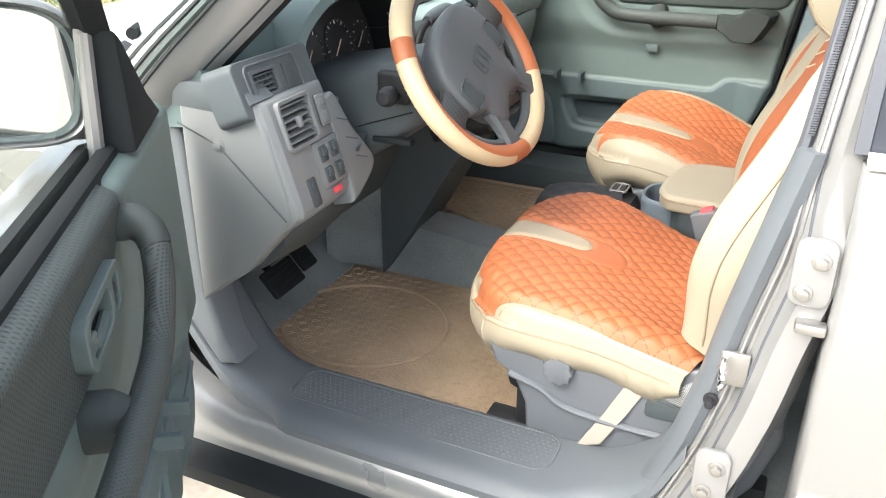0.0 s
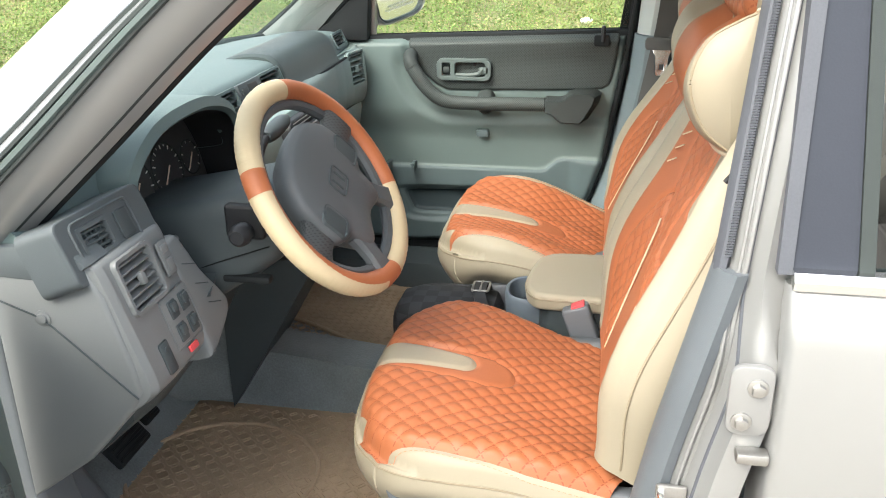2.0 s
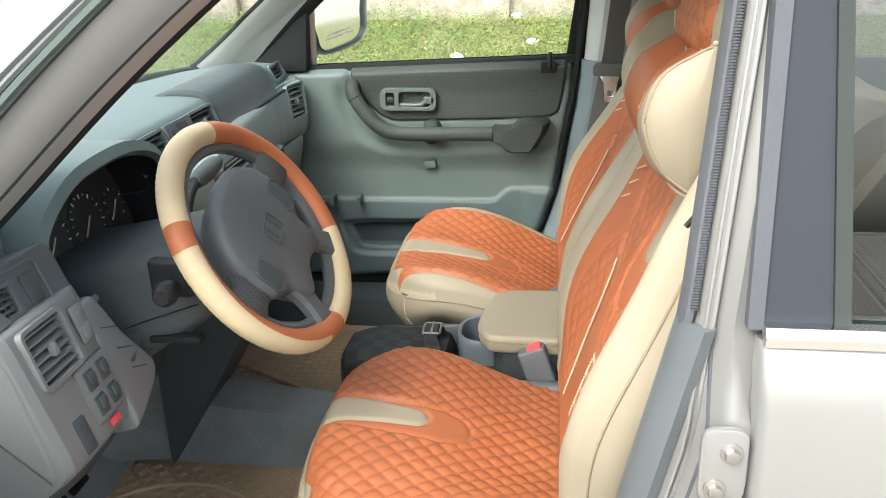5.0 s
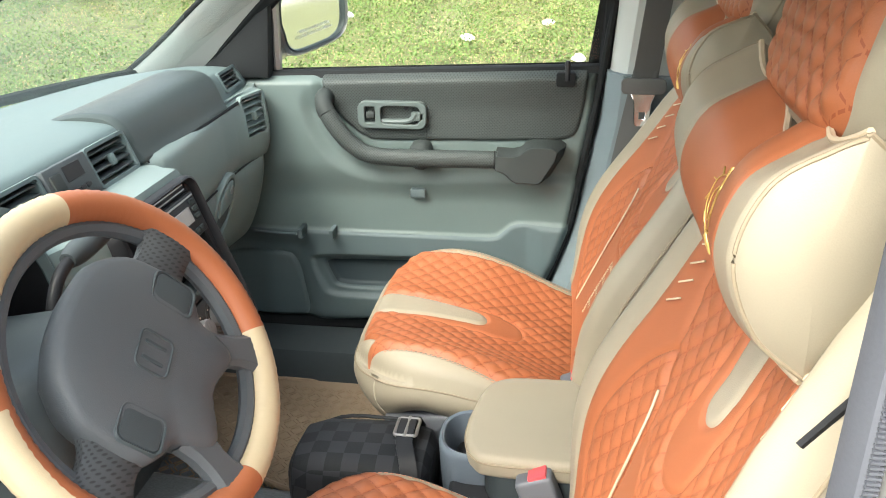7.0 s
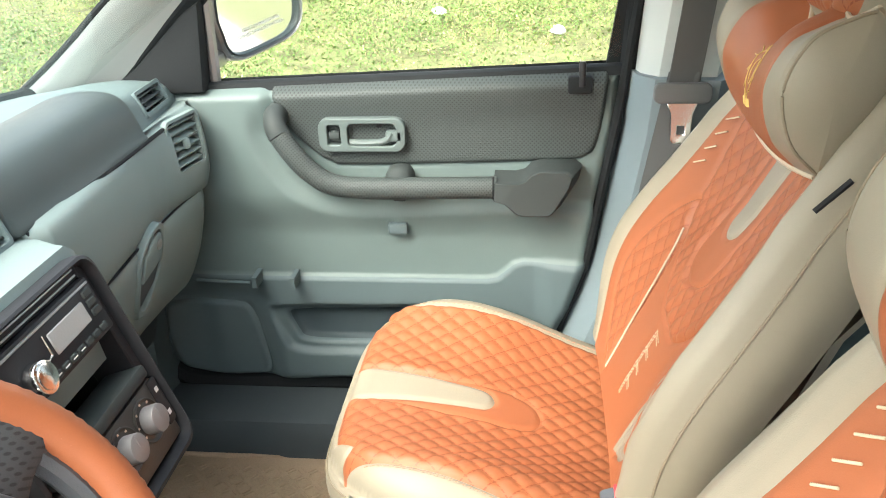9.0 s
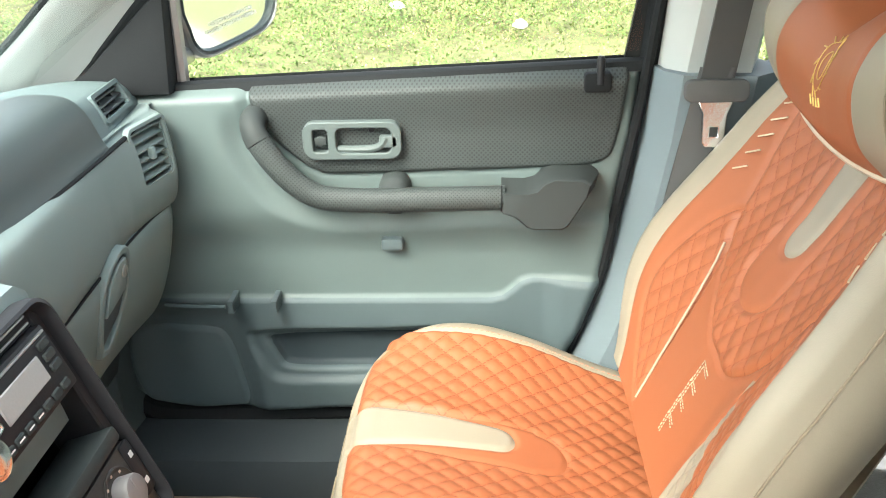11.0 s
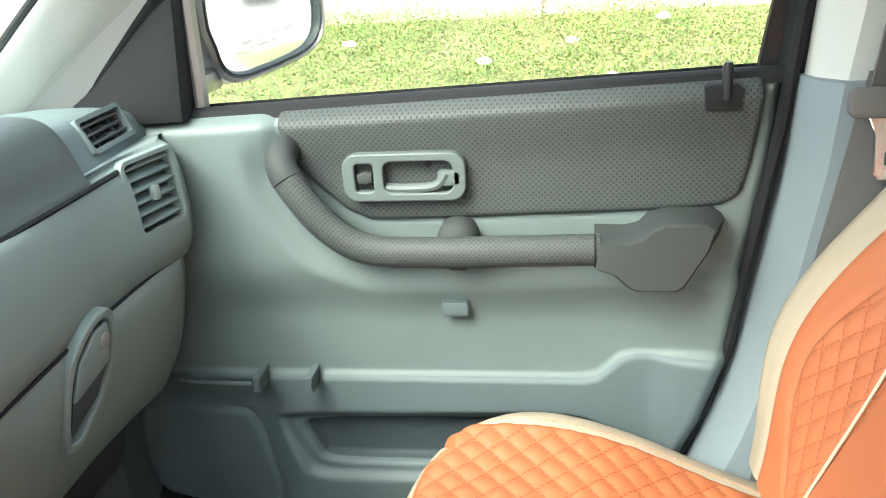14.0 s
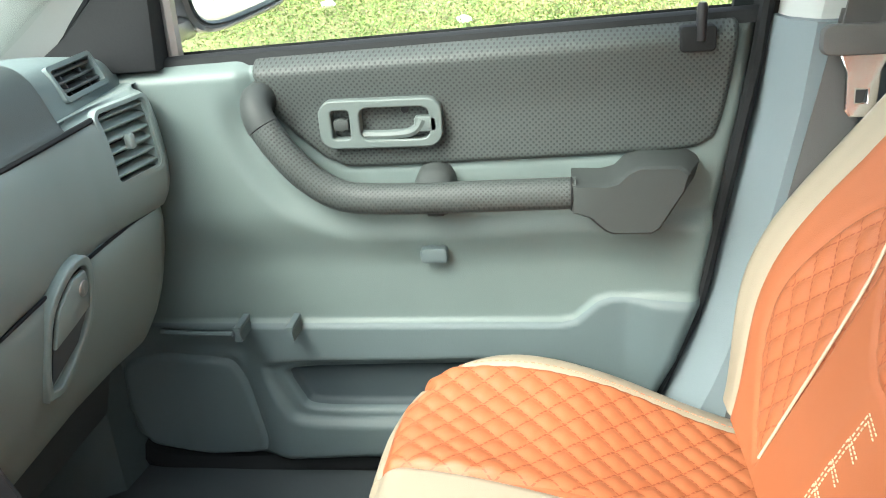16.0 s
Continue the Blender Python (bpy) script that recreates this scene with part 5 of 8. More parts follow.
        low = spline([(sx * 0.048, -0.070, 0.0), (sx * 0.066, -0.105, 0.001), (sx * 0.078, -0.132, 0.001)], 9)
        part("spoke", loft([[h_ @ Vector((x + hw * c, y + sx * 0.4 * hw * c, n + 0.010 * e)) for c, e in ((-1, -0.6), (-1, 0.4), (-0.7, 1), (0.7, 1), (1, 0.4), (1, -0.6), (0, -1.2))] for (x, y, n), hw in zip(low, (0.024, 0.021, 0.018, 0.017, 0.016, 0.017, 0.018, 0.020, 0.023))]), M_HUB, w, "dark spoke")
    return w, m, nz


wheel, WM, WN = build_wheel()
tagged(wheel, "steering wheel with orange and cream leather cover", "steering wheel")


# ---- car body ----
body = tagged(empty("vehicle_body", (0, 0, 0.3)), "silver painted car body with grey trim around the cabin", "car body")

# floor pan, tunnel, firewall
part("floor_pan", box(-1.25, 1.2, -0.66, 0.66, 0.39, 0.425, 0.004), M_CARPET, body, "dark grey carpeted floor")
tun = [[(x, y, z) for y, z in ((-0.10, 0.42), (-0.085, 0.47), (-0.06, 0.525 + h), (0.05, 0.525 + h), (0.09, 0.50), (0.13, 0.42))] for x, h in ((-1.2, 0.05), (-0.9, 0.03), (-0.6, 0.0), (1.1, 0.0))]
part("tunnel", loft(tun), M_CARPET, body, "grey carpeted floor tunnel")
fw = [[(x, y, z) for x, z in ((-1.22, 1.0), (-1.20, 0.72), (-1.12, 0.52), (-0.98, 0.424), (-1.0, 0.41), (-1.26, 0.42), (-1.27, 1.0))] for y in (-0.70, 0.0, 0.70)]
part("toe_board", loft(fw), M_CARPET, body, "grey carpeted toe board")

# driver side sill
sill_prof = [(-0.555, 0.425), (-0.575, 0.470), (-0.592, 0.492), (-0.615, 0.500), (-0.700, 0.500), (-0.722, 0.497), (-0.735, 0.485), (-0.737, 0.46), (-0.60, 0.42)]


def sill_section(x, up, out=0.0):
    return [(x, y - (out if y < -0.69 else 0.0), z + up * (1.0 if z > 0.43 else 0.3)) for y, z in sill_prof]


secs = [sill_section(x, up, out) for x, up, out in ((-0.97, 0.17, 0.0), (-0.93, 0.105, 0.0), (-0.90, 0.06, 0.0), (-0.865, 0.025, 0.0), (-0.82, 0.004, 0.002), (-0.785, 0.0, 0.010), (-0.765, 0.0, 0.026), (-0.74, 0.0, 0.032), (-0.55, 0.0, 0.034), (-0.30, 0.0, 0.034), (-0.265, 0.003, 0.030), (-0.245, 0.005, 0.012), (-0.22, 0.008, 0.002), (-0.185, 0.025, 0.0), (-0.145, 0.060, 0.0), (-0.115, 0.105, 0.0), (-0.09, 0.165, 0.0))]
sl = part("sill_trim", loft(secs), M_SILL, body, "grey plastic sill cover")
bm = bmesh.new()
for i in range(46):
    for j in range(9):
        x, y = -0.770 + 0.0102 * i + (0.005 if j % 2 else 0), -0.622 - 0.0085 * j
        v = [bm.verts.new((x + 0.0032 * a, y + 0.0028 * b, 0.5012 + c)) for a, b, c in ((-1, 0, 0), (0, -1, 0), (1, 0, 0), (0, 1, 0), (0, 0, 0.0014))]
        for k in range(4):
            bm.faces.new((v[k], v[(k + 1) % 4], v[4]))
bmesh.ops.recalc_face_normals(bm, faces=bm.faces[:])
tagged(part("tread_stud", bm, M_SILL, sl), kind="stuff")
part("tread_edge", sweep([(x, y, 0.5006) for x, y in rounded(-0.785, -0.295, -0.703, -0.610, 0.03) + rounded(-0.785, -0.295, -0.703, -0.610, 0.03)[:1]], 0.0016, 6, cap=False), M_SILL, sl)

# painted sill below it, side step, under-sill
ps = [[(x, y, z + up) for y, z in ((-0.725, 0.480), (-0.752, 0.478), (-0.778, 0.470), (-0.793, 0.448), (-0.793, 0.36), (-0.72, 0.33), (-0.70, 0.45))] for x, up in ((-1.15, 0.20), (-1.02, 0.12), (-0.95, 0.055), (-0.90, 0.02), (-0.85, 0.0), (-0.20, 0.0), (-0.12, 0.02), (-0.06, 0.065), (-0.02, 0.13))]
part("painted_sill", loft(ps), M_SILVER, body, "silver painted sill")
part("side_step", loft([[(x, y, z) for y, z in ((-0.70, 0.415), (-0.835, 0.425), (-0.85, 0.415), (-0.85, 0.385), (-0.82, 0.36), (-0.70, 0.35))] for x in (-1.02, -1.0, 1.0)]), M_RUBBER, body, "black plastic side step")
part("sill_sticker", box(-0.262, -0.205, -0.768, -0.7405, 0.4825, 0.4845, 0, 1), M_WHITE, body, "white printed sticker")
for k in range(5):
    part("sticker_line", box(-0.258, -0.209, -0.764 + 0.005 * k, -0.762 + 0.005 * k, 0.4846, 0.4851, 0, 1), M_FASCIA, body)

# passenger side sill and kick trim
part("sill_trim", loft([[(x, 0.60 + dy, z) for dy, z in ((-0.045, 0.425), (-0.040, 0.47), (-0.028, 0.502), (0.0, 0.512), (0.08, 0.512), (0.10, 0.42))] for x in (-1.05, -0.5, 0.05)]), M_COLUMN, body, "dark plastic sill cover")
part("door_bottom_seal", sweep(spline([(-1.01, 0.700, 0.60), (-0.95, 0.700, 0.535), (-0.87, 0.700, 0.510), (-0.60, 0.700, 0.520), (-0.32, 0.700, 0.527), (-0.24, 0.700, 0.55), (-0.19, 0.700, 0.63)], 30), 0.026, 8), M_RUBBER, body, "black seal under the door")
part("kick_panel", loft([[(x, y, z) for x, y in ((-1.15, 0.58), (-1.0, 0.585), (-0.945, 0.62), (-0.935, 0.70), (-1.15, 0.70))] for z in (0.42, 0.60, 0.80, 1.05)]), M_TRIM_LOW, body, "blue-grey kick panel")
kp = [(-1.08, 1.05), (-0.92, 1.05), (-0.905, 0.90), (-0.905, 0.70), (-0.885, 0.60), (-0.86, 0.56), (-0.90, 0.55), (-0.96, 0.64), (-1.08, 0.66)]
part("kick_panel", prism(kp, -0.735, -0.66, bevel=0.012, segs=3), M_SILL, body, "grey kick panel")

# driver side A pillar: painted post with seals, inner trim
def apillar(s):
    door = spline([(-0.945, 1.00), (-0.89, 1.055), (-0.742, 1.19), (-0.60, 1.322), (-0.46, 1.435), (-0.33, 1.52), (-0.10, 1.55)], 30)
    ws = spline([(-1.055, 1.02), (-0.990, 1.095), (-0.850, 1.205), (-0.715, 1.320), (-0.58, 1.425), (-0.46, 1.515), (-0.28, 1.585)], 30)
    def lean(z):
        return max(0.0, z - 1.10) * 0.17
    if s > 0:
        door = spline([(-0.985, 1.070), (-0.915, 1.145), (-0.855, 1.208), (-0.785, 1.278), (-0.63, 1.410), (-0.48, 1.520), (-0.31, 1.565)], 30)
        ws = spline([(-1.12, 1.085), (-1.037, 1.146), (-0.965, 1.202), (-0.882, 1.271), (-0.70, 1.41), (-0.54, 1.52), (-0.36, 1.57)], 30)
    post = []
    for (dx, dz), (wx, wz) in zip(door, ws):
        yo = 0.775 - lean(dz)
        post.append([(dx + 0.010, s * (yo - (0.055 if s < 0 else 0.045)), dz - 0.010), (dx - 0.006, s * (yo - 0.020), dz + 0.004), (dx - 0.03, s * yo, dz + 0.025), (wx * 0.5 + dx * 0.5, s * (yo + 0.006), (wz + dz) / 2 + 0.02), (wx, s * (yo - 0.02), wz), (wx + 0.03, s * (yo - 0.065), wz - 0.005), (dx - 0.02, s * (yo - (0.095 if s < 0 else 0.058)), dz + 0.0)])
    part("a_pillar", loft(post), M_SILVER, body, "silver windscreen pillar")
    if s < 0:
        for f, r, mt in ((0.0, 0.0035, M_GRIP), (0.42, 0.0055, M_BEZEL), (0.50, 0.0025, M_GRIP), (0.85, 0.0035, M_GRIP), (1.45, 0.0040, M_GRIP)):
            line = []
            for sec in post:
                A, B, C = Vector(sec[2]), Vector(sec[3]), Vector(sec[4])
                line.append(A.lerp(B, f) if f <= 1 else B.lerp(C, f - 1))
            part("pillar_groove", sweep(line, r, 6, up=(0, 1, 0)), mt, body, "dark groove along the pillar")
    # inner trim: from the windscreen's edge to the door seal
    de = spline([(-0.965, 1.075), (-0.897, 1.135), (-0.838, 1.195), (-0.769, 1.264), (-0.62, 1.395), (-0.47, 1.505), (-0.30, 1.555)], 30)
    we = spline([(-1.12, 1.085), (-1.037, 1.146), (-0.965, 1.202), (-0.882, 1.271), (-0.70, 1.41), (-0.54, 1.52), (-0.36, 1.57)], 30)
    trim = []
    for (dx, dz), (wx, wz) in zip(de, we):
        yd, yw = 0.684 - 0.15 * max(0, dz - 1.16), 0.600 - 0.13 * max(0, wz - 1.16)
        mx, mz, my = (wx + dx) / 2, (wz + dz) / 2, (yd + yw) / 2
        trim.append([(dx, s * yd, dz), (dx * 0.8 + wx * 0.2, s * (yd * 0.8 + yw * 0.2 + 0.006), dz * 0.8 + wz * 0.2), (mx, s * (my + 0.004), mz), (wx * 0.85 + dx * 0.15, s * (yw + 0.004), wz * 0.85 + dz * 0.15), (wx, s * yw, wz), (wx - 0.01, s * (yw + 0.03), wz + 0.01), (mx, s * (my + 0.04), mz + 0.02)])
    part("pillar_trim", loft(trim), M_PILLAR, body, "pale grey inner pillar trim")
    part("trim_seal", sweep([(wx - 0.003, s * (0.602 - 0.13 * max(0, wz - 1.16)), wz + 0.004) for wx, wz in we], 0.0055, 8, up=(0, 1, 0)), M_RUBBER, body, "black windscreen edge seal")
    part("trim_seal", sweep([(dx + 0.004, s * (0.686 - 0.15 * max(0, dz - 1.16)), dz - 0.004) for dx, dz in de], 0.006, 8, up=(0, 1, 0)), M_RUBBER, body, "black door seal")
    for off, yo, r, mt in ((0.006, 0.066, 0.010, M_RUBBER), (0.000, 0.040, 0.005, M_GRIP), (-0.016, 0.016, 0.004, M_BEZEL), (-0.036, 0.002, 0.003, M_GRIP)):
        part("door_seal", sweep([(x + off, s * (0.775 - lean(z) - yo), z - off * 0.9) for x, z in door], r, 8, up=(0, 1, 0)), mt, body, "dark rubber door seal")


apillar(-1)
apillar(1)

# driver side B pillar
def bp_x(z):
    return float(np.interp(z, [0.45, 0.55, 0.65, 0.75, 0.85, 1.085, 1.39, 1.55], [-0.19, -0.150, -0.115, -0.090, -0.073, -0.022, 0.006, 0.015]))


zs = np.linspace(0.52, 1.56, 30)


def ylean(z):
    return max(0.0, z - 1.10) * 0.17


BP_LOW = [(0.020, 0.70), (0.026, 0.722), (0.036, 0.735), (0.044, 0.728), (0.056, 0.742), (0.068, 0.762), (0.080, 0.766), (0.10, 0.764), (0.12, 0.70), (0.06, 0.69)]
BP_TOP = [(0.010, 0.70), (0.0135, 0.713), (0.020, 0.7225), (0.026, 0.7245), (0.030, 0.719), (0.037, 0.724), (0.045, 0.734), (0.050, 0.731), (0.080, 0.728), (0.03, 0.69)]


def bp_profile(z):
    """The pillar's section: wide at the hinges, narrow beside the windows."""
    f = float(np.clip((1.10 - z) / 0.16, 0, 1))
    f = f * f * (3 - 2 * f)
    return [(a * f + c * (1 - f), b * f + d * (1 - f)) for (a, b), (c, d) in zip(BP_LOW, BP_TOP)]


for s in (-1, 1):
    post = [[(bp_x(z) + dx, s * (y - ylean(z)), z) for dx, y in bp_profile(z)] for z in zs]
    part("b_pillar", loft(post), M_SILVER, body, "silver centre pillar")
lower = [[(bp_x(z) + dx, -y, z) for dx, y in ((0.0, 0.680), (-0.003, 0.700), (0.004, 0.722), (0.018, 0.736), (0.030, 0.730), (0.034, 0.68))] for z in np.linspace(0.50, 1.085, 20)]
part("pillar_trim", loft(lower), M_SILL, body, "grey lower pillar trim")
upper = [[(bp_x(z) + dx, -(y - ylean(z)), z) for dx, y in ((-0.002, 0.690), (-0.002, 0.704), (0.002, 0.714), (0.009, 0.717), (0.013, 0.711), (0.013, 0.69))] for z in np.linspace(1.08, 1.56, 14)]
part("door_seal", loft(upper), M_SEALGREY, body, "dark ribbed door seal")
ribs = [box(bp_x(z) + 0.0045, bp_x(z) + 0.0115, -0.7180 + ylean(z), -0.708 + ylean(z), z, z + 0.0014, 0, 1) for z in np.arange(1.10, 1.54, 0.0028)]
tagged(part("seal_rib", merge(*ribs), M_SEALGREY, body), kind="stuff")
for k, r, mt in ((4, 0.0022, M_SEALGREY), (3, 0.0035, M_SILVER), (2, 0.0025, M_SILVER)):
    part("pillar_ridge", sweep([(bp_x(z) + bp_profile(z)[k][0], -(bp_profile(z)[k][1] - ylean(z)), z) for z in zs], r, 6, up=(0, 1, 0)), mt, body, "pressed ridge of the pillar")
# hinges, striker and plug on the pillar
for hz, zz in ((1.0, 0.955), (0.0, 0.635)):
    pl = part("door_hinge", prism(rounded(bp_x(zz) + 0.046, bp_x(zz) + 0.092, zz - 0.040, zz + 0.045, 0.014), -0.7735, -0.764, bevel=0.003), M_SILVER, body, "silver rear door hinge")
    for dz, dx in ((0.020, 0.075), (-0.022, 0.062)):
        part("hinge_bolt", merge(disc((bp_x(zz) + dx, -0.773, zz + dz), (0, -1, 0), 0.011, 0.003, 16, 0.001), disc((bp_x(zz) + dx, -0.776, zz + dz), (0, -1, 0), 0.0075, 0.007, 6, 0.001)), M_METAL, pl, "hexagon hinge bolt")
part("hinge_bracket", box(0.010, 0.045, -0.785, -0.765, 0.884, 0.898, 0.004), M_METAL, body)
part("pillar_plug", disc((-0.043, -0.724, 0.853), (0, -1, 0), 0.013, 0.004, 20, 0.0015), M_SILVER, body)
st = part("striker_plate", box(-0.066, -0.030, -0.742, -0.735, 0.765, 0.815, 0.003), M_METAL, body, "steel door striker")
part("striker_loop", sweep(spline([(-0.060, -0.742, 0.806), (-0.060, -0.768, 0.806), (-0.058, -0.772, 0.790), (-0.060, -0.768, 0.774), (-0.060, -0.742, 0.774)], 14), 0.0042, 8), M_CHROME, st)
part("door_switch", merge(disc((-0.070, -0.735, 0.735), (0, -1, 0), 0.010, 0.006, 16), disc((-0.070, -0.741, 0.735), (0, -1, 0), 0.006, 0.014, 12)), M_BLACK, body, "black door switch")

# passenger side B pillar trim
pt = [[(x0, 0.705 - ylean(z), z), (x0 + 0.012, 0.640 - ylean(z), z), (x0 + 0.035, 0.612 - ylean(z), z), (x0 + 0.13, 0.600 - ylean(z), z), (x0 + 0.18, 0.64 - ylean(z), z), (x0 + 0.16, 0.71 - ylean(z), z)] for z, x0 in ((0.50, -0.275), (0.57, -0.228), (0.65, -0.190), (0.71, -0.167), (0.81, -0.137), (0.90, -0.122), (1.04, -0.099), (1.135, -0.092))]
part("pillar_trim", loft(pt), M_TRIM_BLUE, body, "blue-grey lower pillar trim")
pu = [[(x0, 0.702 - ylean(z), z), (x0 + 0.010, 0.655 - ylean(z), z), (x0 + 0.035, 0.628 - ylean(z), z), (x0 + 0.12, 0.622 - ylean(z), z), (x0 + 0.15, 0.70 - ylean(z), z)] for z, x0 in ((1.12, -0.086), (1.25, -0.076), (1.40, -0.066), (1.56, -0.055))]
part("pillar_trim", loft(pu), M_PILLAR, body, "pale grey upper pillar trim")
part("door_jamb", loft([[(x - 0.03, 0.700 - ylean(z), z), (x + 0.07, 0.690 - ylean(z), z), (x + 0.07, 0.705 - ylean(z), z), (x - 0.03, 0.712 - ylean(z), z)] for x, z in ((-0.27, 0.50), (-0.205, 0.63), (-0.150, 0.79), (-0.131, 0.90), (-0.108, 1.04), (-0.094, 1.14), (-0.074, 1.30), (-0.06, 1.55))]), M_RUBBER, body, "black door jamb")
part("door_seal", sweep(spline([(-0.205, 0.672, 0.63), (-0.180, 0.664, 0.70), (-0.150, 0.662, 0.79), (-0.131, 0.662, 0.90), (-0.108, 0.664, 1.04), (-0.094, 0.668, 1.14), (-0.074, 0.664, 1.30)], 30), 0.008, 8), M_RUBBER, body, "black door seal")

# roof and rear of the cabin, added out of view to close off light; windscreen
rf = [[(x, y, z - 0.10 * (abs(y) / 0.66) ** 4 - dz) for y, z in [(yy, 1.62) for yy in np.linspace(-0.665, 0.665, 13)] + [(yy, 1.585) for yy in np.linspace(0.640, -0.640, 13)]] for x, dz in ((-0.46, 0.05), (-0.30, 0.02), (0.3, 0.0), (1.0, 0.0), (1.55, 0.04))]
part("roof", loft(rf), M_SILVER, body, "silver roof out of view, closing off light")
hl = [[(x, y, z - 0.09 * (abs(y) / 0.60) ** 4 - dz) for y, z in [(yy, 1.578) for yy in np.linspace(-0.60, 0.60, 11)] + [(yy, 1.570) for yy in np.linspace(0.60, -0.60, 11)]] for x, dz in ((-0.42, 0.05), (-0.30, 0.02), (0.3, 0.0), (1.5, 0.04))]
part("headliner", loft(hl), M_HEAD, body, "unseen headliner, paled to bounce light")
for s in (-1, 1):
    part("roof_rail", sweep([(x, s * 0.655, 1.548) for x in (-0.36, 0.0, 0.5, 1.5)], 0.028, 10), M_SILVER, body)
part("tailgate", box(1.52, 1.58, -0.66, 0.66, 0.45, 1.12, 0.02), M_SILVER, body)
part("rear_shelf", box(1.0, 1.52, -0.64, 0.64, 0.80, 0.84, 0.01), M_CARPET, body)
for s in (-1, 1):
    part("rear_quarter", box(0.98, 1.56, min(s * 0.66, s * 0.78), max(s * 0.66, s * 0.78), 0.40, 1.10, 0.02), M_SILVER, body)
    part("c_pillar", loft([[(x + dx, s * (0.75 - ylean(z)) + dy, z) for dx, dy in ((0, 0), (0.10, 0), (0.10, -s * 0.08), (0, -s * 0.08))] for x, z in ((0.95, 1.08), (1.02, 1.56))]), M_SILVER, body)
bm = loft([[(x - bulge * (1 - (y / 0.72) ** 2), y * k, z + 0.012 * (1 - (y / 0.72) ** 2)) for y in np.linspace(-0.715, 0.715, 15)] for x, z, bulge, k in ((-1.005, 1.080, 0.19, 1.0), (-0.70, 1.330, 0.13, 0.955), (-0.40, 1.570, 0.06, 0.90))], closed=False)
w_ = part("windscreen", bm, M_GLASS, body, "clear windscreen")
w_.visible_shadow = False
part("windscreen_seal", sweep([(-1.005 - 0.19 * (1 - (y / 0.72) ** 2), y, 1.118 + 0.0135 * (1 - (y / 0.70) ** 2)) for y in np.linspace(-0.70, 0.70, 21)], 0.010, 8), M_RUBBER, body, "black windscreen seal")

# bonnet, cowl, wings, wipers
hd = [[(x + (0.13 * (y / 0.7) ** 2 if x > -1.3 else 0), y, z - 0.05 * (abs(y) / 0.70) ** 3) for y in np.linspace(-0.70, 0.70, 15)] for x, z in ((-1.27, 1.045), (-1.45, 1.030), (-1.8, 0.985), (-2.1, 0.92), (-2.22, 0.85))]
hd = [r + [(x, y, z - 0.05) for x, y, z in r[::-1]] for r in hd]
part("bonnet", loft(hd), M_SILVER, body, "silver bonnet")
part("cowl", loft([[(x - 0.17 * (1 - (y / 0.72) ** 2), y, z) for x, z in ((-1.025, 1.072), (-1.13, 1.055), (-1.14, 1.0), (-1.0, 1.0))] for y in np.linspace(-0.70, 0.70, 11)]), M_RUBBER, body, "black plastic cowl")
for s in (-1, 1):
    part("front_wing", loft([[(x, s * y, z - dz) for y, z in ((0.69, 0.985), (0.74, 0.97), (0.80, 0.92), (0.82, 0.7), (0.80, 0.45), (0.70, 0.45))] for x, dz in ((-1.02, -0.03), (-1.2, -0.01), (-1.5, 0.0), (-2.0, 0.05), (-2.2, 0.12))]), M_SILVER, body, "silver front wing")
part("front_bumper", box(-2.32, -2.18, -0.80, 0.80, 0.30, 0.86, 0.05, 4), M_SILVER, body)
for y0, y1, x1 in ((-0.52, 0.05, -1.215), (0.05, 0.45, -1.15)):
    wa = part("wiper", sweep(spline([(-1.17 if y0 < 0 else -1.26, y0, 1.072), (-1.20, y0 + 0.2, 1.088), (x1, y1, 1.094)], 12), [0.007, 0.006, 0.006] + [0.005] * 9, 8), M_BLACK, body, "black wiper arm")
    part("wiper_blade", box(x1 - 0.02, x1 - 0.008, y1 - 0.30, y1 + 0.20, 1.086, 1.100, 0.003), M_RUBBER, wa)

# road wheels, so that the car stands
for wx in (-1.72, 0.90):
    for s in (-1, 1):
        tyre = [(wx + rr * math.cos(a), 0, 0.34 + rr * math.sin(a)) for a in (0,) for rr in (1,)]
        prof = [(0.20, -0.09), (0.30, -0.10), (0.335, -0.085), (0.34, -0.05), (0.34, 0.05), (0.335, 0.085), (0.30, 0.10), (0.20, 0.09)]
        secs = [[(wx + r * math.cos(a), s * 0.70 + y, 0.34 + r * math.sin(a)) for r, y in prof] for a in np.linspace(0, 2 * math.pi, 37)]
        rw = part("road_wheel", loft(secs, closed=True, caps=False), M_RUBBER, body, "black rubber tyre")
        part("rim", disc((wx, s * 0.70 - 0.07 * s, 0.34), (0, s, 0), 0.205, 0.14, 32, 0.01), M_METAL, rw)


# ---- rear door on the driver's side ----
rear = tagged(empty("rear_door", (0.10, -0.78, 0.45)), "closed silver rear door with dark tinted window", "car door")
hull = [[(x, -y, z) for y, z in ((0.72, 0.46), (0.788, 0.47), (0.805, 0.55), (0.808, 0.625), (0.800, 0.632), (0.800, 0.64), (0.812, 0.65), (0.820, 0.80), (0.815, 0.95), (0.806, 1.03), (0.794, 1.085), (0.786, 1.094), (0.74, 1.094), (0.73, 0.60))] for x in (0.0405, 0.044, 0.052, 0.30, 0.95)]
hull[0] = [(x, y + 0.012, z) for x, y, z in hull[0]]
hull[1] = [(x, y + 0.004, z) for x, y, z in hull[1]]
part("door_skin", loft(hull), M_SILVER, rear, "silver painted door skin")
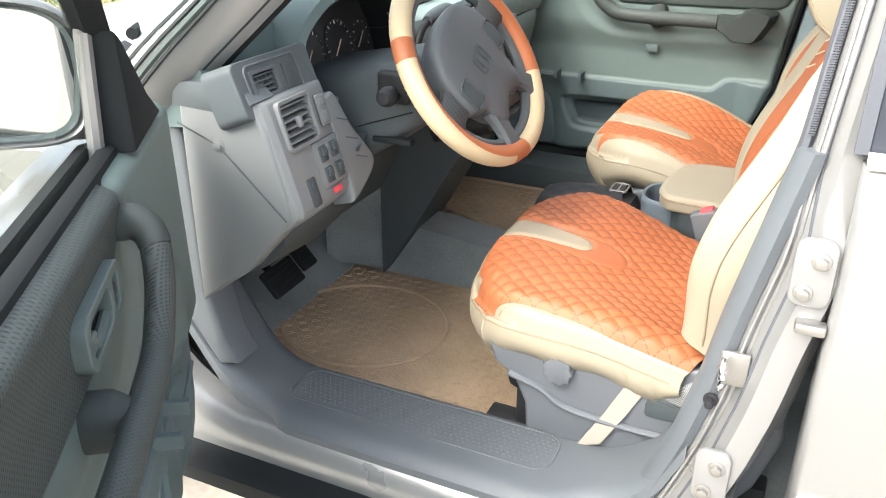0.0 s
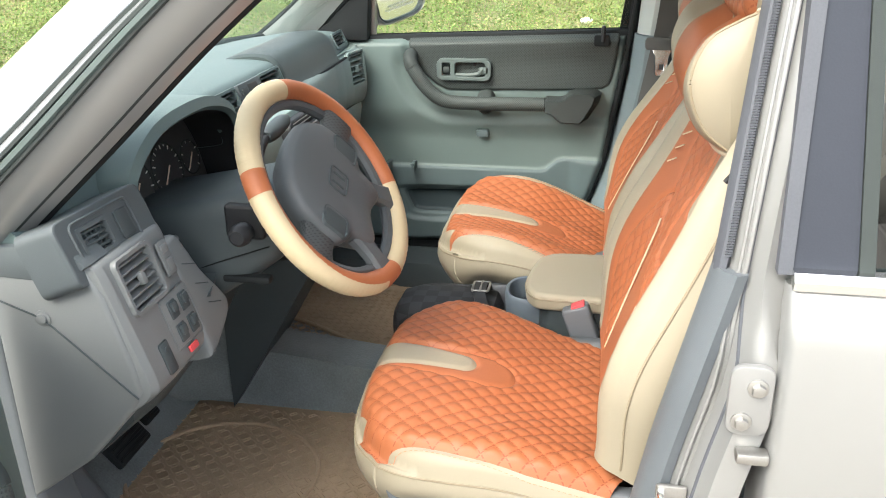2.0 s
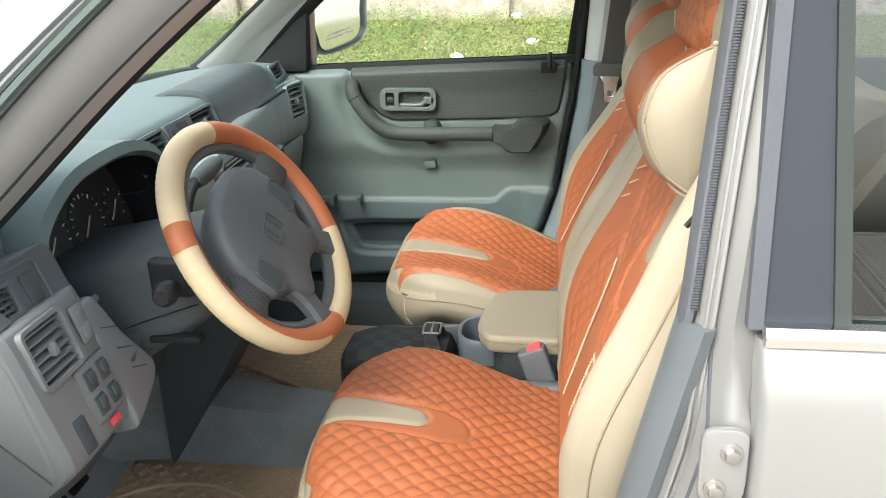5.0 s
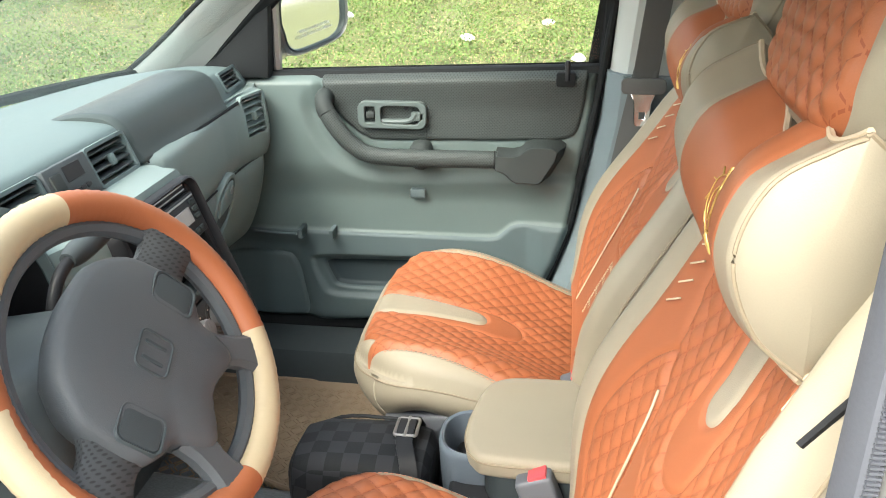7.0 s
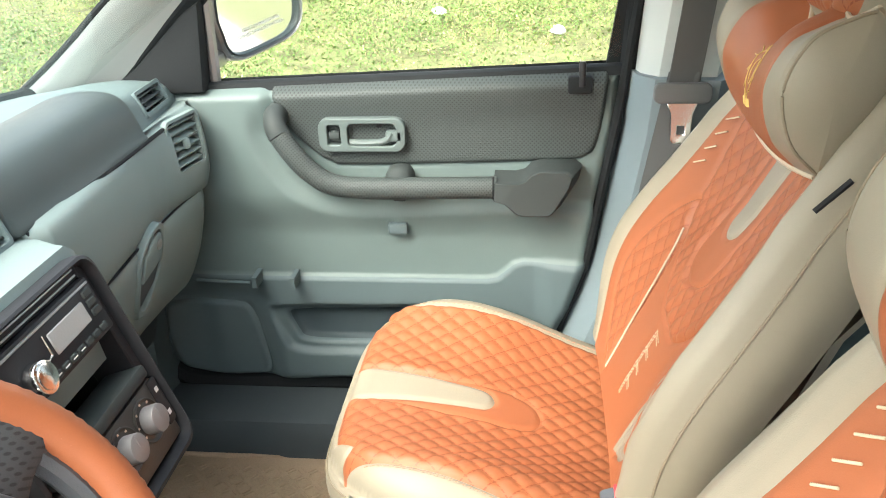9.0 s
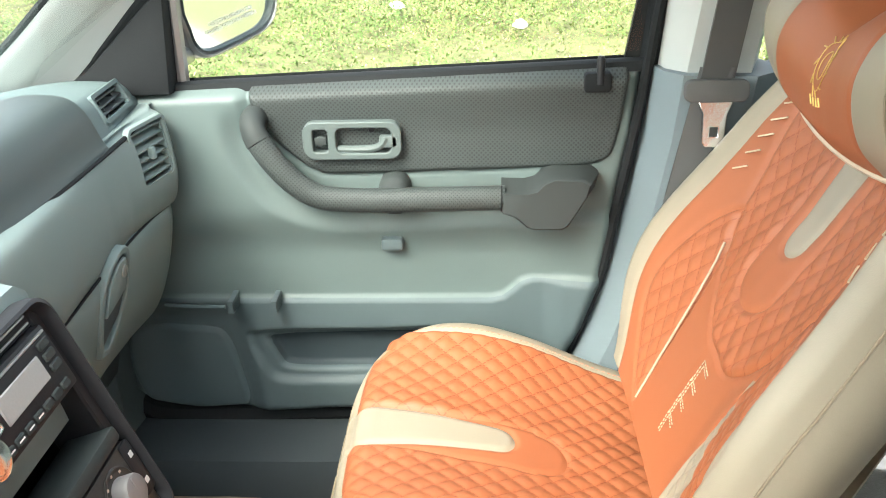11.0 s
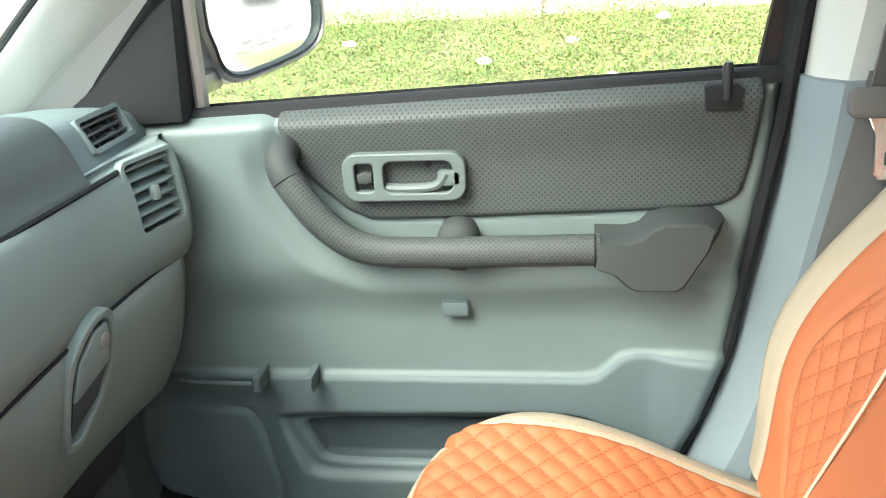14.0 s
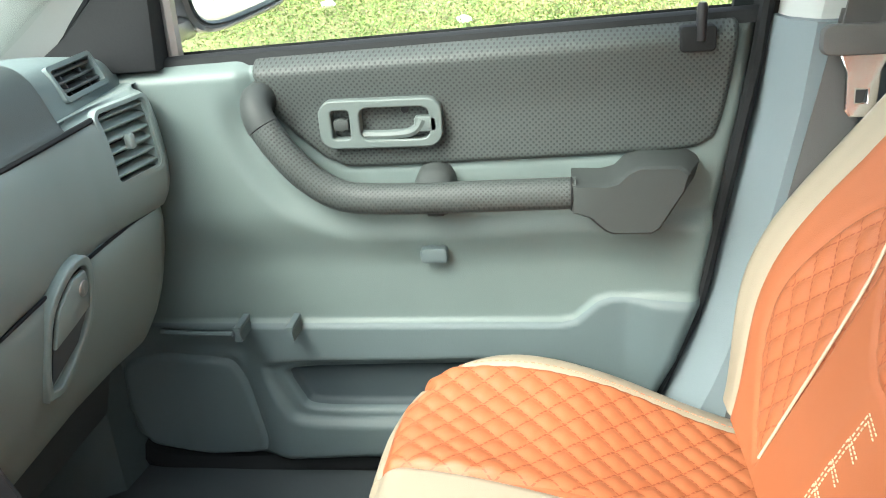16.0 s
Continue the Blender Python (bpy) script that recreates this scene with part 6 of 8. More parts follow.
part("belt_moulding", loft([[(x, y, z) for y, z in ((-0.780, 1.092), (-0.795, 1.094), (-0.797, 1.104), (-0.790, 1.112), (-0.775, 1.112))] for x in (0.043, 0.046, 0.95)]), M_CHROME, rear, "bright window moulding")
part("side_moulding", loft([[(x, y, z) for y, z in ((-0.806, 0.60), (-0.824, 0.603), (-0.828, 0.615), (-0.826, 0.655), (-0.818, 0.664), (-0.806, 0.664))] for x in (0.050, 0.056, 0.95)]), M_SILVER, rear, "silver side moulding")


def rear_post(a0, b0, a1, b1, mt, nm, lab, yo=0.0):
    """An upright of the window frame between two slanting edges."""
    secs = [[(x, -(0.778 + yo - ylean(z)) + dy, z) for x, dy in ((a0 + (a1 - a0) * f, 0.0), (b0 + (b1 - b0) * f, 0.0), (b0 + (b1 - b0) * f, 0.03), (a0 + (a1 - a0) * f, 0.03))] for z, f in ((1.105, 0.0), (1.33, 0.5), (1.56, 1.0))]
    return part(nm, loft(secs), mt, rear, lab)


rear_post(0.044, 0.107, 0.052, 0.074, M_BLUEBLACK, "window_post", "dark blue-grey window post")
rear_post(0.029, 0.0435, 0.036, 0.0515, M_SEALGREY, "post_seal", "dark grey door seal", 0.003)
rear_post(0.1075, 0.1225, 0.0745, 0.0875, M_GRIP, "glass_run", "dark glass run", 0.004)
secs = [[(x, -(0.770 - ylean(z)), z) for x in (x0, 0.93)] for z, x0 in ((1.10, 0.12), (1.35, 0.10), (1.56, 0.085))]
rg = part("rear_pane", loft(secs, closed=False), M_TINTED, rear, "dark tinted pane")
part("inner_card", box(0.06, 0.93, -0.73, -0.70, 0.50, 1.09, 0.01), M_TRIM_LOW, rear, "grey inner door card")
rear.location += Vector((0.004, 0.034, -0.010))
# the passenger side's rear door, seen past the seat
rear2 = tagged(empty("rear_door", (0.10, 0.78, 0.45)), "closed rear door seen past the passenger seat", "car door")
part("door_skin", loft([[(x, -p[1], p[2]) for p in hull[3]] for x in (0.06, 0.10, 0.95)]), M_SILVER, rear2)
part("inner_card", box(0.08, 0.93, 0.68, 0.73, 0.50, 1.13, 0.012), M_TRIM_LOW, rear2, "grey inner door card")
secs = [[(x, 0.770 - ylean(z), z) for x in (0.10, 0.93)] for z in (1.10, 1.35, 1.56)]
rp2 = part("rear_pane", loft(secs, closed=False), M_TINTED, rear2, "dark tinted pane")


# ---- rear bench ----
bench = tagged(empty("rear_bench", (0.75, 0, 0.43)), "dark grey cloth rear bench behind the front seats", "car seat")
part("cushion", box(0.52, 1.02, -0.62, 0.62, 0.44, 0.72, 0.06, 4), M_FABRIC, bench)
part("backrest", loft([[(x + dx, y, z) for dx, z in ((0, 0.70), (0.12, 1.20), (0.22, 1.20), (0.14, 0.68))] for x, y in ((0.93, -0.62), (0.93, 0.62))]), M_FABRIC, bench)


# ---- dashboard ----
dash = tagged(empty("dashboard", (-0.95, 0, 0.9)), "grey two-tone dashboard with vents and gauges", "dashboard")


def face(at, out, up=(0, 0, 1)):
    """A frame at a point: z along out, y near up."""
    z = Vector(out).normalized()
    x = Vector(up).cross(z).normalized()
    y = z.cross(x)
    return Matrix.Translation(at) @ Matrix((x, y, z)).transposed().to_4x4()


def pad_section(y):
    e = max(0.0, (abs(y + 0.02) - 0.50) / 0.22)
    dz = -0.052 * e ** 2 if y < 0 else -0.030 * e ** 2
    dx = -0.010 * e
    fx = -0.99 - 0.175 * (1 - (y / 0.72) ** 2)
    pts = [(fx - 0.005, 1.060), (fx, 1.122), (fx * 0.55 - 0.93 * 0.45, 1.138), (-0.93, 1.148), (-0.86, 1.146), (-0.838, 1.136), (-0.826, 1.108), (-0.812, 1.068), (-0.83, 1.055), (-0.95, 1.04)]
    return [(x + dx, y, z + dz) for x, z in pts]


ULF = face((-0.795, -0.680, 1.070), (0.90, -0.10, 0.42))
CV = face((-0.822, -0.060, 1.108), (0.93, 0.0, 0.37))
RV = face((-0.838, 0.565, 1.122), (0.90, 0.05, 0.43))
upper = [[tuple(p) for p in spline(pad_section(y), 40)] for y in np.linspace(-0.742, 0.655, 30)]
skin("dash_top", upper, [(CV @ Matrix.Translation((0.112, 0, 0)), 0.108, 0.056, 0.006), (CV @ Matrix.Translation((-0.112, 0, 0)), 0.108, 0.056, 0.006), (RV, 0.095, 0.036, 0.006), (face((-0.845, -0.400, 1.085), (0.93, 0, 0.37)), 0.350, 0.125, 0.03)], M_DASHTOP, dash, "dark padded dash top", 230, 170)

# gauge hood and cluster
hood_o = spline([(-0.596, 0.985), (-0.600, 1.020), (-0.598, 1.065), (-0.575, 1.120), (-0.50, 1.162), (-0.40, 1.172), (-0.31, 1.165), (-0.235, 1.135), (-0.205, 1.08), (-0.200, 1.020), (-0.204, 0.985)], 36)
hood_i = spline([(-0.576, 0.985), (-0.580, 1.020), (-0.578, 1.060), (-0.558, 1.105), (-0.49, 1.142), (-0.40, 1.150), (-0.32, 1.144), (-0.25, 1.118), (-0.224, 1.07), (-0.220, 1.020), (-0.224, 0.985)], 36)
secs = []
for x, k, o in ((-1.02, 0.0, 0), (-0.90, 1.0, 0), (-0.80, 1.0, 0), (-0.782, 1.0, 0), (-0.775, 0.97, 1), (-0.782, 1.0, 2), (-0.784, 1.0, 2), (-0.88, 1.0, 2)):
    line = hood_o if o == 0 else (hood_i if o == 2 else (hood_o + hood_i) / 2)
    secs.append([(x + 0.02 * max(0, (1.10 - z)) / 0.08 * (x > -0.85), y, 1.0 + (z - 1.0) * (k if k > 0 else 0.82)) for y, z in line])
part("gauge_hood", loft(secs[:-1], closed=False), M_DASHTOP, dash, "dark gauge hood")
part("hood_lining", loft(secs[-2:], closed=False), M_BLACK, dash, "black hood lining")
part("hood_lip", sweep([(-0.772, y, 0.990) for y in np.linspace(-0.59, -0.21, 8)], 0.006, 8), M_FASCIA, dash, "grey lower edge of the gauge opening")
CL = Matrix.Translation((-0.862, -0.390, 1.050)) @ Matrix.Rotation(radians(-14), 4, "Y")
cl = part("instrument_panel", prism([(y, z) for y, z in rounded(-0.185, 0.185, -0.075, 0.075, 0.03)], -0.01, 0.0, bevel=0.003, axes="yzx", m=CL), M_DIAL, dash, "black instrument cluster greyed for lens haze")
for cy, r, n in ((-0.048, 0.046, 9), (0.050, 0.046, 9), (-0.130, 0.030, 5), (0.132, 0.030, 5)):
    ring = [CL @ Vector((0.0012, cy + r * math.cos(a), -0.006 + r * math.sin(a))) for a in np.linspace(0, 2 * math.pi, 33)]
    dl = part("dial", sweep(ring, 0.0012, 6, up=CL.to_3x3() @ Vector((1, 0, 0)), cap=False), M_GRIP, cl, "round dial")
    marks = []
    for k in range(n * 2 - 1):
        a = radians(225 - 270 * k / (n * 2 - 2))
        big = k % 2 == 0
        c0, s0 = math.cos(a), math.sin(a)
        marks.append(sweep([CL @ Vector((0.002, cy + r * (0.80 if big else 0.87) * -c0 * -1, -0.006 + r * (0.80 if big else 0.87) * s0)), CL @ Vector((0.002, cy + r * 0.94 * c0, -0.006 + r * 0.94 * s0))], 0.0011 if big else 0.0006, 4))
    part("dial_marks", merge(*marks), M_WHITE, dl)
    part("needle", sweep([CL @ Vector((0.004, cy + 0.006, 0.0)), CL @ Vector((0.004, cy - r * 0.62, -0.006 - r * 0.55))], 0.0013, 6), M_NEEDLE, dl, "orange needle")

# upper left vent
def vent(parent, m, w, h, slats, mat, deep=0.045, vertical=0, knob=True, blade=None):
    """A vent in its own plane (x right, y up, z out of the face)."""
    out, inn = rounded(-w / 2, w / 2, -h / 2, h / 2, min(w, h) * 0.12), rounded(-w / 2 + 0.006, w / 2 - 0.006, -h / 2 + 0.006, h / 2 - 0.006, min(w, h) * 0.08)
    secs = [[m @ Vector((x, y, z)) for x, y in line] for line, z in ((out, -0.006), (out, 0.0010), ([(x * 0.985, y * 0.985) for x, y in out], 0.0030), ([(x * 1.02, y * 1.02) for x, y in inn], 0.0030), (inn, 0.0010), (inn, -deep))]
    v = part("vent", loft(secs, caps=False), mat, parent, "vent with slats")
    part("vent_duct", prism(inn, -deep - 0.002, -deep, bevel=0, axes="xyz", m=m), M_BLACK, v)
    for k in range(slats):
        y = -h / 2 + 0.006 + (h - 0.012) * (k + 0.5) / slats
        part("slat", box(-w / 2 + 0.006, w / 2 - 0.006, -0.0015, 0.0015, -0.015, 0.0, 0.0008, 1, m @ Matrix.Translation((0, y, -0.0015)) @ Matrix.Rotation(radians(24), 4, "X")), blade or M_VENT, v)
    for k in range(vertical):
        x = -w / 2 + 0.006 + (w - 0.012) * (k + 0.5) / vertical
        part("slat", box(x - 0.001, x + 0.001, -h / 2 + 0.006, h / 2 - 0.006, -0.014, -0.004, 0.0005, 1, m), M_COLUMN, v)
    if knob:
        part("vent_knob", box(-0.005, 0.005, -0.009, 0.009, -0.004, 0.006, 0.003, 2, m), mat, v)
    return v


ULP = face((-0.764, -0.680, 1.070), (0.93, -0.06, 0.36))
uls = [[ULP @ Vector((x * k, y * k, z)) for x, y in rounded(-0.084, 0.096, -0.046, 0.040, 0.012, 6)] for z, k in ((-0.060, 1.02), (-0.030, 1.01), (-0.006, 1.0), (-0.001, 0.985), (0.0, 0.96), (0.0005, 0.7), (0.0005, 0.45), (0.0005, 0.2), (0.0005, 0.02))]
skin("side_vent_panel", uls, [(ULP @ Matrix.Translation((-0.022, 0, 0)), 0.056, 0.038, 0.004)], M_ENDCAP, dash, "dark upper vent panel", 160, 160, caps=False)
ULF = ULP
vent(dash, ULF @ Matrix.Translation((-0.022, 0, 0.0005)), 0.062, 0.044, 4, M_ENDCAP, vertical=5, knob=False)
part("vent_bezel", sweep([ULF @ Vector((x, y, 0.0012)) for x, y in rounded(-0.060, 0.058, -0.030, 0.030, 0.010) + rounded(-0.060, 0.058, -0.030, 0.030, 0.010)[:1]], 0.0024, 6, up=(1, 0, 0), cap=False), M_ENDCAP, dash, "raised bezel round the side vent")
part("blank_switch", box(0.022, 0.048, -0.019, 0.019, 0, 0.004, 0.002, 2, ULF), M_COLUMN, dash)
part("demister_slot", prism(rounded(-0.007, 0.007, -0.002, 0.002, 0.0018), 0.052, 0.06, bevel=0, axes="xyz", m=Matrix.Translation((-0.90, -0.66, 1.05))), M_BLACK, dash)

# driver side fascia: rounded block with side panel
fas = []
for y, g in ((-0.748, -0.016), (-0.745, -0.004), (-0.735, 0.002), (-0.70, 0.004), (-0.64, 0.003), (-0.595, 0.0), (-0.582, -0.006), (-0.576, -0.016)):
    pts = [(-0.80, 1.055), (-0.756 + g, 1.050), (-0.742 + g, 1.040), (-0.722 + g, 0.98), (-0.706 + g, 0.93), (-0.694 + g, 0.888), (-0.700 + g, 0.868), (-0.735, 0.845), (-0.80, 0.84)]
    fas.append([(x, y, z) for x, z in pts])
FF = face((-0.7125, -0.66, 0.965), (0.955, 0.0, 0.29))
fas = [[tuple(p) for p in spline(r + r[:1], 60)[:-1]] for r in fas]
skin("driver_fascia", fas, [(FF @ Matrix.Translation((-0.022, 0.046, 0)), 0.080, 0.072, 0.006)], M_FASCIA, dash, "grey driver side switch panel", 110, 150)
vent(dash, FF @ Matrix.Translation((-0.022, 0.046, 0.001)), 0.086, 0.078, 6, M_FASCIA, blade=M_FASCIA)
part("mirror_switch", merge(box(0.032, 0.058, 0.022, 0.072, -0.002, 0.003, 0.003, 2, FF), box(0.037, 0.053, 0.028, 0.046, 0.0, 0.0055, 0.002, 2, FF), box(0.037, 0.053, 0.054, 0.066, 0.0, 0.005, 0.002, 2, FF)), M_FASCIA, dash, "grey mirror switch")
sw = part("switch_panel", box(-0.012, 0.060, -0.070, 0.006, -0.003, 0.0015, 0.004, 2, FF), M_FASCIA, dash, "grey switch plate")
for sx in (0.010, 0.040):
    for sy in (-0.050, -0.016):
        part("window_switch", merge(box(sx - 0.010, sx + 0.010, sy - 0.013, sy + 0.013, 0.0, 0.004, 0.002, 2, FF), box(sx - 0.007, sx + 0.007, sy - 0.004, sy + 0.011, 0.003, 0.0085, 0.003, 2, FF)), M_COLUMN, sw, "dark window switch")
part("lock_button", box(0.008, 0.030, -0.082, -0.073, 0.0, 0.004, 0.001, 2, FF), M_RED, dash, "red marked button")
part("small_switch", merge(box(-0.050, -0.028, -0.085, -0.040, -0.002, 0.0025, 0.003, 2, FF), disc(FF @ Vector((-0.039, -0.052, 0.002)), FF.to_3x3() @ Vector((0, 0, 1)), 0.004, 0.002, 12, 0.0005)), M_COLUMN, dash)
# side end panel of the dash with its screw
side = [(-0.895, 1.060), (-0.80, 1.072), (-0.758, 1.047), (-0.738, 1.01), (-0.712, 0.915), (-0.706, 0.880), (-0.720, 0.855), (-0.80, 0.765), (-0.90, 0.690)]
part("end_panel", prism(side, -0.7515, -0.70, bevel=0.008, segs=3), M_FASCIA, dash, "grey dash end panel")
part("panel_screw", merge(disc((-0.826, -0.751, 0.978), (0, -1, 0), 0.011, 0.002, 20, 0.0005), disc((-0.826, -0.7515, 0.978), (0, -1, 0), 0.007, 0.004, 16, 0.001)), M_FASCIA, dash, "round screw cover")
part("upper_end_cap", prism([(-0.905, 1.032), (-0.80, 1.028), (-0.765, 1.040), (-0.752, 1.052), (-0.78, 1.078), (-0.90, 1.070)], -0.7535, -0.70, bevel=0.004), M_ENDCAP, dash, "dark upper end cap")
part("panel_seam", sweep([(-0.90, -0.7525, 1.005), (-0.826, -0.7525, 0.978), (-0.712, -0.7525, 0.872)], 0.0013, 6), M_COLUMN, dash)
# knee panel under the column
kn = [[(x, y, z) for x, z in pts] for y, pts in ((-0.70, [(-0.745, 0.86), (-0.76, 0.80), (-0.82, 0.74), (-0.95, 0.70), (-0.96, 0.90)]), (-0.55, [(-0.70, 0.93), (-0.72, 0.84), (-0.80, 0.74), (-0.93, 0.70), (-0.94, 0.92)]), (-0.40, [(-0.74, 0.95), (-0.77, 0.84), (-0.84, 0.72), (-0.97, 0.68), (-0.95, 0.94)]), (-0.20, [(-0.76, 0.96), (-0.79, 0.84), (-0.86, 0.70), (-0.98, 0.66), (-0.96, 0.94)]))]
part("knee_panel", loft(kn), M_COLUMN, dash, "dark knee panel")
part("fascia_lip", prism([tuple(p) for p in spline([(0.060, 0.062), (0.090, 0.066), (0.104, 0.040), (0.118, 0.000), (0.148, -0.050), (0.152, -0.070), (0.136, -0.088), (0.080, -0.112), (0.058, -0.116)], 34)], -0.05, -0.002, bevel=0.008, segs=3, axes="xyz", m=FF), M_FASCIA, dash)
for k in (-1, 0, 1):
    part("lip_seam", sweep([FF @ Vector((0.088 + 0.012 * k + 0.030 * f, -0.012 - 0.036 * k - 0.012 * f, -0.0015)) for f in (0, 1)], 0.0009, 6), M_COLUMN, dash)

# steering column shroud, stalks
col = []
for x, cz, rz, ry in ((-0.603, 1.016, 0.044, 0.062), (-0.612, 1.014, 0.056, 0.082), (-0.630, 1.008, 0.064, 0.095), (-0.66, 0.994, 0.072, 0.103), (-0.72, 0.968, 0.084, 0.107), (-0.80, 0.942, 0.094, 0.110), (-0.87, 0.925, 0.098, 0.110)):
    col.append([(x, -0.392 + ry * math.copysign(abs(math.cos(a)) ** 0.36, math.cos(a)), cz + rz * math.copysign(abs(math.sin(a)) ** 0.42, math.sin(a))) for a in (2 * math.pi * k / 40 for k in range(40))])
column = tagged(empty("steering_column", (-0.70, -0.386, 0.95)), "dark plastic steering column shroud with stalks", "steering column")
part("shroud", loft(col), M_COLUMN, column, "dark grey column shroud")
part("light_stalk", merge(sweep(spline([(-0.660, -0.480, 1.006), (-0.650, -0.52, 1.015), (-0.645, -0.550, 1.022)], 10), 0.0085, 12), sweep([(-0.645, -0.538, 1.022), (-0.642, -0.552, 1.024), (-0.641, -0.564, 1.025), (-0.641, -0.570, 1.025)], [0.0150, 0.0165, 0.0150, 0.010], 18)), M_BLACK, column, "black lights stalk")
part("stalk_boot", box(-0.690, -0.630, -0.5025, -0.480, 0.995, 1.048, 0.006, 3), M_BLACK, column)
part("release_slot", box(-0.705, -0.630, -0.4995, -0.480, 0.922, 0.934, 0.004, 2), M_RUBBER, column)
part("shroud_seam", sweep([(x, -0.4985, z) for x, z in ((-0.625, 0.985), (-0.70, 0.958), (-0.80, 0.920))], 0.0012, 6), M_RUBBER, column)
gs = part("gear_lever", sweep(spline([(-0.700, -0.340, 0.985), (-0.722, -0.299, 1.005), (-0.722, -0.285, 1.042), (-0.722, -0.266, 1.067), (-0.722, -0.238, 1.079)], 20), 0.0075, 12), M_BLACK, column, "black column gear lever")
part("lever_knob", sweep(spline([(-0.722, -0.243, 1.079), (-0.722, -0.199, 1.083), (-0.722, -0.140, 1.088)], 10), [0.010, 0.013, 0.0145, 0.015, 0.0155, 0.0155, 0.0155, 0.015, 0.013, 0.008], 14), M_COLUMN, gs, "dark dimpled lever knob")

# centre: vents with clock, stack with radio and heater knobs
vent(dash, CV @ Matrix.Translation((0.112, 0, 0.003)), 0.115, 0.063, 4, M_DASHTOP)
vent(dash, CV @ Matrix.Translation((-0.112, 0, 0.003)), 0.115, 0.063, 4, M_DASHTOP)
ck = part("clock", box(-0.052, 0.052, -0.031, 0.031, -0.02, 0.010, 0.004, 2, CV), M_COLUMN, dash, "dark digital clock between the vents")
part("clock_window", box(-0.012, 0.030, 0.002, 0.024, 0.0095, 0.0108, 0.0005, 1, CV), M_BLACK, ck)
part("hazard_switch", box(-0.046, -0.022, -0.018, 0.020, 0.009, 0.014, 0.003, 2, CV), M_GRIP, ck)
for k in range(3):
    part("clock_button", box(-0.008 + 0.014 * k, 0.002 + 0.014 * k, -0.016, -0.009, 0.009, 0.0125, 0.001, 1, CV), M_BLACK, ck)

ledge = [[(x, y, z) for x, z in pts] for y, pts in ((-0.20, [(-0.84, 1.080), (-0.80, 1.075), (-0.775, 1.065), (-0.76, 1.03), (-0.77, 0.95), (-0.85, 0.93)]), (-0.145, [(-0.84, 1.080), (-0.79, 1.078), (-0.750, 1.070), (-0.735, 1.03), (-0.735, 0.95), (-0.85, 0.93)]), (-0.128, [(-0.84, 1.080), (-0.78, 1.082), (-0.748, 1.080), (-0.735, 1.05), (-0.715, 0.95), (-0.85, 0.93)]), (0.105, [(-0.84, 1.080), (-0.78, 1.082), (-0.748, 1.080), (-0.735, 1.05), (-0.715, 0.95), (-0.85, 0.93)]), (0.125, [(-0.84, 1.080), (-0.79, 1.078), (-0.750, 1.065), (-0.742, 1.03), (-0.745, 0.95), (-0.85, 0.93)]))]
part("centre_fascia", loft(ledge), M_FASCIA_R, dash, "green-grey centre fascia")
ST = face((-0.705, -0.012, 0.985), (0.94, 0.0, 0.34))
stack_o = rounded(-0.118, 0.118, -0.165, 0.092, 0.022)
stack = tagged(empty("centre_stack", (-0.72, -0.01, 0.8)), "black centre stack with radio and heater knobs", "car radio")
part("stack_frame", loft([[ST @ Vector((x * k, y * k, z)) for x, y in stack_o] for z, k in ((-0.12, 1.0), (0.006, 1.02), (0.014, 1.0), (0.016, 0.965), (0.008, 0.93), (-0.10, 0.92))]), M_BLACK, stack, "black stack surround")
part("lower_console_panel", loft([[(x0, -0.115, z), (x0, 0.095, z), (-0.90, 0.11, z), (-0.90, -0.13, z)] for z, x0 in ((0.445, -0.90), (0.56, -0.83), (0.70, -0.75), (0.84, -0.665))]), M_COLUMN, stack, "dark lower console")
rd = part("radio", box(-0.095, 0.095, 0.006, 0.070, -0.02, 0.012, 0.003, 2, ST), M_BLACK, stack, "black car radio")
part("display", box(-0.004, 0.066, 0.029, 0.053, 0.011, 0.0135, 0.001, 1, ST), M_SCREEN, rd, "grey radio display")
part("volume_knob", merge(disc(ST @ Vector((-0.050, 0.029, 0.012)), ST.to_3x3() @ Vector((0, 0, 1)), 0.0175, 0.016, 28, 0.003), disc(ST @ Vector((-0.050, 0.029, 0.028)), ST.to_3x3() @ Vector((0, 0, 1)), 0.013, 0.002, 28, 0.0005)), M_CHROME, rd, "silver volume knob")
part("radio_trim", sweep([ST @ Vector((x, 0.0645, 0.0125)) for x in (-0.09, 0.09)], 0.0015, 6), M_METAL, rd)
for k in range(7):
    part("radio_button", box(-0.026 + 0.016 * k, -0.013 + 0.016 * k, 0.011, 0.019, 0.010, 0.0145, 0.0012, 1, ST), M_GRIP, rd)
for k in range(3):
    part("radio_button", box(0.072, 0.088, 0.030 + 0.011 * k, 0.038 + 0.011 * k, 0.010, 0.0145, 0.0012, 1, ST), M_GRIP, rd)
for k in range(4):
    part("radio_marking", box(-0.024 + 0.016 * k, -0.016 + 0.016 * k, 0.0145, 0.0157, 0.0143, 0.0148, 0, 1, ST), M_WHITE, rd)
part("radio_chrome", sweep([ST @ Vector((x, y, 0.0128)) for x, y in ((-0.030, 0.030), (-0.012, 0.034), (-0.012, 0.056))], 0.0016, 6), M_CHROME, rd, "bright trim beside the display")
for x0, x1 in ((-0.1095, -0.0952), (0.0952, 0.1095)):
    part("radio_surround", box(x0, x1, -0.066, 0.088, -0.05, 0.004, 0.002, 1, ST), M_BLACK, stack)
part("radio_surround", box(-0.0950, 0.0950, 0.0705, 0.0880, -0.03, 0.004, 0.002, 1, ST), M_BLACK, stack)
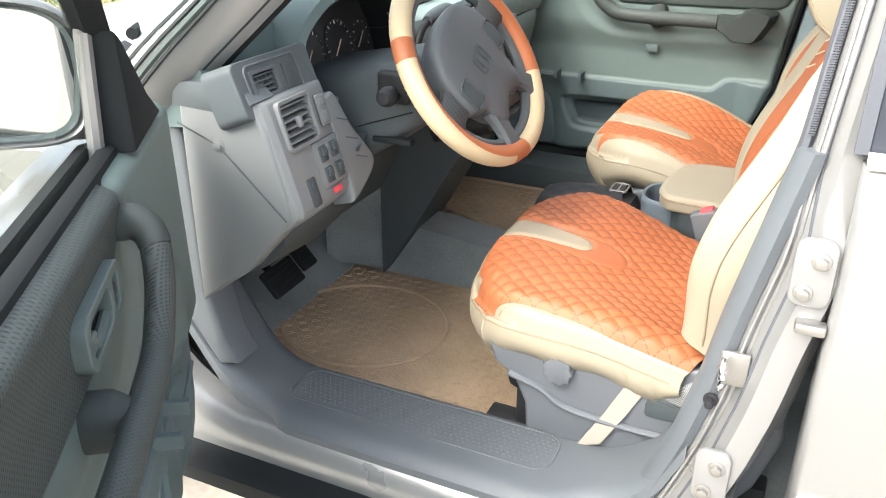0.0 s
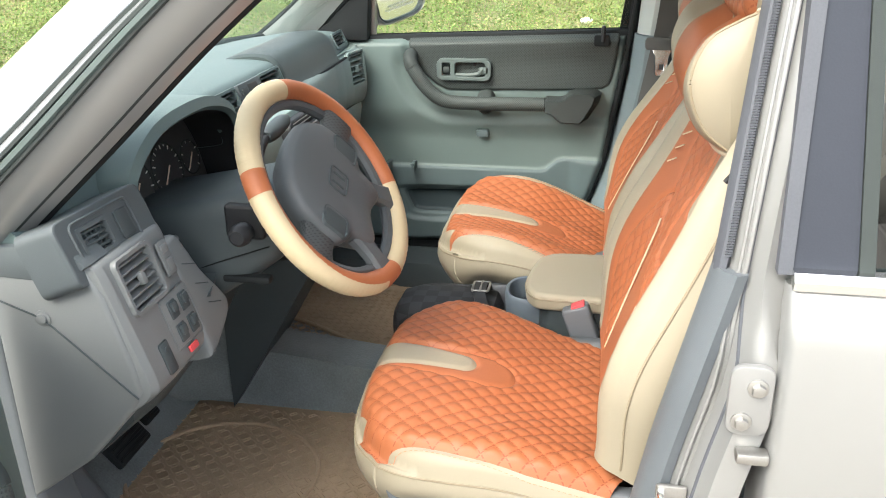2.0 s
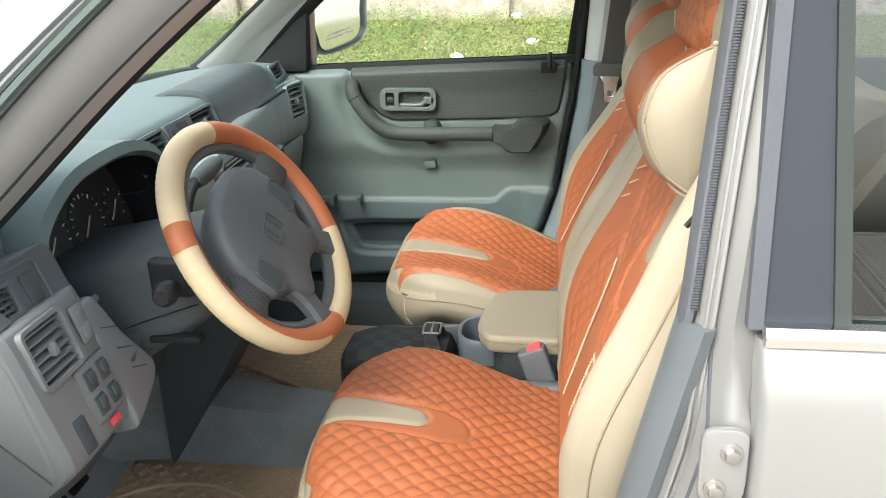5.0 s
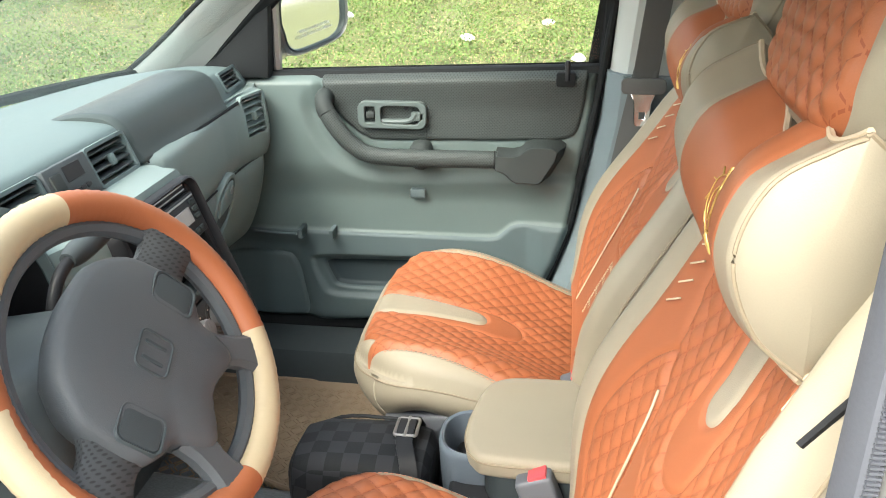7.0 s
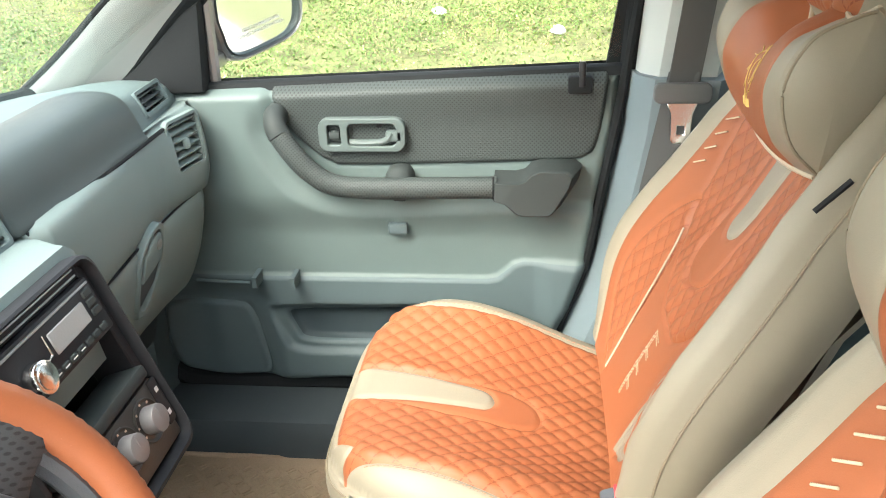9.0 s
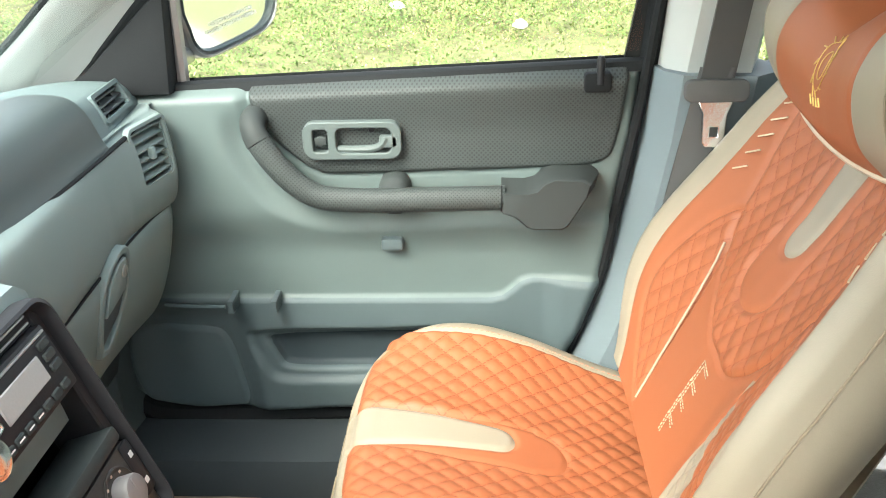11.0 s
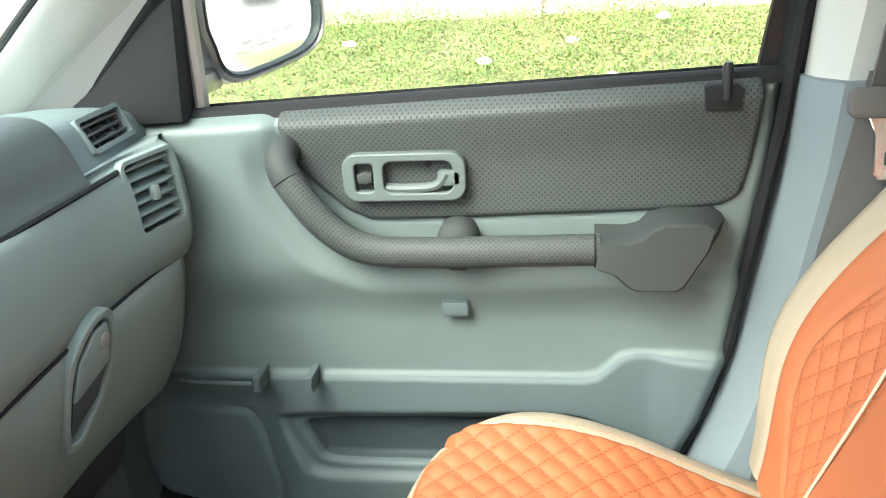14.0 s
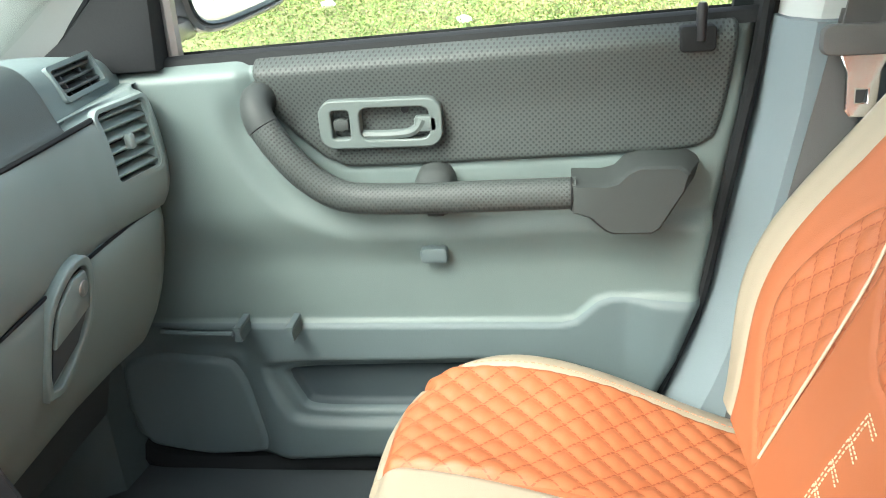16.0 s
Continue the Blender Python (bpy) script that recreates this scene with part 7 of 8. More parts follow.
for ky in (0.0755, 0.0825):
    part("radio_trim", sweep([ST @ Vector((x, ky, 0.0045)) for x in (-0.09, 0.09)], 0.0012, 6), M_METAL, rd)
part("tray_back", box(-0.092, 0.092, -0.050, 0.008, -0.09, -0.08, 0.002, 1, ST), M_BLACK, stack)
part("tray_lip", box(-0.100, 0.100, -0.066, -0.050, -0.04, 0.013, 0.004, 2, ST), M_GRIP, stack, "dark tray lip")
hp = part("heater_panel", box(-0.105, 0.105, -0.150, -0.070, -0.02, 0.008, 0.004, 2, ST), M_HEATER, stack, "brown-grey heater panel")
for kx in (-0.046, 0.008, 0.062):
    up = ST.to_3x3() @ Vector((0, 0, 1))
    dish = [[ST @ Vector((kx + r * math.cos(a), -0.103 + r * math.sin(a), z)) for a in np.linspace(0, 2 * math.pi, 33)[:-1]] for r, z in ((0.0265, 0.004), (0.0265, 0.0092), (0.0250, 0.0100), (0.0235, 0.0088), (0.0180, 0.0070), (0.002, 0.0065))]
    kd = part("knob_dish", loft(dish), M_HEATER, hp, "round dish of a heater knob")
    part("heater_knob", merge(disc(ST @ Vector((kx, -0.103, 0.0065)), up, 0.0165, 0.019, 30, 0.003), box(kx - 0.0012, kx + 0.0012, -0.101, -0.089, 0.0250, 0.0262, 0.0003, 1, ST)), M_KNOB, kd, "grey heater knob")
    for k in range(7):
        w = radians(210 - 40 * k)
        part("knob_mark", box(kx + 0.0212 * math.cos(w) - 0.0012, kx + 0.0212 * math.cos(w) + 0.0012, -0.103 + 0.0212 * math.sin(w) - 0.0012, -0.103 + 0.0212 * math.sin(w) + 0.0012, 0.0080, 0.0090, 0, 1, ST), M_NEEDLE, kd)
part("switch_strip", box(0.090, 0.108, -0.132, -0.072, 0.004, 0.0105, 0.003, 2, ST), M_BLACK, hp, "black switch strip")
for ky in (-0.086, -0.118):
    part("switch_symbol", box(0.096, 0.102, ky - 0.003, ky + 0.003, 0.0104, 0.0110, 0, 1, ST), M_WHITE, hp)

# passenger side: airbag pad, upper corner vent, fascia, glove box
def pad_p(y, grow):
    pts = [(-1.00, 1.125), (-0.93, 1.154), (-0.865, 1.158), (-0.832, 1.142), (-0.812, 1.098), (-0.808, 1.080), (-0.86, 1.07)]
    c = (-0.90, 1.11)
    return [(c[0] + (x - c[0]) * grow, y, c[1] + (z - c[1]) * grow) for x, z in spline(pts, 22)]


part("airbag_pad", loft([pad_p(y, g) for y, g in ((0.112, 0.90), (0.118, 0.985), (0.127, 1.0), (0.30, 1.0), (0.462, 1.0), (0.470, 0.98), (0.474, 0.90))]), M_PAD, dash, "dark padded airbag cover")
vent(dash, RV @ Matrix.Translation((0.0, 0, 0.002)), 0.102, 0.042, 3, M_DASHTOP, vertical=2, knob=False)
pf = []
for y, bk in ((0.118 + (y - 0.118) * 1.07, bk + 0.030 * min(1.0, max(0.0, (y - 0.15) / 0.36))) for y, bk in ((0.118, 0.050), (0.128, 0.028), (0.15, 0.018), (0.20, 0.014), (0.30, 0.014), (0.40, 0.013), (0.46, 0.008), (0.51, -0.002), (0.55, -0.010), (0.580, -0.014), (0.598, -0.008), (0.610, 0.008), (0.617, 0.028), (0.622, 0.055))):
    pts = [(-0.86, 1.086), (-0.815, 1.090), (-0.788 - bk, 1.087), (-0.771 - bk, 1.070), (-0.763 - bk, 1.00), (-0.772 - bk, 0.955), (-0.795 - bk, 0.945), (-0.88, 0.94)]
    pf.append([(x, y, z + 0.012 * (y - 0.12)) for x, z in pts])
PV = face((-0.797, 0.566, 1.048), (0.975, -0.19, 0.08))
pf = [[tuple(p) for p in spline(r + r[:1], 60)[:-1]] for r in pf]
skin("passenger_fascia", pf, [(PV, 0.074, 0.076, 0.006)], M_FASCIA_R, dash, "green-grey passenger fascia", 160, 150)
vent(dash, PV @ Matrix.Translation((0, 0.0, 0.0045)), 0.094, 0.092, 6, M_FASCIA_R, blade=M_FASCIA_R)
gb = []
for y, bk in ((0.128 + (y - 0.128) * 1.06, bk + 0.020 * min(1.0, max(0.0, (y - 0.15) / 0.36))) for y, bk in ((0.128, 0.05), (0.135, 0.022), (0.16, 0.010), (0.30, 0.008), (0.42, 0.006), (0.50, -0.002), (0.56, -0.010), (0.590, -0.002), (0.605, 0.018), (0.612, 0.05))):
    pts = [(-0.88, 0.962), (-0.80 - bk, 0.958), (-0.782 - bk, 0.945), (-0.786 - bk, 0.90), (-0.805 - bk, 0.83), (-0.835 - bk, 0.775), (-0.875 - bk, 0.752), (-0.93, 0.75), (-0.95, 0.85)]
    gb.append([(x, y, z + 0.010 * (y - 0.12)) for x, z in pts])
glove = part("glove_box", loft([[tuple(p) for p in spline(r, 28)] for r in gb]), M_FASCIA_R, dash, "green-grey glove box lid")
GH = face((-0.800, 0.385, 0.913), (0.985, 0.0, -0.16))
lr = part("latch_recess", ring_plate_local([tuple(p) for p in spline([(-0.048, -0.058), (-0.046, -0.020), (-0.030, 0.030), (0.006, 0.056), (0.040, 0.056), (0.050, 0.030), (0.044, -0.006), (0.020, -0.036), (-0.020, -0.062), (-0.048, -0.058)], 44)[:-1]], [[tuple(p) for p in spline([(-0.043, -0.053), (-0.041, -0.020), (-0.026, 0.027), (0.008, 0.051), (0.036, 0.051), (0.045, 0.029), (0.039, -0.004), (0.017, -0.031), (-0.020, -0.056), (-0.043, -0.053)], 44)[:-1]]], -0.012, 0.0025, GH), M_FASCIA_R, glove, "rim of the latch recess")
# nearly flush plate in darker plastic: shade of the hollow put into its colour
part("recess_shade", prism([(-0.038, -0.048), (-0.022, 0.026), (0.010, 0.047), (0.034, 0.047), (0.040, 0.028), (0.034, -0.003), (0.014, -0.028)], -0.010, -0.0005, bevel=0, axes="xyz", m=GH), M_COLUMN, lr)
part("latch", prism([(-0.032, -0.010), (-0.020, 0.026), (0.010, 0.046), (0.032, 0.046), (0.037, 0.030), (0.033, 0.004), (0.010, -0.002)], -0.001, 0.0045, bevel=0.002, axes="xyz", m=GH), M_FASCIA_R, glove, "glove box latch")
part("latch_lock", merge(disc(GH @ Vector((0.024, 0.030, 0.004)), GH.to_3x3() @ Vector((0, 0, 1)), 0.0085, 0.002, 18, 0.0005), box(0.0225, 0.0255, 0.025, 0.035, 0.0055, 0.0066, 0.0003, 1, GH)), M_METAL, glove, "round key lock")
part("glove_shelf", loft([[(x, y, z) for x, z in ((-0.90, 0.76), (-0.93, 0.66), (-1.08, 0.64), (-1.08, 0.80))] for y in (0.12, 0.36, 0.60)]), M_COLUMN, dash)
part("centre_side", loft([[(x, y, z) for x, y in ((x0, -0.105), (x0, 0.085), (-1.05, 0.12), (-1.05, -0.14))] for z, x0 in ((0.45, -0.90), (0.60, -0.84), (0.76, -0.76))]), M_CARPET, dash)
part("dash_gap", sweep([(-0.806, y, 1.0795 + 0.012 * (y - 0.12)) for y in np.linspace(0.13, 0.575, 12)], 0.0032, 6), M_RUBBER, dash, "dark gap under the dash top")
part("lid_gap", sweep(spline([(-0.790, 0.15, 0.9515), (-0.803, 0.41, 0.955), (-0.803, 0.52, 0.956), (-0.795, 0.595, 0.957)], 16), 0.0020, 6), M_RUBBER, glove, "dark gap over the lid")


# ---- floor mats, pedals ----
def tread(cx, cy, x0, x1, y0, y1, z, parent):
    """Small raised bars in pairs at right angles, as on tread plate."""
    bm = bmesh.new()
    i = 0
    for gx in np.arange(x0, x1, 0.021):
        for gy in np.arange(y0, y1, 0.021):
            i += 1
            k = (round(gx / 0.021) + round(gy / 0.021)) % 2
            a = radians(45 if k else -45)
            c, s_ = math.cos(a), math.sin(a)
            for off in (-0.0035, 0.0035):
                pts = [(-0.009, off - 0.0016), (0.009, off - 0.0016), (0.009, off + 0.0016), (-0.009, off + 0.0016)]
                v = [bm.verts.new((gx + p * c - q * s_, gy + p * s_ + q * c, z)) for p, q in pts]
                t = [bm.verts.new((gx + p * 0.85 * c - (off + (q - off) * 0.5) * s_, gy + p * 0.85 * s_ + (off + (q - off) * 0.5) * c, z + 0.0022)) for p, q in pts]
                bm.faces.new(t)
                for e in range(4):
                    bm.faces.new((v[e], v[(e + 1) % 4], t[(e + 1) % 4], t[e]))
    bmesh.ops.recalc_face_normals(bm, faces=bm.faces[:])
    return tagged(part("tread_bar", bm, M_MAT, parent), kind="stuff")


def build_mat(outline, ring_c, ring_r, z, label):
    m_ = tagged(part("floor_mat", prism(outline, z - 0.006, z, bevel=0.003, axes="xyz"), M_MAT, None), label, "floor mat", "floor mats")
    xs, ys = [p[0] for p in outline], [p[1] for p in outline]
    part("mat_edge", sweep([(x, y, z) for x, y in outline + outline[:1]], 0.006, 8, cap=False), M_MAT, m_)
    tread(0, 0, min(xs) + 0.04, max(xs) - 0.03, min(ys) + 0.035, max(ys) - 0.03, z - 0.0006, m_)
    if ring_c:
        part("heel_ring", sweep([(ring_c[0] + ring_r * math.cos(a), ring_c[1] + ring_r * 0.9 * math.sin(a), z + 0.001) for a in np.linspace(0, 2 * math.pi, 49)], 0.0045, 8, cap=False), M_MAT, m_, "raised heel ring")
    return m_


build_mat([tuple(p) for p in spline([(-1.04, -0.52), (-1.06, -0.30), (-1.04, -0.11), (-0.86, -0.085), (-0.66, -0.09), (-0.45, -0.10), (-0.43, -0.30), (-0.43, -0.55), (-0.70, -0.566), (-0.92, -0.568), (-1.02, -0.55)], 60)[:-1]], (-0.835, -0.335), 0.185, 0.434, "brown rubber driver floor mat with tread bars")
build_mat([tuple(p) for p in spline([(-1.02, 0.36), (-1.03, 0.46), (-1.00, 0.545), (-0.80, 0.555), (-0.50, 0.55), (-0.48, 0.35), (-0.48, 0.16), (-0.66, 0.18), (-0.855, 0.285), (-1.02, 0.36)], 60)[:-1]], None, 0, 0.434, "brown rubber passenger floor mat with tread bars")
for y0, y1, x, z, lab in ((-0.530, -0.430, -0.93, 0.60, "black ribbed brake pedal"), (-0.375, -0.325, -0.97, 0.58, "black ribbed throttle pedal")):
    PM = face((x, (y0 + y1) / 2, z), (0.75, 0, 0.66))
    pd = tagged(part("pedal", box(-(y1 - y0) / 2, (y1 - y0) / 2, -0.030, 0.030, -0.012, 0.0, 0.005, 2, PM), M_RUBBER, None), lab, "pedal", "pedals")
    for k in range(5):
        part("pedal_rib", box(-(y1 - y0) / 2 + 0.006, (y1 - y0) / 2 - 0.006, -0.024 + 0.011 * k, -0.018 + 0.011 * k, -0.001, 0.004, 0.001, 1, PM), M_RUBBER, pd)
    part("pedal_arm", sweep(spline([PM @ Vector((0, 0.0, -0.01)), PM @ Vector((0, 0.08, -0.03)), Vector((x - 0.10, (y0 + y1) / 2, z + 0.22))], 8), 0.008, 8), M_BLACK, pd)


# ---- console with arm rest, cup holder, buckles, bag ----
console = tagged(empty("centre_console", (-0.18, 0, 0.5)), "grey console between the seats with cream arm rest", "console")
part("console_box", box(-0.31, 0.18, -0.085, 0.085, 0.52, 0.660, 0.012, 3), M_BLACK, console, "black console box")
ar = [tuple(p) for p in spline([(-0.283, 0.0), (-0.284, -0.050), (-0.270, -0.092), (-0.230, -0.108), (-0.05, -0.108), (0.05, -0.105), (0.058, 0.0), (0.05, 0.110), (-0.05, 0.114), (-0.19, 0.114), (-0.245, 0.104), (-0.270, 0.068), (-0.283, 0.0)], 60)[:-1]]
part("arm_rest_pad", prism(ar, 0.716, 0.752, bevel=0.010, segs=4, axes="xyz"), M_CREAM, console, "cream leather arm rest")
part("arm_rest_seam", sweep([((x + 0.11) * 1.003 - 0.11, y * 1.006, 0.7405) for x, y in ar + ar[:1]], 0.0016, 6, cap=False), M_SEAM, console)
part("arm_rest_base", prism([((x + 0.11) * 0.90 - 0.10, y * 0.86) for x, y in ar], 0.655, 0.7165, bevel=0.006, axes="xyz"), M_COLUMN, console, "dark arm rest base")
cups = [[(-0.268 + r * math.copysign(abs(math.cos(a)) ** 0.8, math.cos(a)), 0.010 + r * math.copysign(abs(math.sin(a)) ** 0.8, math.sin(a)), z) for a in np.linspace(0, 2 * math.pi, 41)[:-1]] for r, z in ((0.056, 0.60), (0.061, 0.660), (0.063, 0.700), (0.062, 0.708), (0.059, 0.711), (0.055, 0.709), (0.053, 0.70), (0.050, 0.63))]
part("cup_holder", loft(cups), M_CUP, console, "blue-grey cup holder")


def build_buckle(at, toward):
    b = empty("seat_belt_buckle", tuple(at))
    m_ = face(at, toward, (1, 0, 0.3))
    part("buckle_body", box(-0.017, 0.017, -0.026, 0.026, -0.075, 0.0, 0.006, 3, m_), M_SEATBASE, b, "dark grey buckle body")
    part("release_button", box(-0.014, 0.014, -0.006, 0.020, -0.01, 0.004, 0.002, 2, m_), M_RED, b, "red release button")
    part("buckle_stalk", sweep([m_ @ Vector((0, 0, -0.07)), m_ @ Vector((0, 0, -0.16))], 0.012, 8, flat=0.5), M_BLACK, b)
    return b


tagged(build_buckle(Vector((-0.185, -0.118, 0.738)), (-0.35, 0.05, 0.93)), "grey seat belt buckle with red button", "buckle", "seat belt buckles")
tagged(build_buckle(Vector((-0.130, 0.125, 0.752)), (-0.35, 0.0, 0.93)), "grey seat belt buckle with red button", "buckle", "seat belt buckles")

bag = tagged(empty("shoulder_bag", (-0.47, 0.06, 0.53)), "dark checked canvas shoulder bag lying between the seats", "bag")
bsec = []
for x, k in ((-0.565, 0.55), (-0.553, 0.85), (-0.52, 0.98), (-0.46, 1.0), (-0.39, 1.0), (-0.352, 0.88), (-0.340, 0.6)):
    bsec.append([(x, 0.015 + 0.079 * k * math.copysign(abs(math.cos(a)) ** 0.6, math.cos(a)), 0.615 + 0.068 * k * math.copysign(abs(math.sin(a)) ** 0.6, math.sin(a)) + 0.02 * (x + 0.47)) for a in (2 * math.pi * j / 20 for j in range(20))])
bb = part("bag_body", loft(bsec), M_BAG, bag, "dark canvas bag body")
part("zip", sweep(spline([(-0.55, 0.055, 0.655), (-0.50, 0.092, 0.665), (-0.38, 0.090, 0.668)], 10), 0.003, 6), M_BLACK, bag)
bk_ = sweep([(x, y, 0.695 + 0.02 * (x + 0.47)) for x, y in rounded(-0.402, -0.368, 0.006, 0.052, 0.005) + rounded(-0.402, -0.368, 0.006, 0.052, 0.005)[:1]], 0.0028, 8, cap=False)
part("strap_buckle", merge(bk_, sweep([(-0.385, 0.002, 0.697), (-0.385, 0.056, 0.697)], 0.003, 8)), M_METAL, bag, "steel strap buckle")
part("strap", loft([[Vector(p) + Vector((dx, 0, 0)) + Vector((0, 0, dz)) for dx, dz in ((-0.013, 0), (0.013, 0), (0.013, 0.003), (-0.013, 0.003))] for p in spline([(-0.360, -0.075, 0.635), (-0.372, -0.045, 0.684), (-0.385, 0.0, 0.694), (-0.385, 0.06, 0.693), (-0.380, 0.095, 0.655)], 16)]), M_BLACK, bag, "black strap")

# ---- seat belt on the passenger's pillar ----
sb = tagged(empty("seat_belt", (-0.02, 0.58, 1.1)), "dark grey seat belt with steel tongue hanging on the pillar", "seat belt")


def ribbon(a, b, w, th, mat, nm, lab=""):
    a, b, w = Vector(a), Vector(b), Vector(w)
    n_ = (b - a).cross(w).normalized() * th
    secs = [[p - w / 2 - n_, p + w / 2 - n_, p + w / 2 + n_, p - w / 2 + n_] for p in (a, (a + b) / 2, b)]
    return part(nm, loft(secs), mat, sb, lab)


ribbon((0.02, 0.545, 1.55), (-0.018, 0.584, 1.135), (0.048, 0.012, 0), 0.0012, M_BELT, "webbing", "dark grey webbing")
ribbon((-0.018, 0.588, 1.150), (-0.105, 0.600, 0.62), (0.045, -0.004, 0), 0.0012, M_BELT, "webbing", "dark grey webbing")
BT = face((-0.021, 0.572, 1.122), (0.0, -1, 0.1))
part("tongue_guide", prism(rounded(-0.042, 0.042, -0.014, 0.016, 0.010), -0.006, 0.010, bevel=0.004, axes="xyz", m=BT), M_BELT, sb, "dark plastic belt guide")
part("tongue", ring_plate_local([(-0.022, -0.012), (0.022, -0.012), (0.015, -0.030), (0.013, -0.068), (0.009, -0.073), (-0.009, -0.073), (-0.013, -0.068), (-0.015, -0.030)], [[(-0.007, -0.046), (0.007, -0.046), (0.007, -0.062), (-0.007, -0.062)]], 0.0, 0.004, BT), M_CHROME, sb, "steel belt tongue")
# the driver's belt end beside the seat
db = tagged(empty("lap_belt", (-0.20, -0.60, 0.5)), "pale lap belt webbing running down to the sill", "seat belt")
part("webbing", loft([[Vector(p) + Vector((dx, 0, dx * 0.45)) + Vector((0, dy, 0)) for dx, dy in ((-0.020, 0), (0.020, 0), (0.020, 0.003), (-0.020, 0.003))] for p in ((-0.175, -0.608, 0.665), (-0.215, -0.612, 0.58), (-0.255, -0.615, 0.505))]), M_BELT_PALE, db)
part("anchor_arm", box(-0.20, -0.10, -0.606, -0.590, 0.565, 0.600, 0.006), M_SEATBASE, db)


# ---- outside ----
def ground_z(x, y):
    return 0.42 * float(np.clip((y - 2.6) / 5.6, 0, 1))


xs = np.r_[-300, -60, -20, np.linspace(-12, 12, 25), 20, 60, 300]
ys = np.r_[-300, -60, -20, np.linspace(-6, 12, 25), 20, 60, 300]
vs = [(x, y, ground_z(x, y)) for x in xs for y in ys]
n_y = len(ys)
fs = [(i * n_y + j, (i + 1) * n_y + j, (i + 1) * n_y + j + 1, i * n_y + j + 1) for i in range(len(xs) - 1) for j in range(n_y - 1)]
M_SOIL = material("weedy_soil", (0.125, 0.13, 0.052), 0.95, grain=25, bump=0.9, blotch=0.5)
g_me = mesh_of("ground", vs, fs, M_DIRT)
g_me.materials.append(M_SOIL)
for f_ in g_me.polygons:
    f_.material_index = int(f_.center.y > 2.3 or f_.center.x < -3.2)
ground = tagged(new("ground", g_me), "bare packed earth with patches of grass", "ground", kind="structure")

M_GRASS = material("weeds", (0.110, 0.185, 0.042), 0.7, grain=6, bump=0.0, blotch=0.5)
M_LIME = material("light_weeds", (0.165, 0.225, 0.055), 0.7, grain=6, bump=0.0, blotch=0.4)
M_DRYGRASS = material("dry_grass", (0.36, 0.29, 0.15), 0.8, grain=6, bump=0.0, blotch=0.4)


def tufts(name, count, x0, x1, y0, y1, mat, height, width, label, seed, flat=0.6):
    """Many small leaves and bent blades in one mesh, gathered in uneven clumps."""
    rng = random.Random(seed)
    v, f = [], []
    for i in range(count):
        if i % 12 == 0:
            while True:
                cx, cy = rng.uniform(x0, x1), rng.uniform(y0, y1)
                grow = noise.noise((cx * 0.7, cy * 0.7, seed * 3.1)) + 0.5 * noise.noise((cx * 2.3, cy * 2.3, seed * 1.7))
                if grow > rng.uniform(-0.7, 0.25):
                    break
            tall = height * (0.55 + 0.7 * max(0, grow + 0.3)) * rng.uniform(0.5, 1.2)
        x, y = cx + rng.gauss(0, 0.07), cy + rng.gauss(0, 0.07)
        z = ground_z(x, y) + tall * rng.random() ** 1.5
        a, tilt = rng.uniform(0, 2 * math.pi), rng.gauss(0, flat)
        ln, w = width * rng.uniform(1.4, 3.4), width * rng.uniform(0.5, 1.0)
        dx, dy, dz = math.cos(a) * math.cos(tilt), math.sin(a) * math.cos(tilt), math.sin(tilt) + 0.3
        sx, sy = -math.sin(a) * w, math.cos(a) * w
        roll = rng.gauss(0, 0.6) * w
        k = len(v)
        v += [(x, y, z), (x + dx * ln * 0.5 + sx, y + dy * ln * 0.5 + sy, z + dz * ln * 0.5 + roll), (x + dx * ln, y + dy * ln, z + dz * ln * 0.8), (x + dx * ln * 0.5 - sx, y + dy * ln * 0.5 - sy, z + dz * ln * 0.5 - roll)]
        f.append((k, k + 1, k + 2, k + 3))
    return tagged(new(name, mesh_of(name, v, f, mat, smooth=False)), label, "grass", kind="stuff")


tufts("weeds", 130000, -9, 6, 2.2, 8.2, M_GRASS, 0.20, 0.0095, "low green weeds on waste ground", 1)
tufts("light_weeds", 100000, -9, 6, 2.2, 8.2, M_LIME, 0.22, 0.0090, "yellow-green weeds on waste ground", 5)
tufts("dry_grass", 48000, -9, 6, 2.0, 8.2, M_DRYGRASS, 0.14, 0.0075, "dry straw-coloured grass among the weeds", 2, 0.9)
tufts("dry_grass", 22000, -9, 6, 2.0, 4.6, M_DRYGRASS, 0.08, 0.012, "short dry grass beside the car", 7, 0.9)
tufts("weeds", 50000, -12, -3.0, -3.0, 2.2, M_GRASS, 0.14, 0.011, "low green weeds before the car", 3)
tufts("dry_grass", 22000, -12, -3.0, -3.0, 2.2, M_DRYGRASS, 0.14, 0.014, "dry straw-coloured grass before the car", 4, 0.9)

# block wall behind the weeds
wall = tagged(part("boundary_wall", box(-22, 14, 8.3, 8.55, 0.2, 2.9, 0.01), M_WALL, None), "weathered plastered boundary wall with posts", "wall", kind="structure")
for k in range(9):
    part("wall_post", box(-13.35 + 3.1 * k, -13.05 + 3.1 * k, 8.2, 8.6, 0.2, 3.0, 0.01), M_WALL, wall)

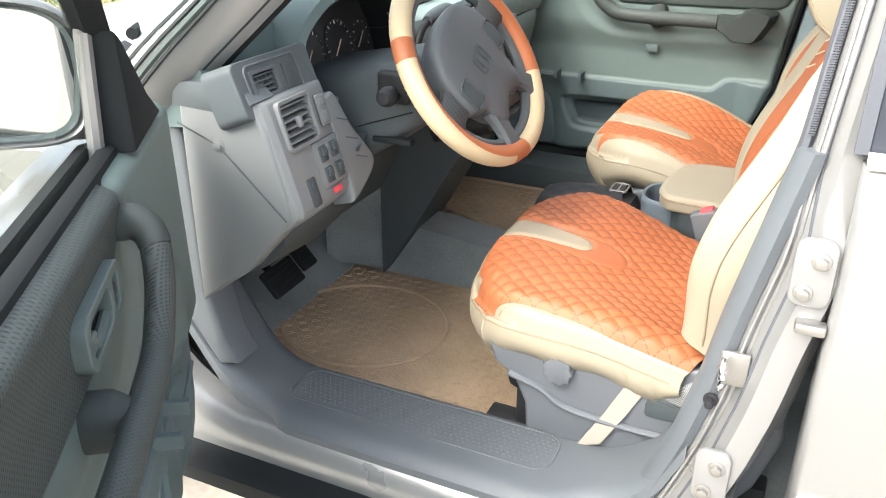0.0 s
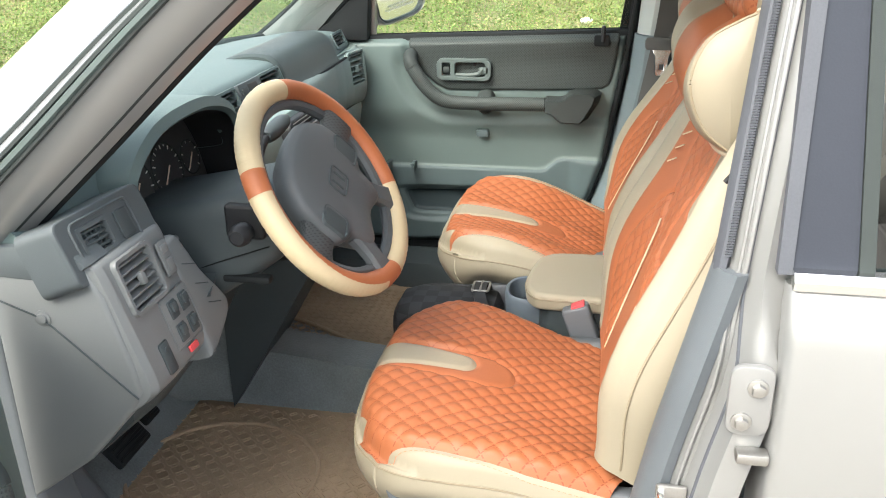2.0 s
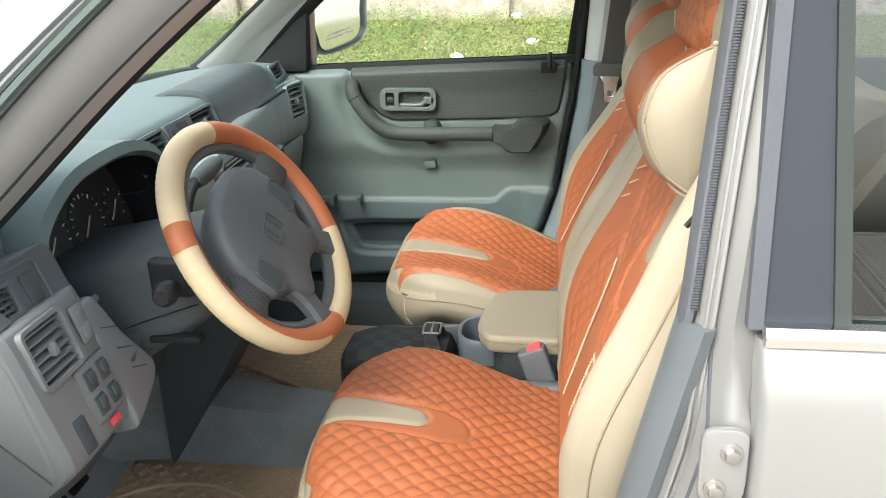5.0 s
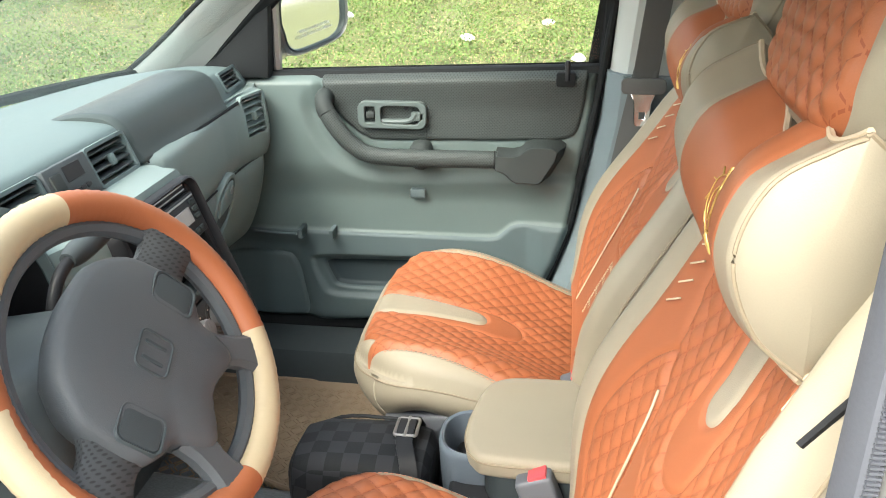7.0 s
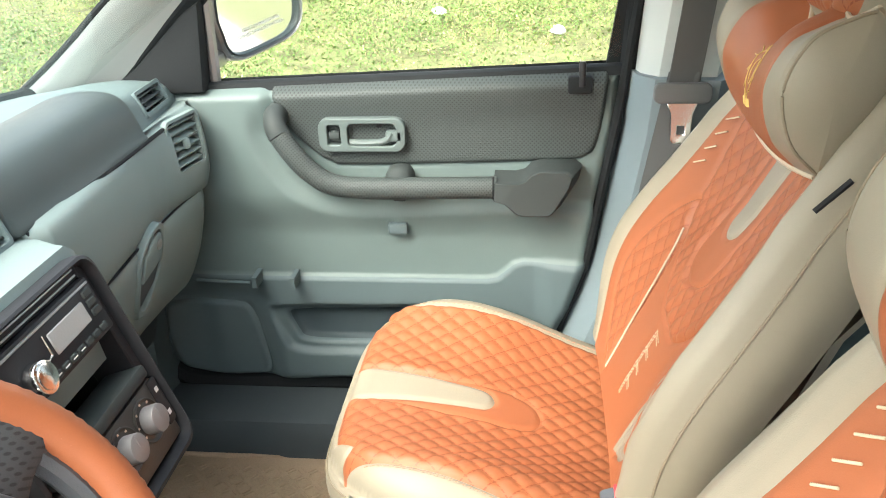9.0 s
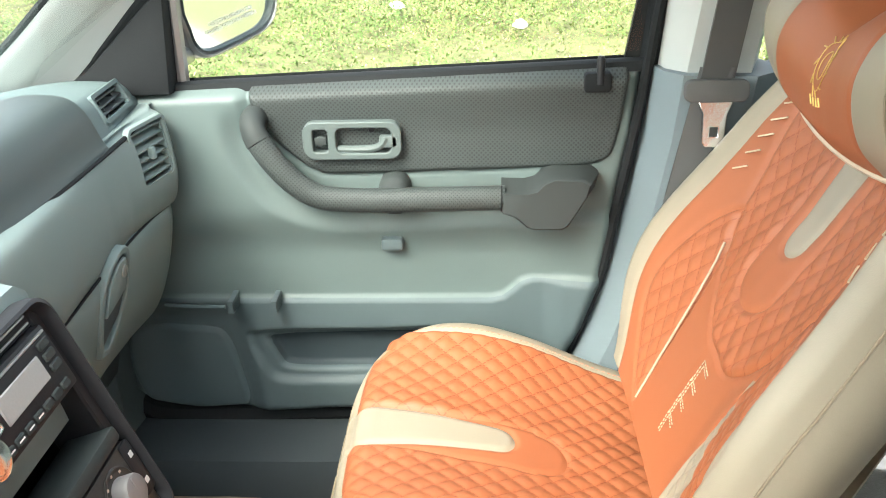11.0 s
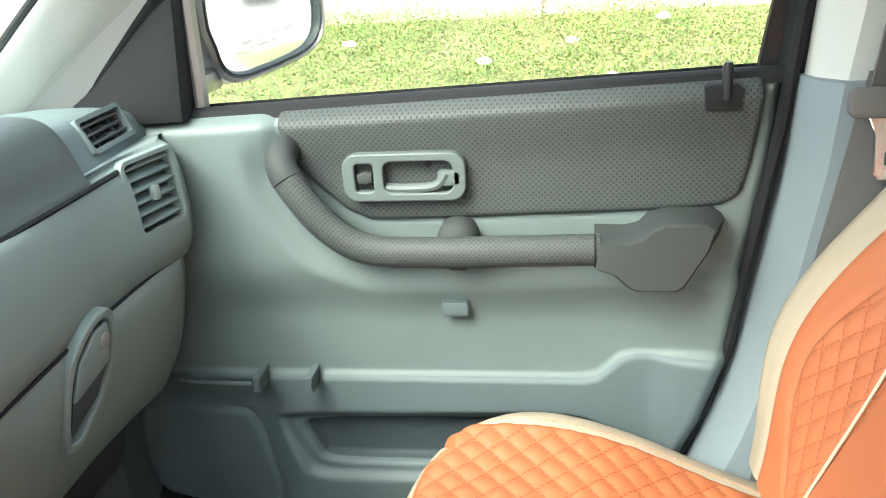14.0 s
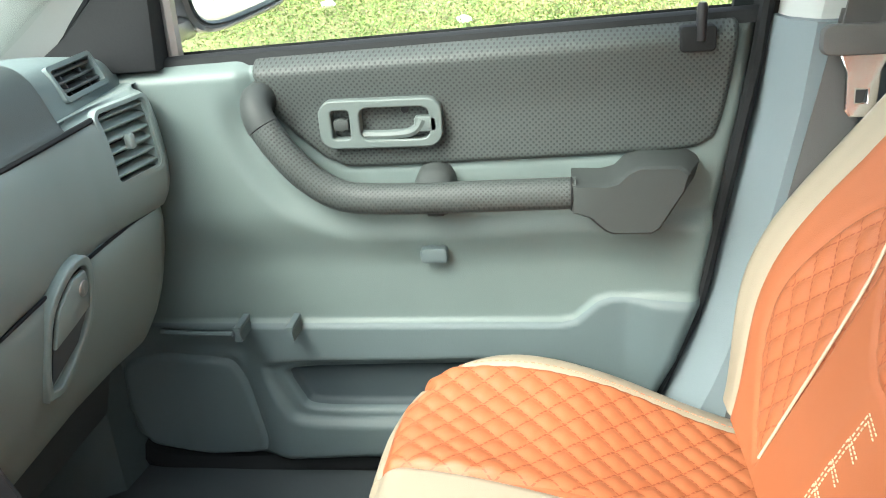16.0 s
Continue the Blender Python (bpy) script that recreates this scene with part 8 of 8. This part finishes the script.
# litter
rng = random.Random(9)
for k, (x, y) in enumerate(((-1.0, 6.0), (-0.35, 6.6), (-0.1, 5.4), (-2.2, 6.8), (-0.55, 7.9), (0.4, 7.4), (-5.4, 1.0), (-5.7, 1.4), (-6.4, 2.2))):
    bm = bmesh.new()
    bmesh.ops.create_icosphere(bm, subdivisions=2, radius=0.06)
    for v_ in bm.verts:
        v_.co *= 1 + 0.5 * noise.noise(v_.co * 14 + Vector((k, 0, 0)))
        v_.co.z *= 0.5
    bm.transform(Matrix.Translation((x, y, ground_z(x, y) + 0.10)))
    tagged(part("litter", bm, M_WHITE, None, smooth=False), "crumpled white plastic litter in the grass", "litter", "litter in the grass")


# the house across the road behind the car, which the outside mirror shows
M_PAINT = material("white_house_paint", (0.55, 0.54, 0.52), 0.8, grain=60, bump=0.3, blotch=0.12)
M_ROOF = material("rusty_roof_sheet", (0.25, 0.14, 0.09), 0.7, grain=40, bump=0.5, blotch=0.4)
house = tagged(empty("house", (22, 6, 0.2)), "white painted house with dark windows behind the car", "house")
part("wall", box(20, 26, 2.5, 11.5, 0.0, 5.2, 0.02), M_PAINT, house)
part("roof", loft([[(19.5, y, 5.2), (23, y, 6.8), (26.5, y, 5.2), (26.5, y, 5.05), (23, y, 6.65), (19.5, y, 5.05)] for y in (2.0, 12.0)]), M_ROOF, house, "rusty sheet roof")
for wz in (1.0, 3.4):
    for wy in (3.4, 5.6, 7.8, 10.0):
        wf = part("window", ring_plate_local([(wy - 0.5, wz), (wy + 0.5, wz), (wy + 0.5, wz + 1.2), (wy - 0.5, wz + 1.2)], [[(wy - 0.42, wz + 0.08), (wy + 0.42, wz + 0.08), (wy + 0.42, wz + 1.12), (wy - 0.42, wz + 1.12)]], -0.06, 0.06, Matrix(((0, 0, 1, 20.0), (1, 0, 0, 0), (0, 1, 0, 0), (0, 0, 0, 1)))), M_FASCIA, house, "grey window frame")
        part("pane", box(19.985, 19.995, wy - 0.42, wy + 0.42, wz + 0.08, wz + 1.12, 0, 1), M_DIAL, wf)
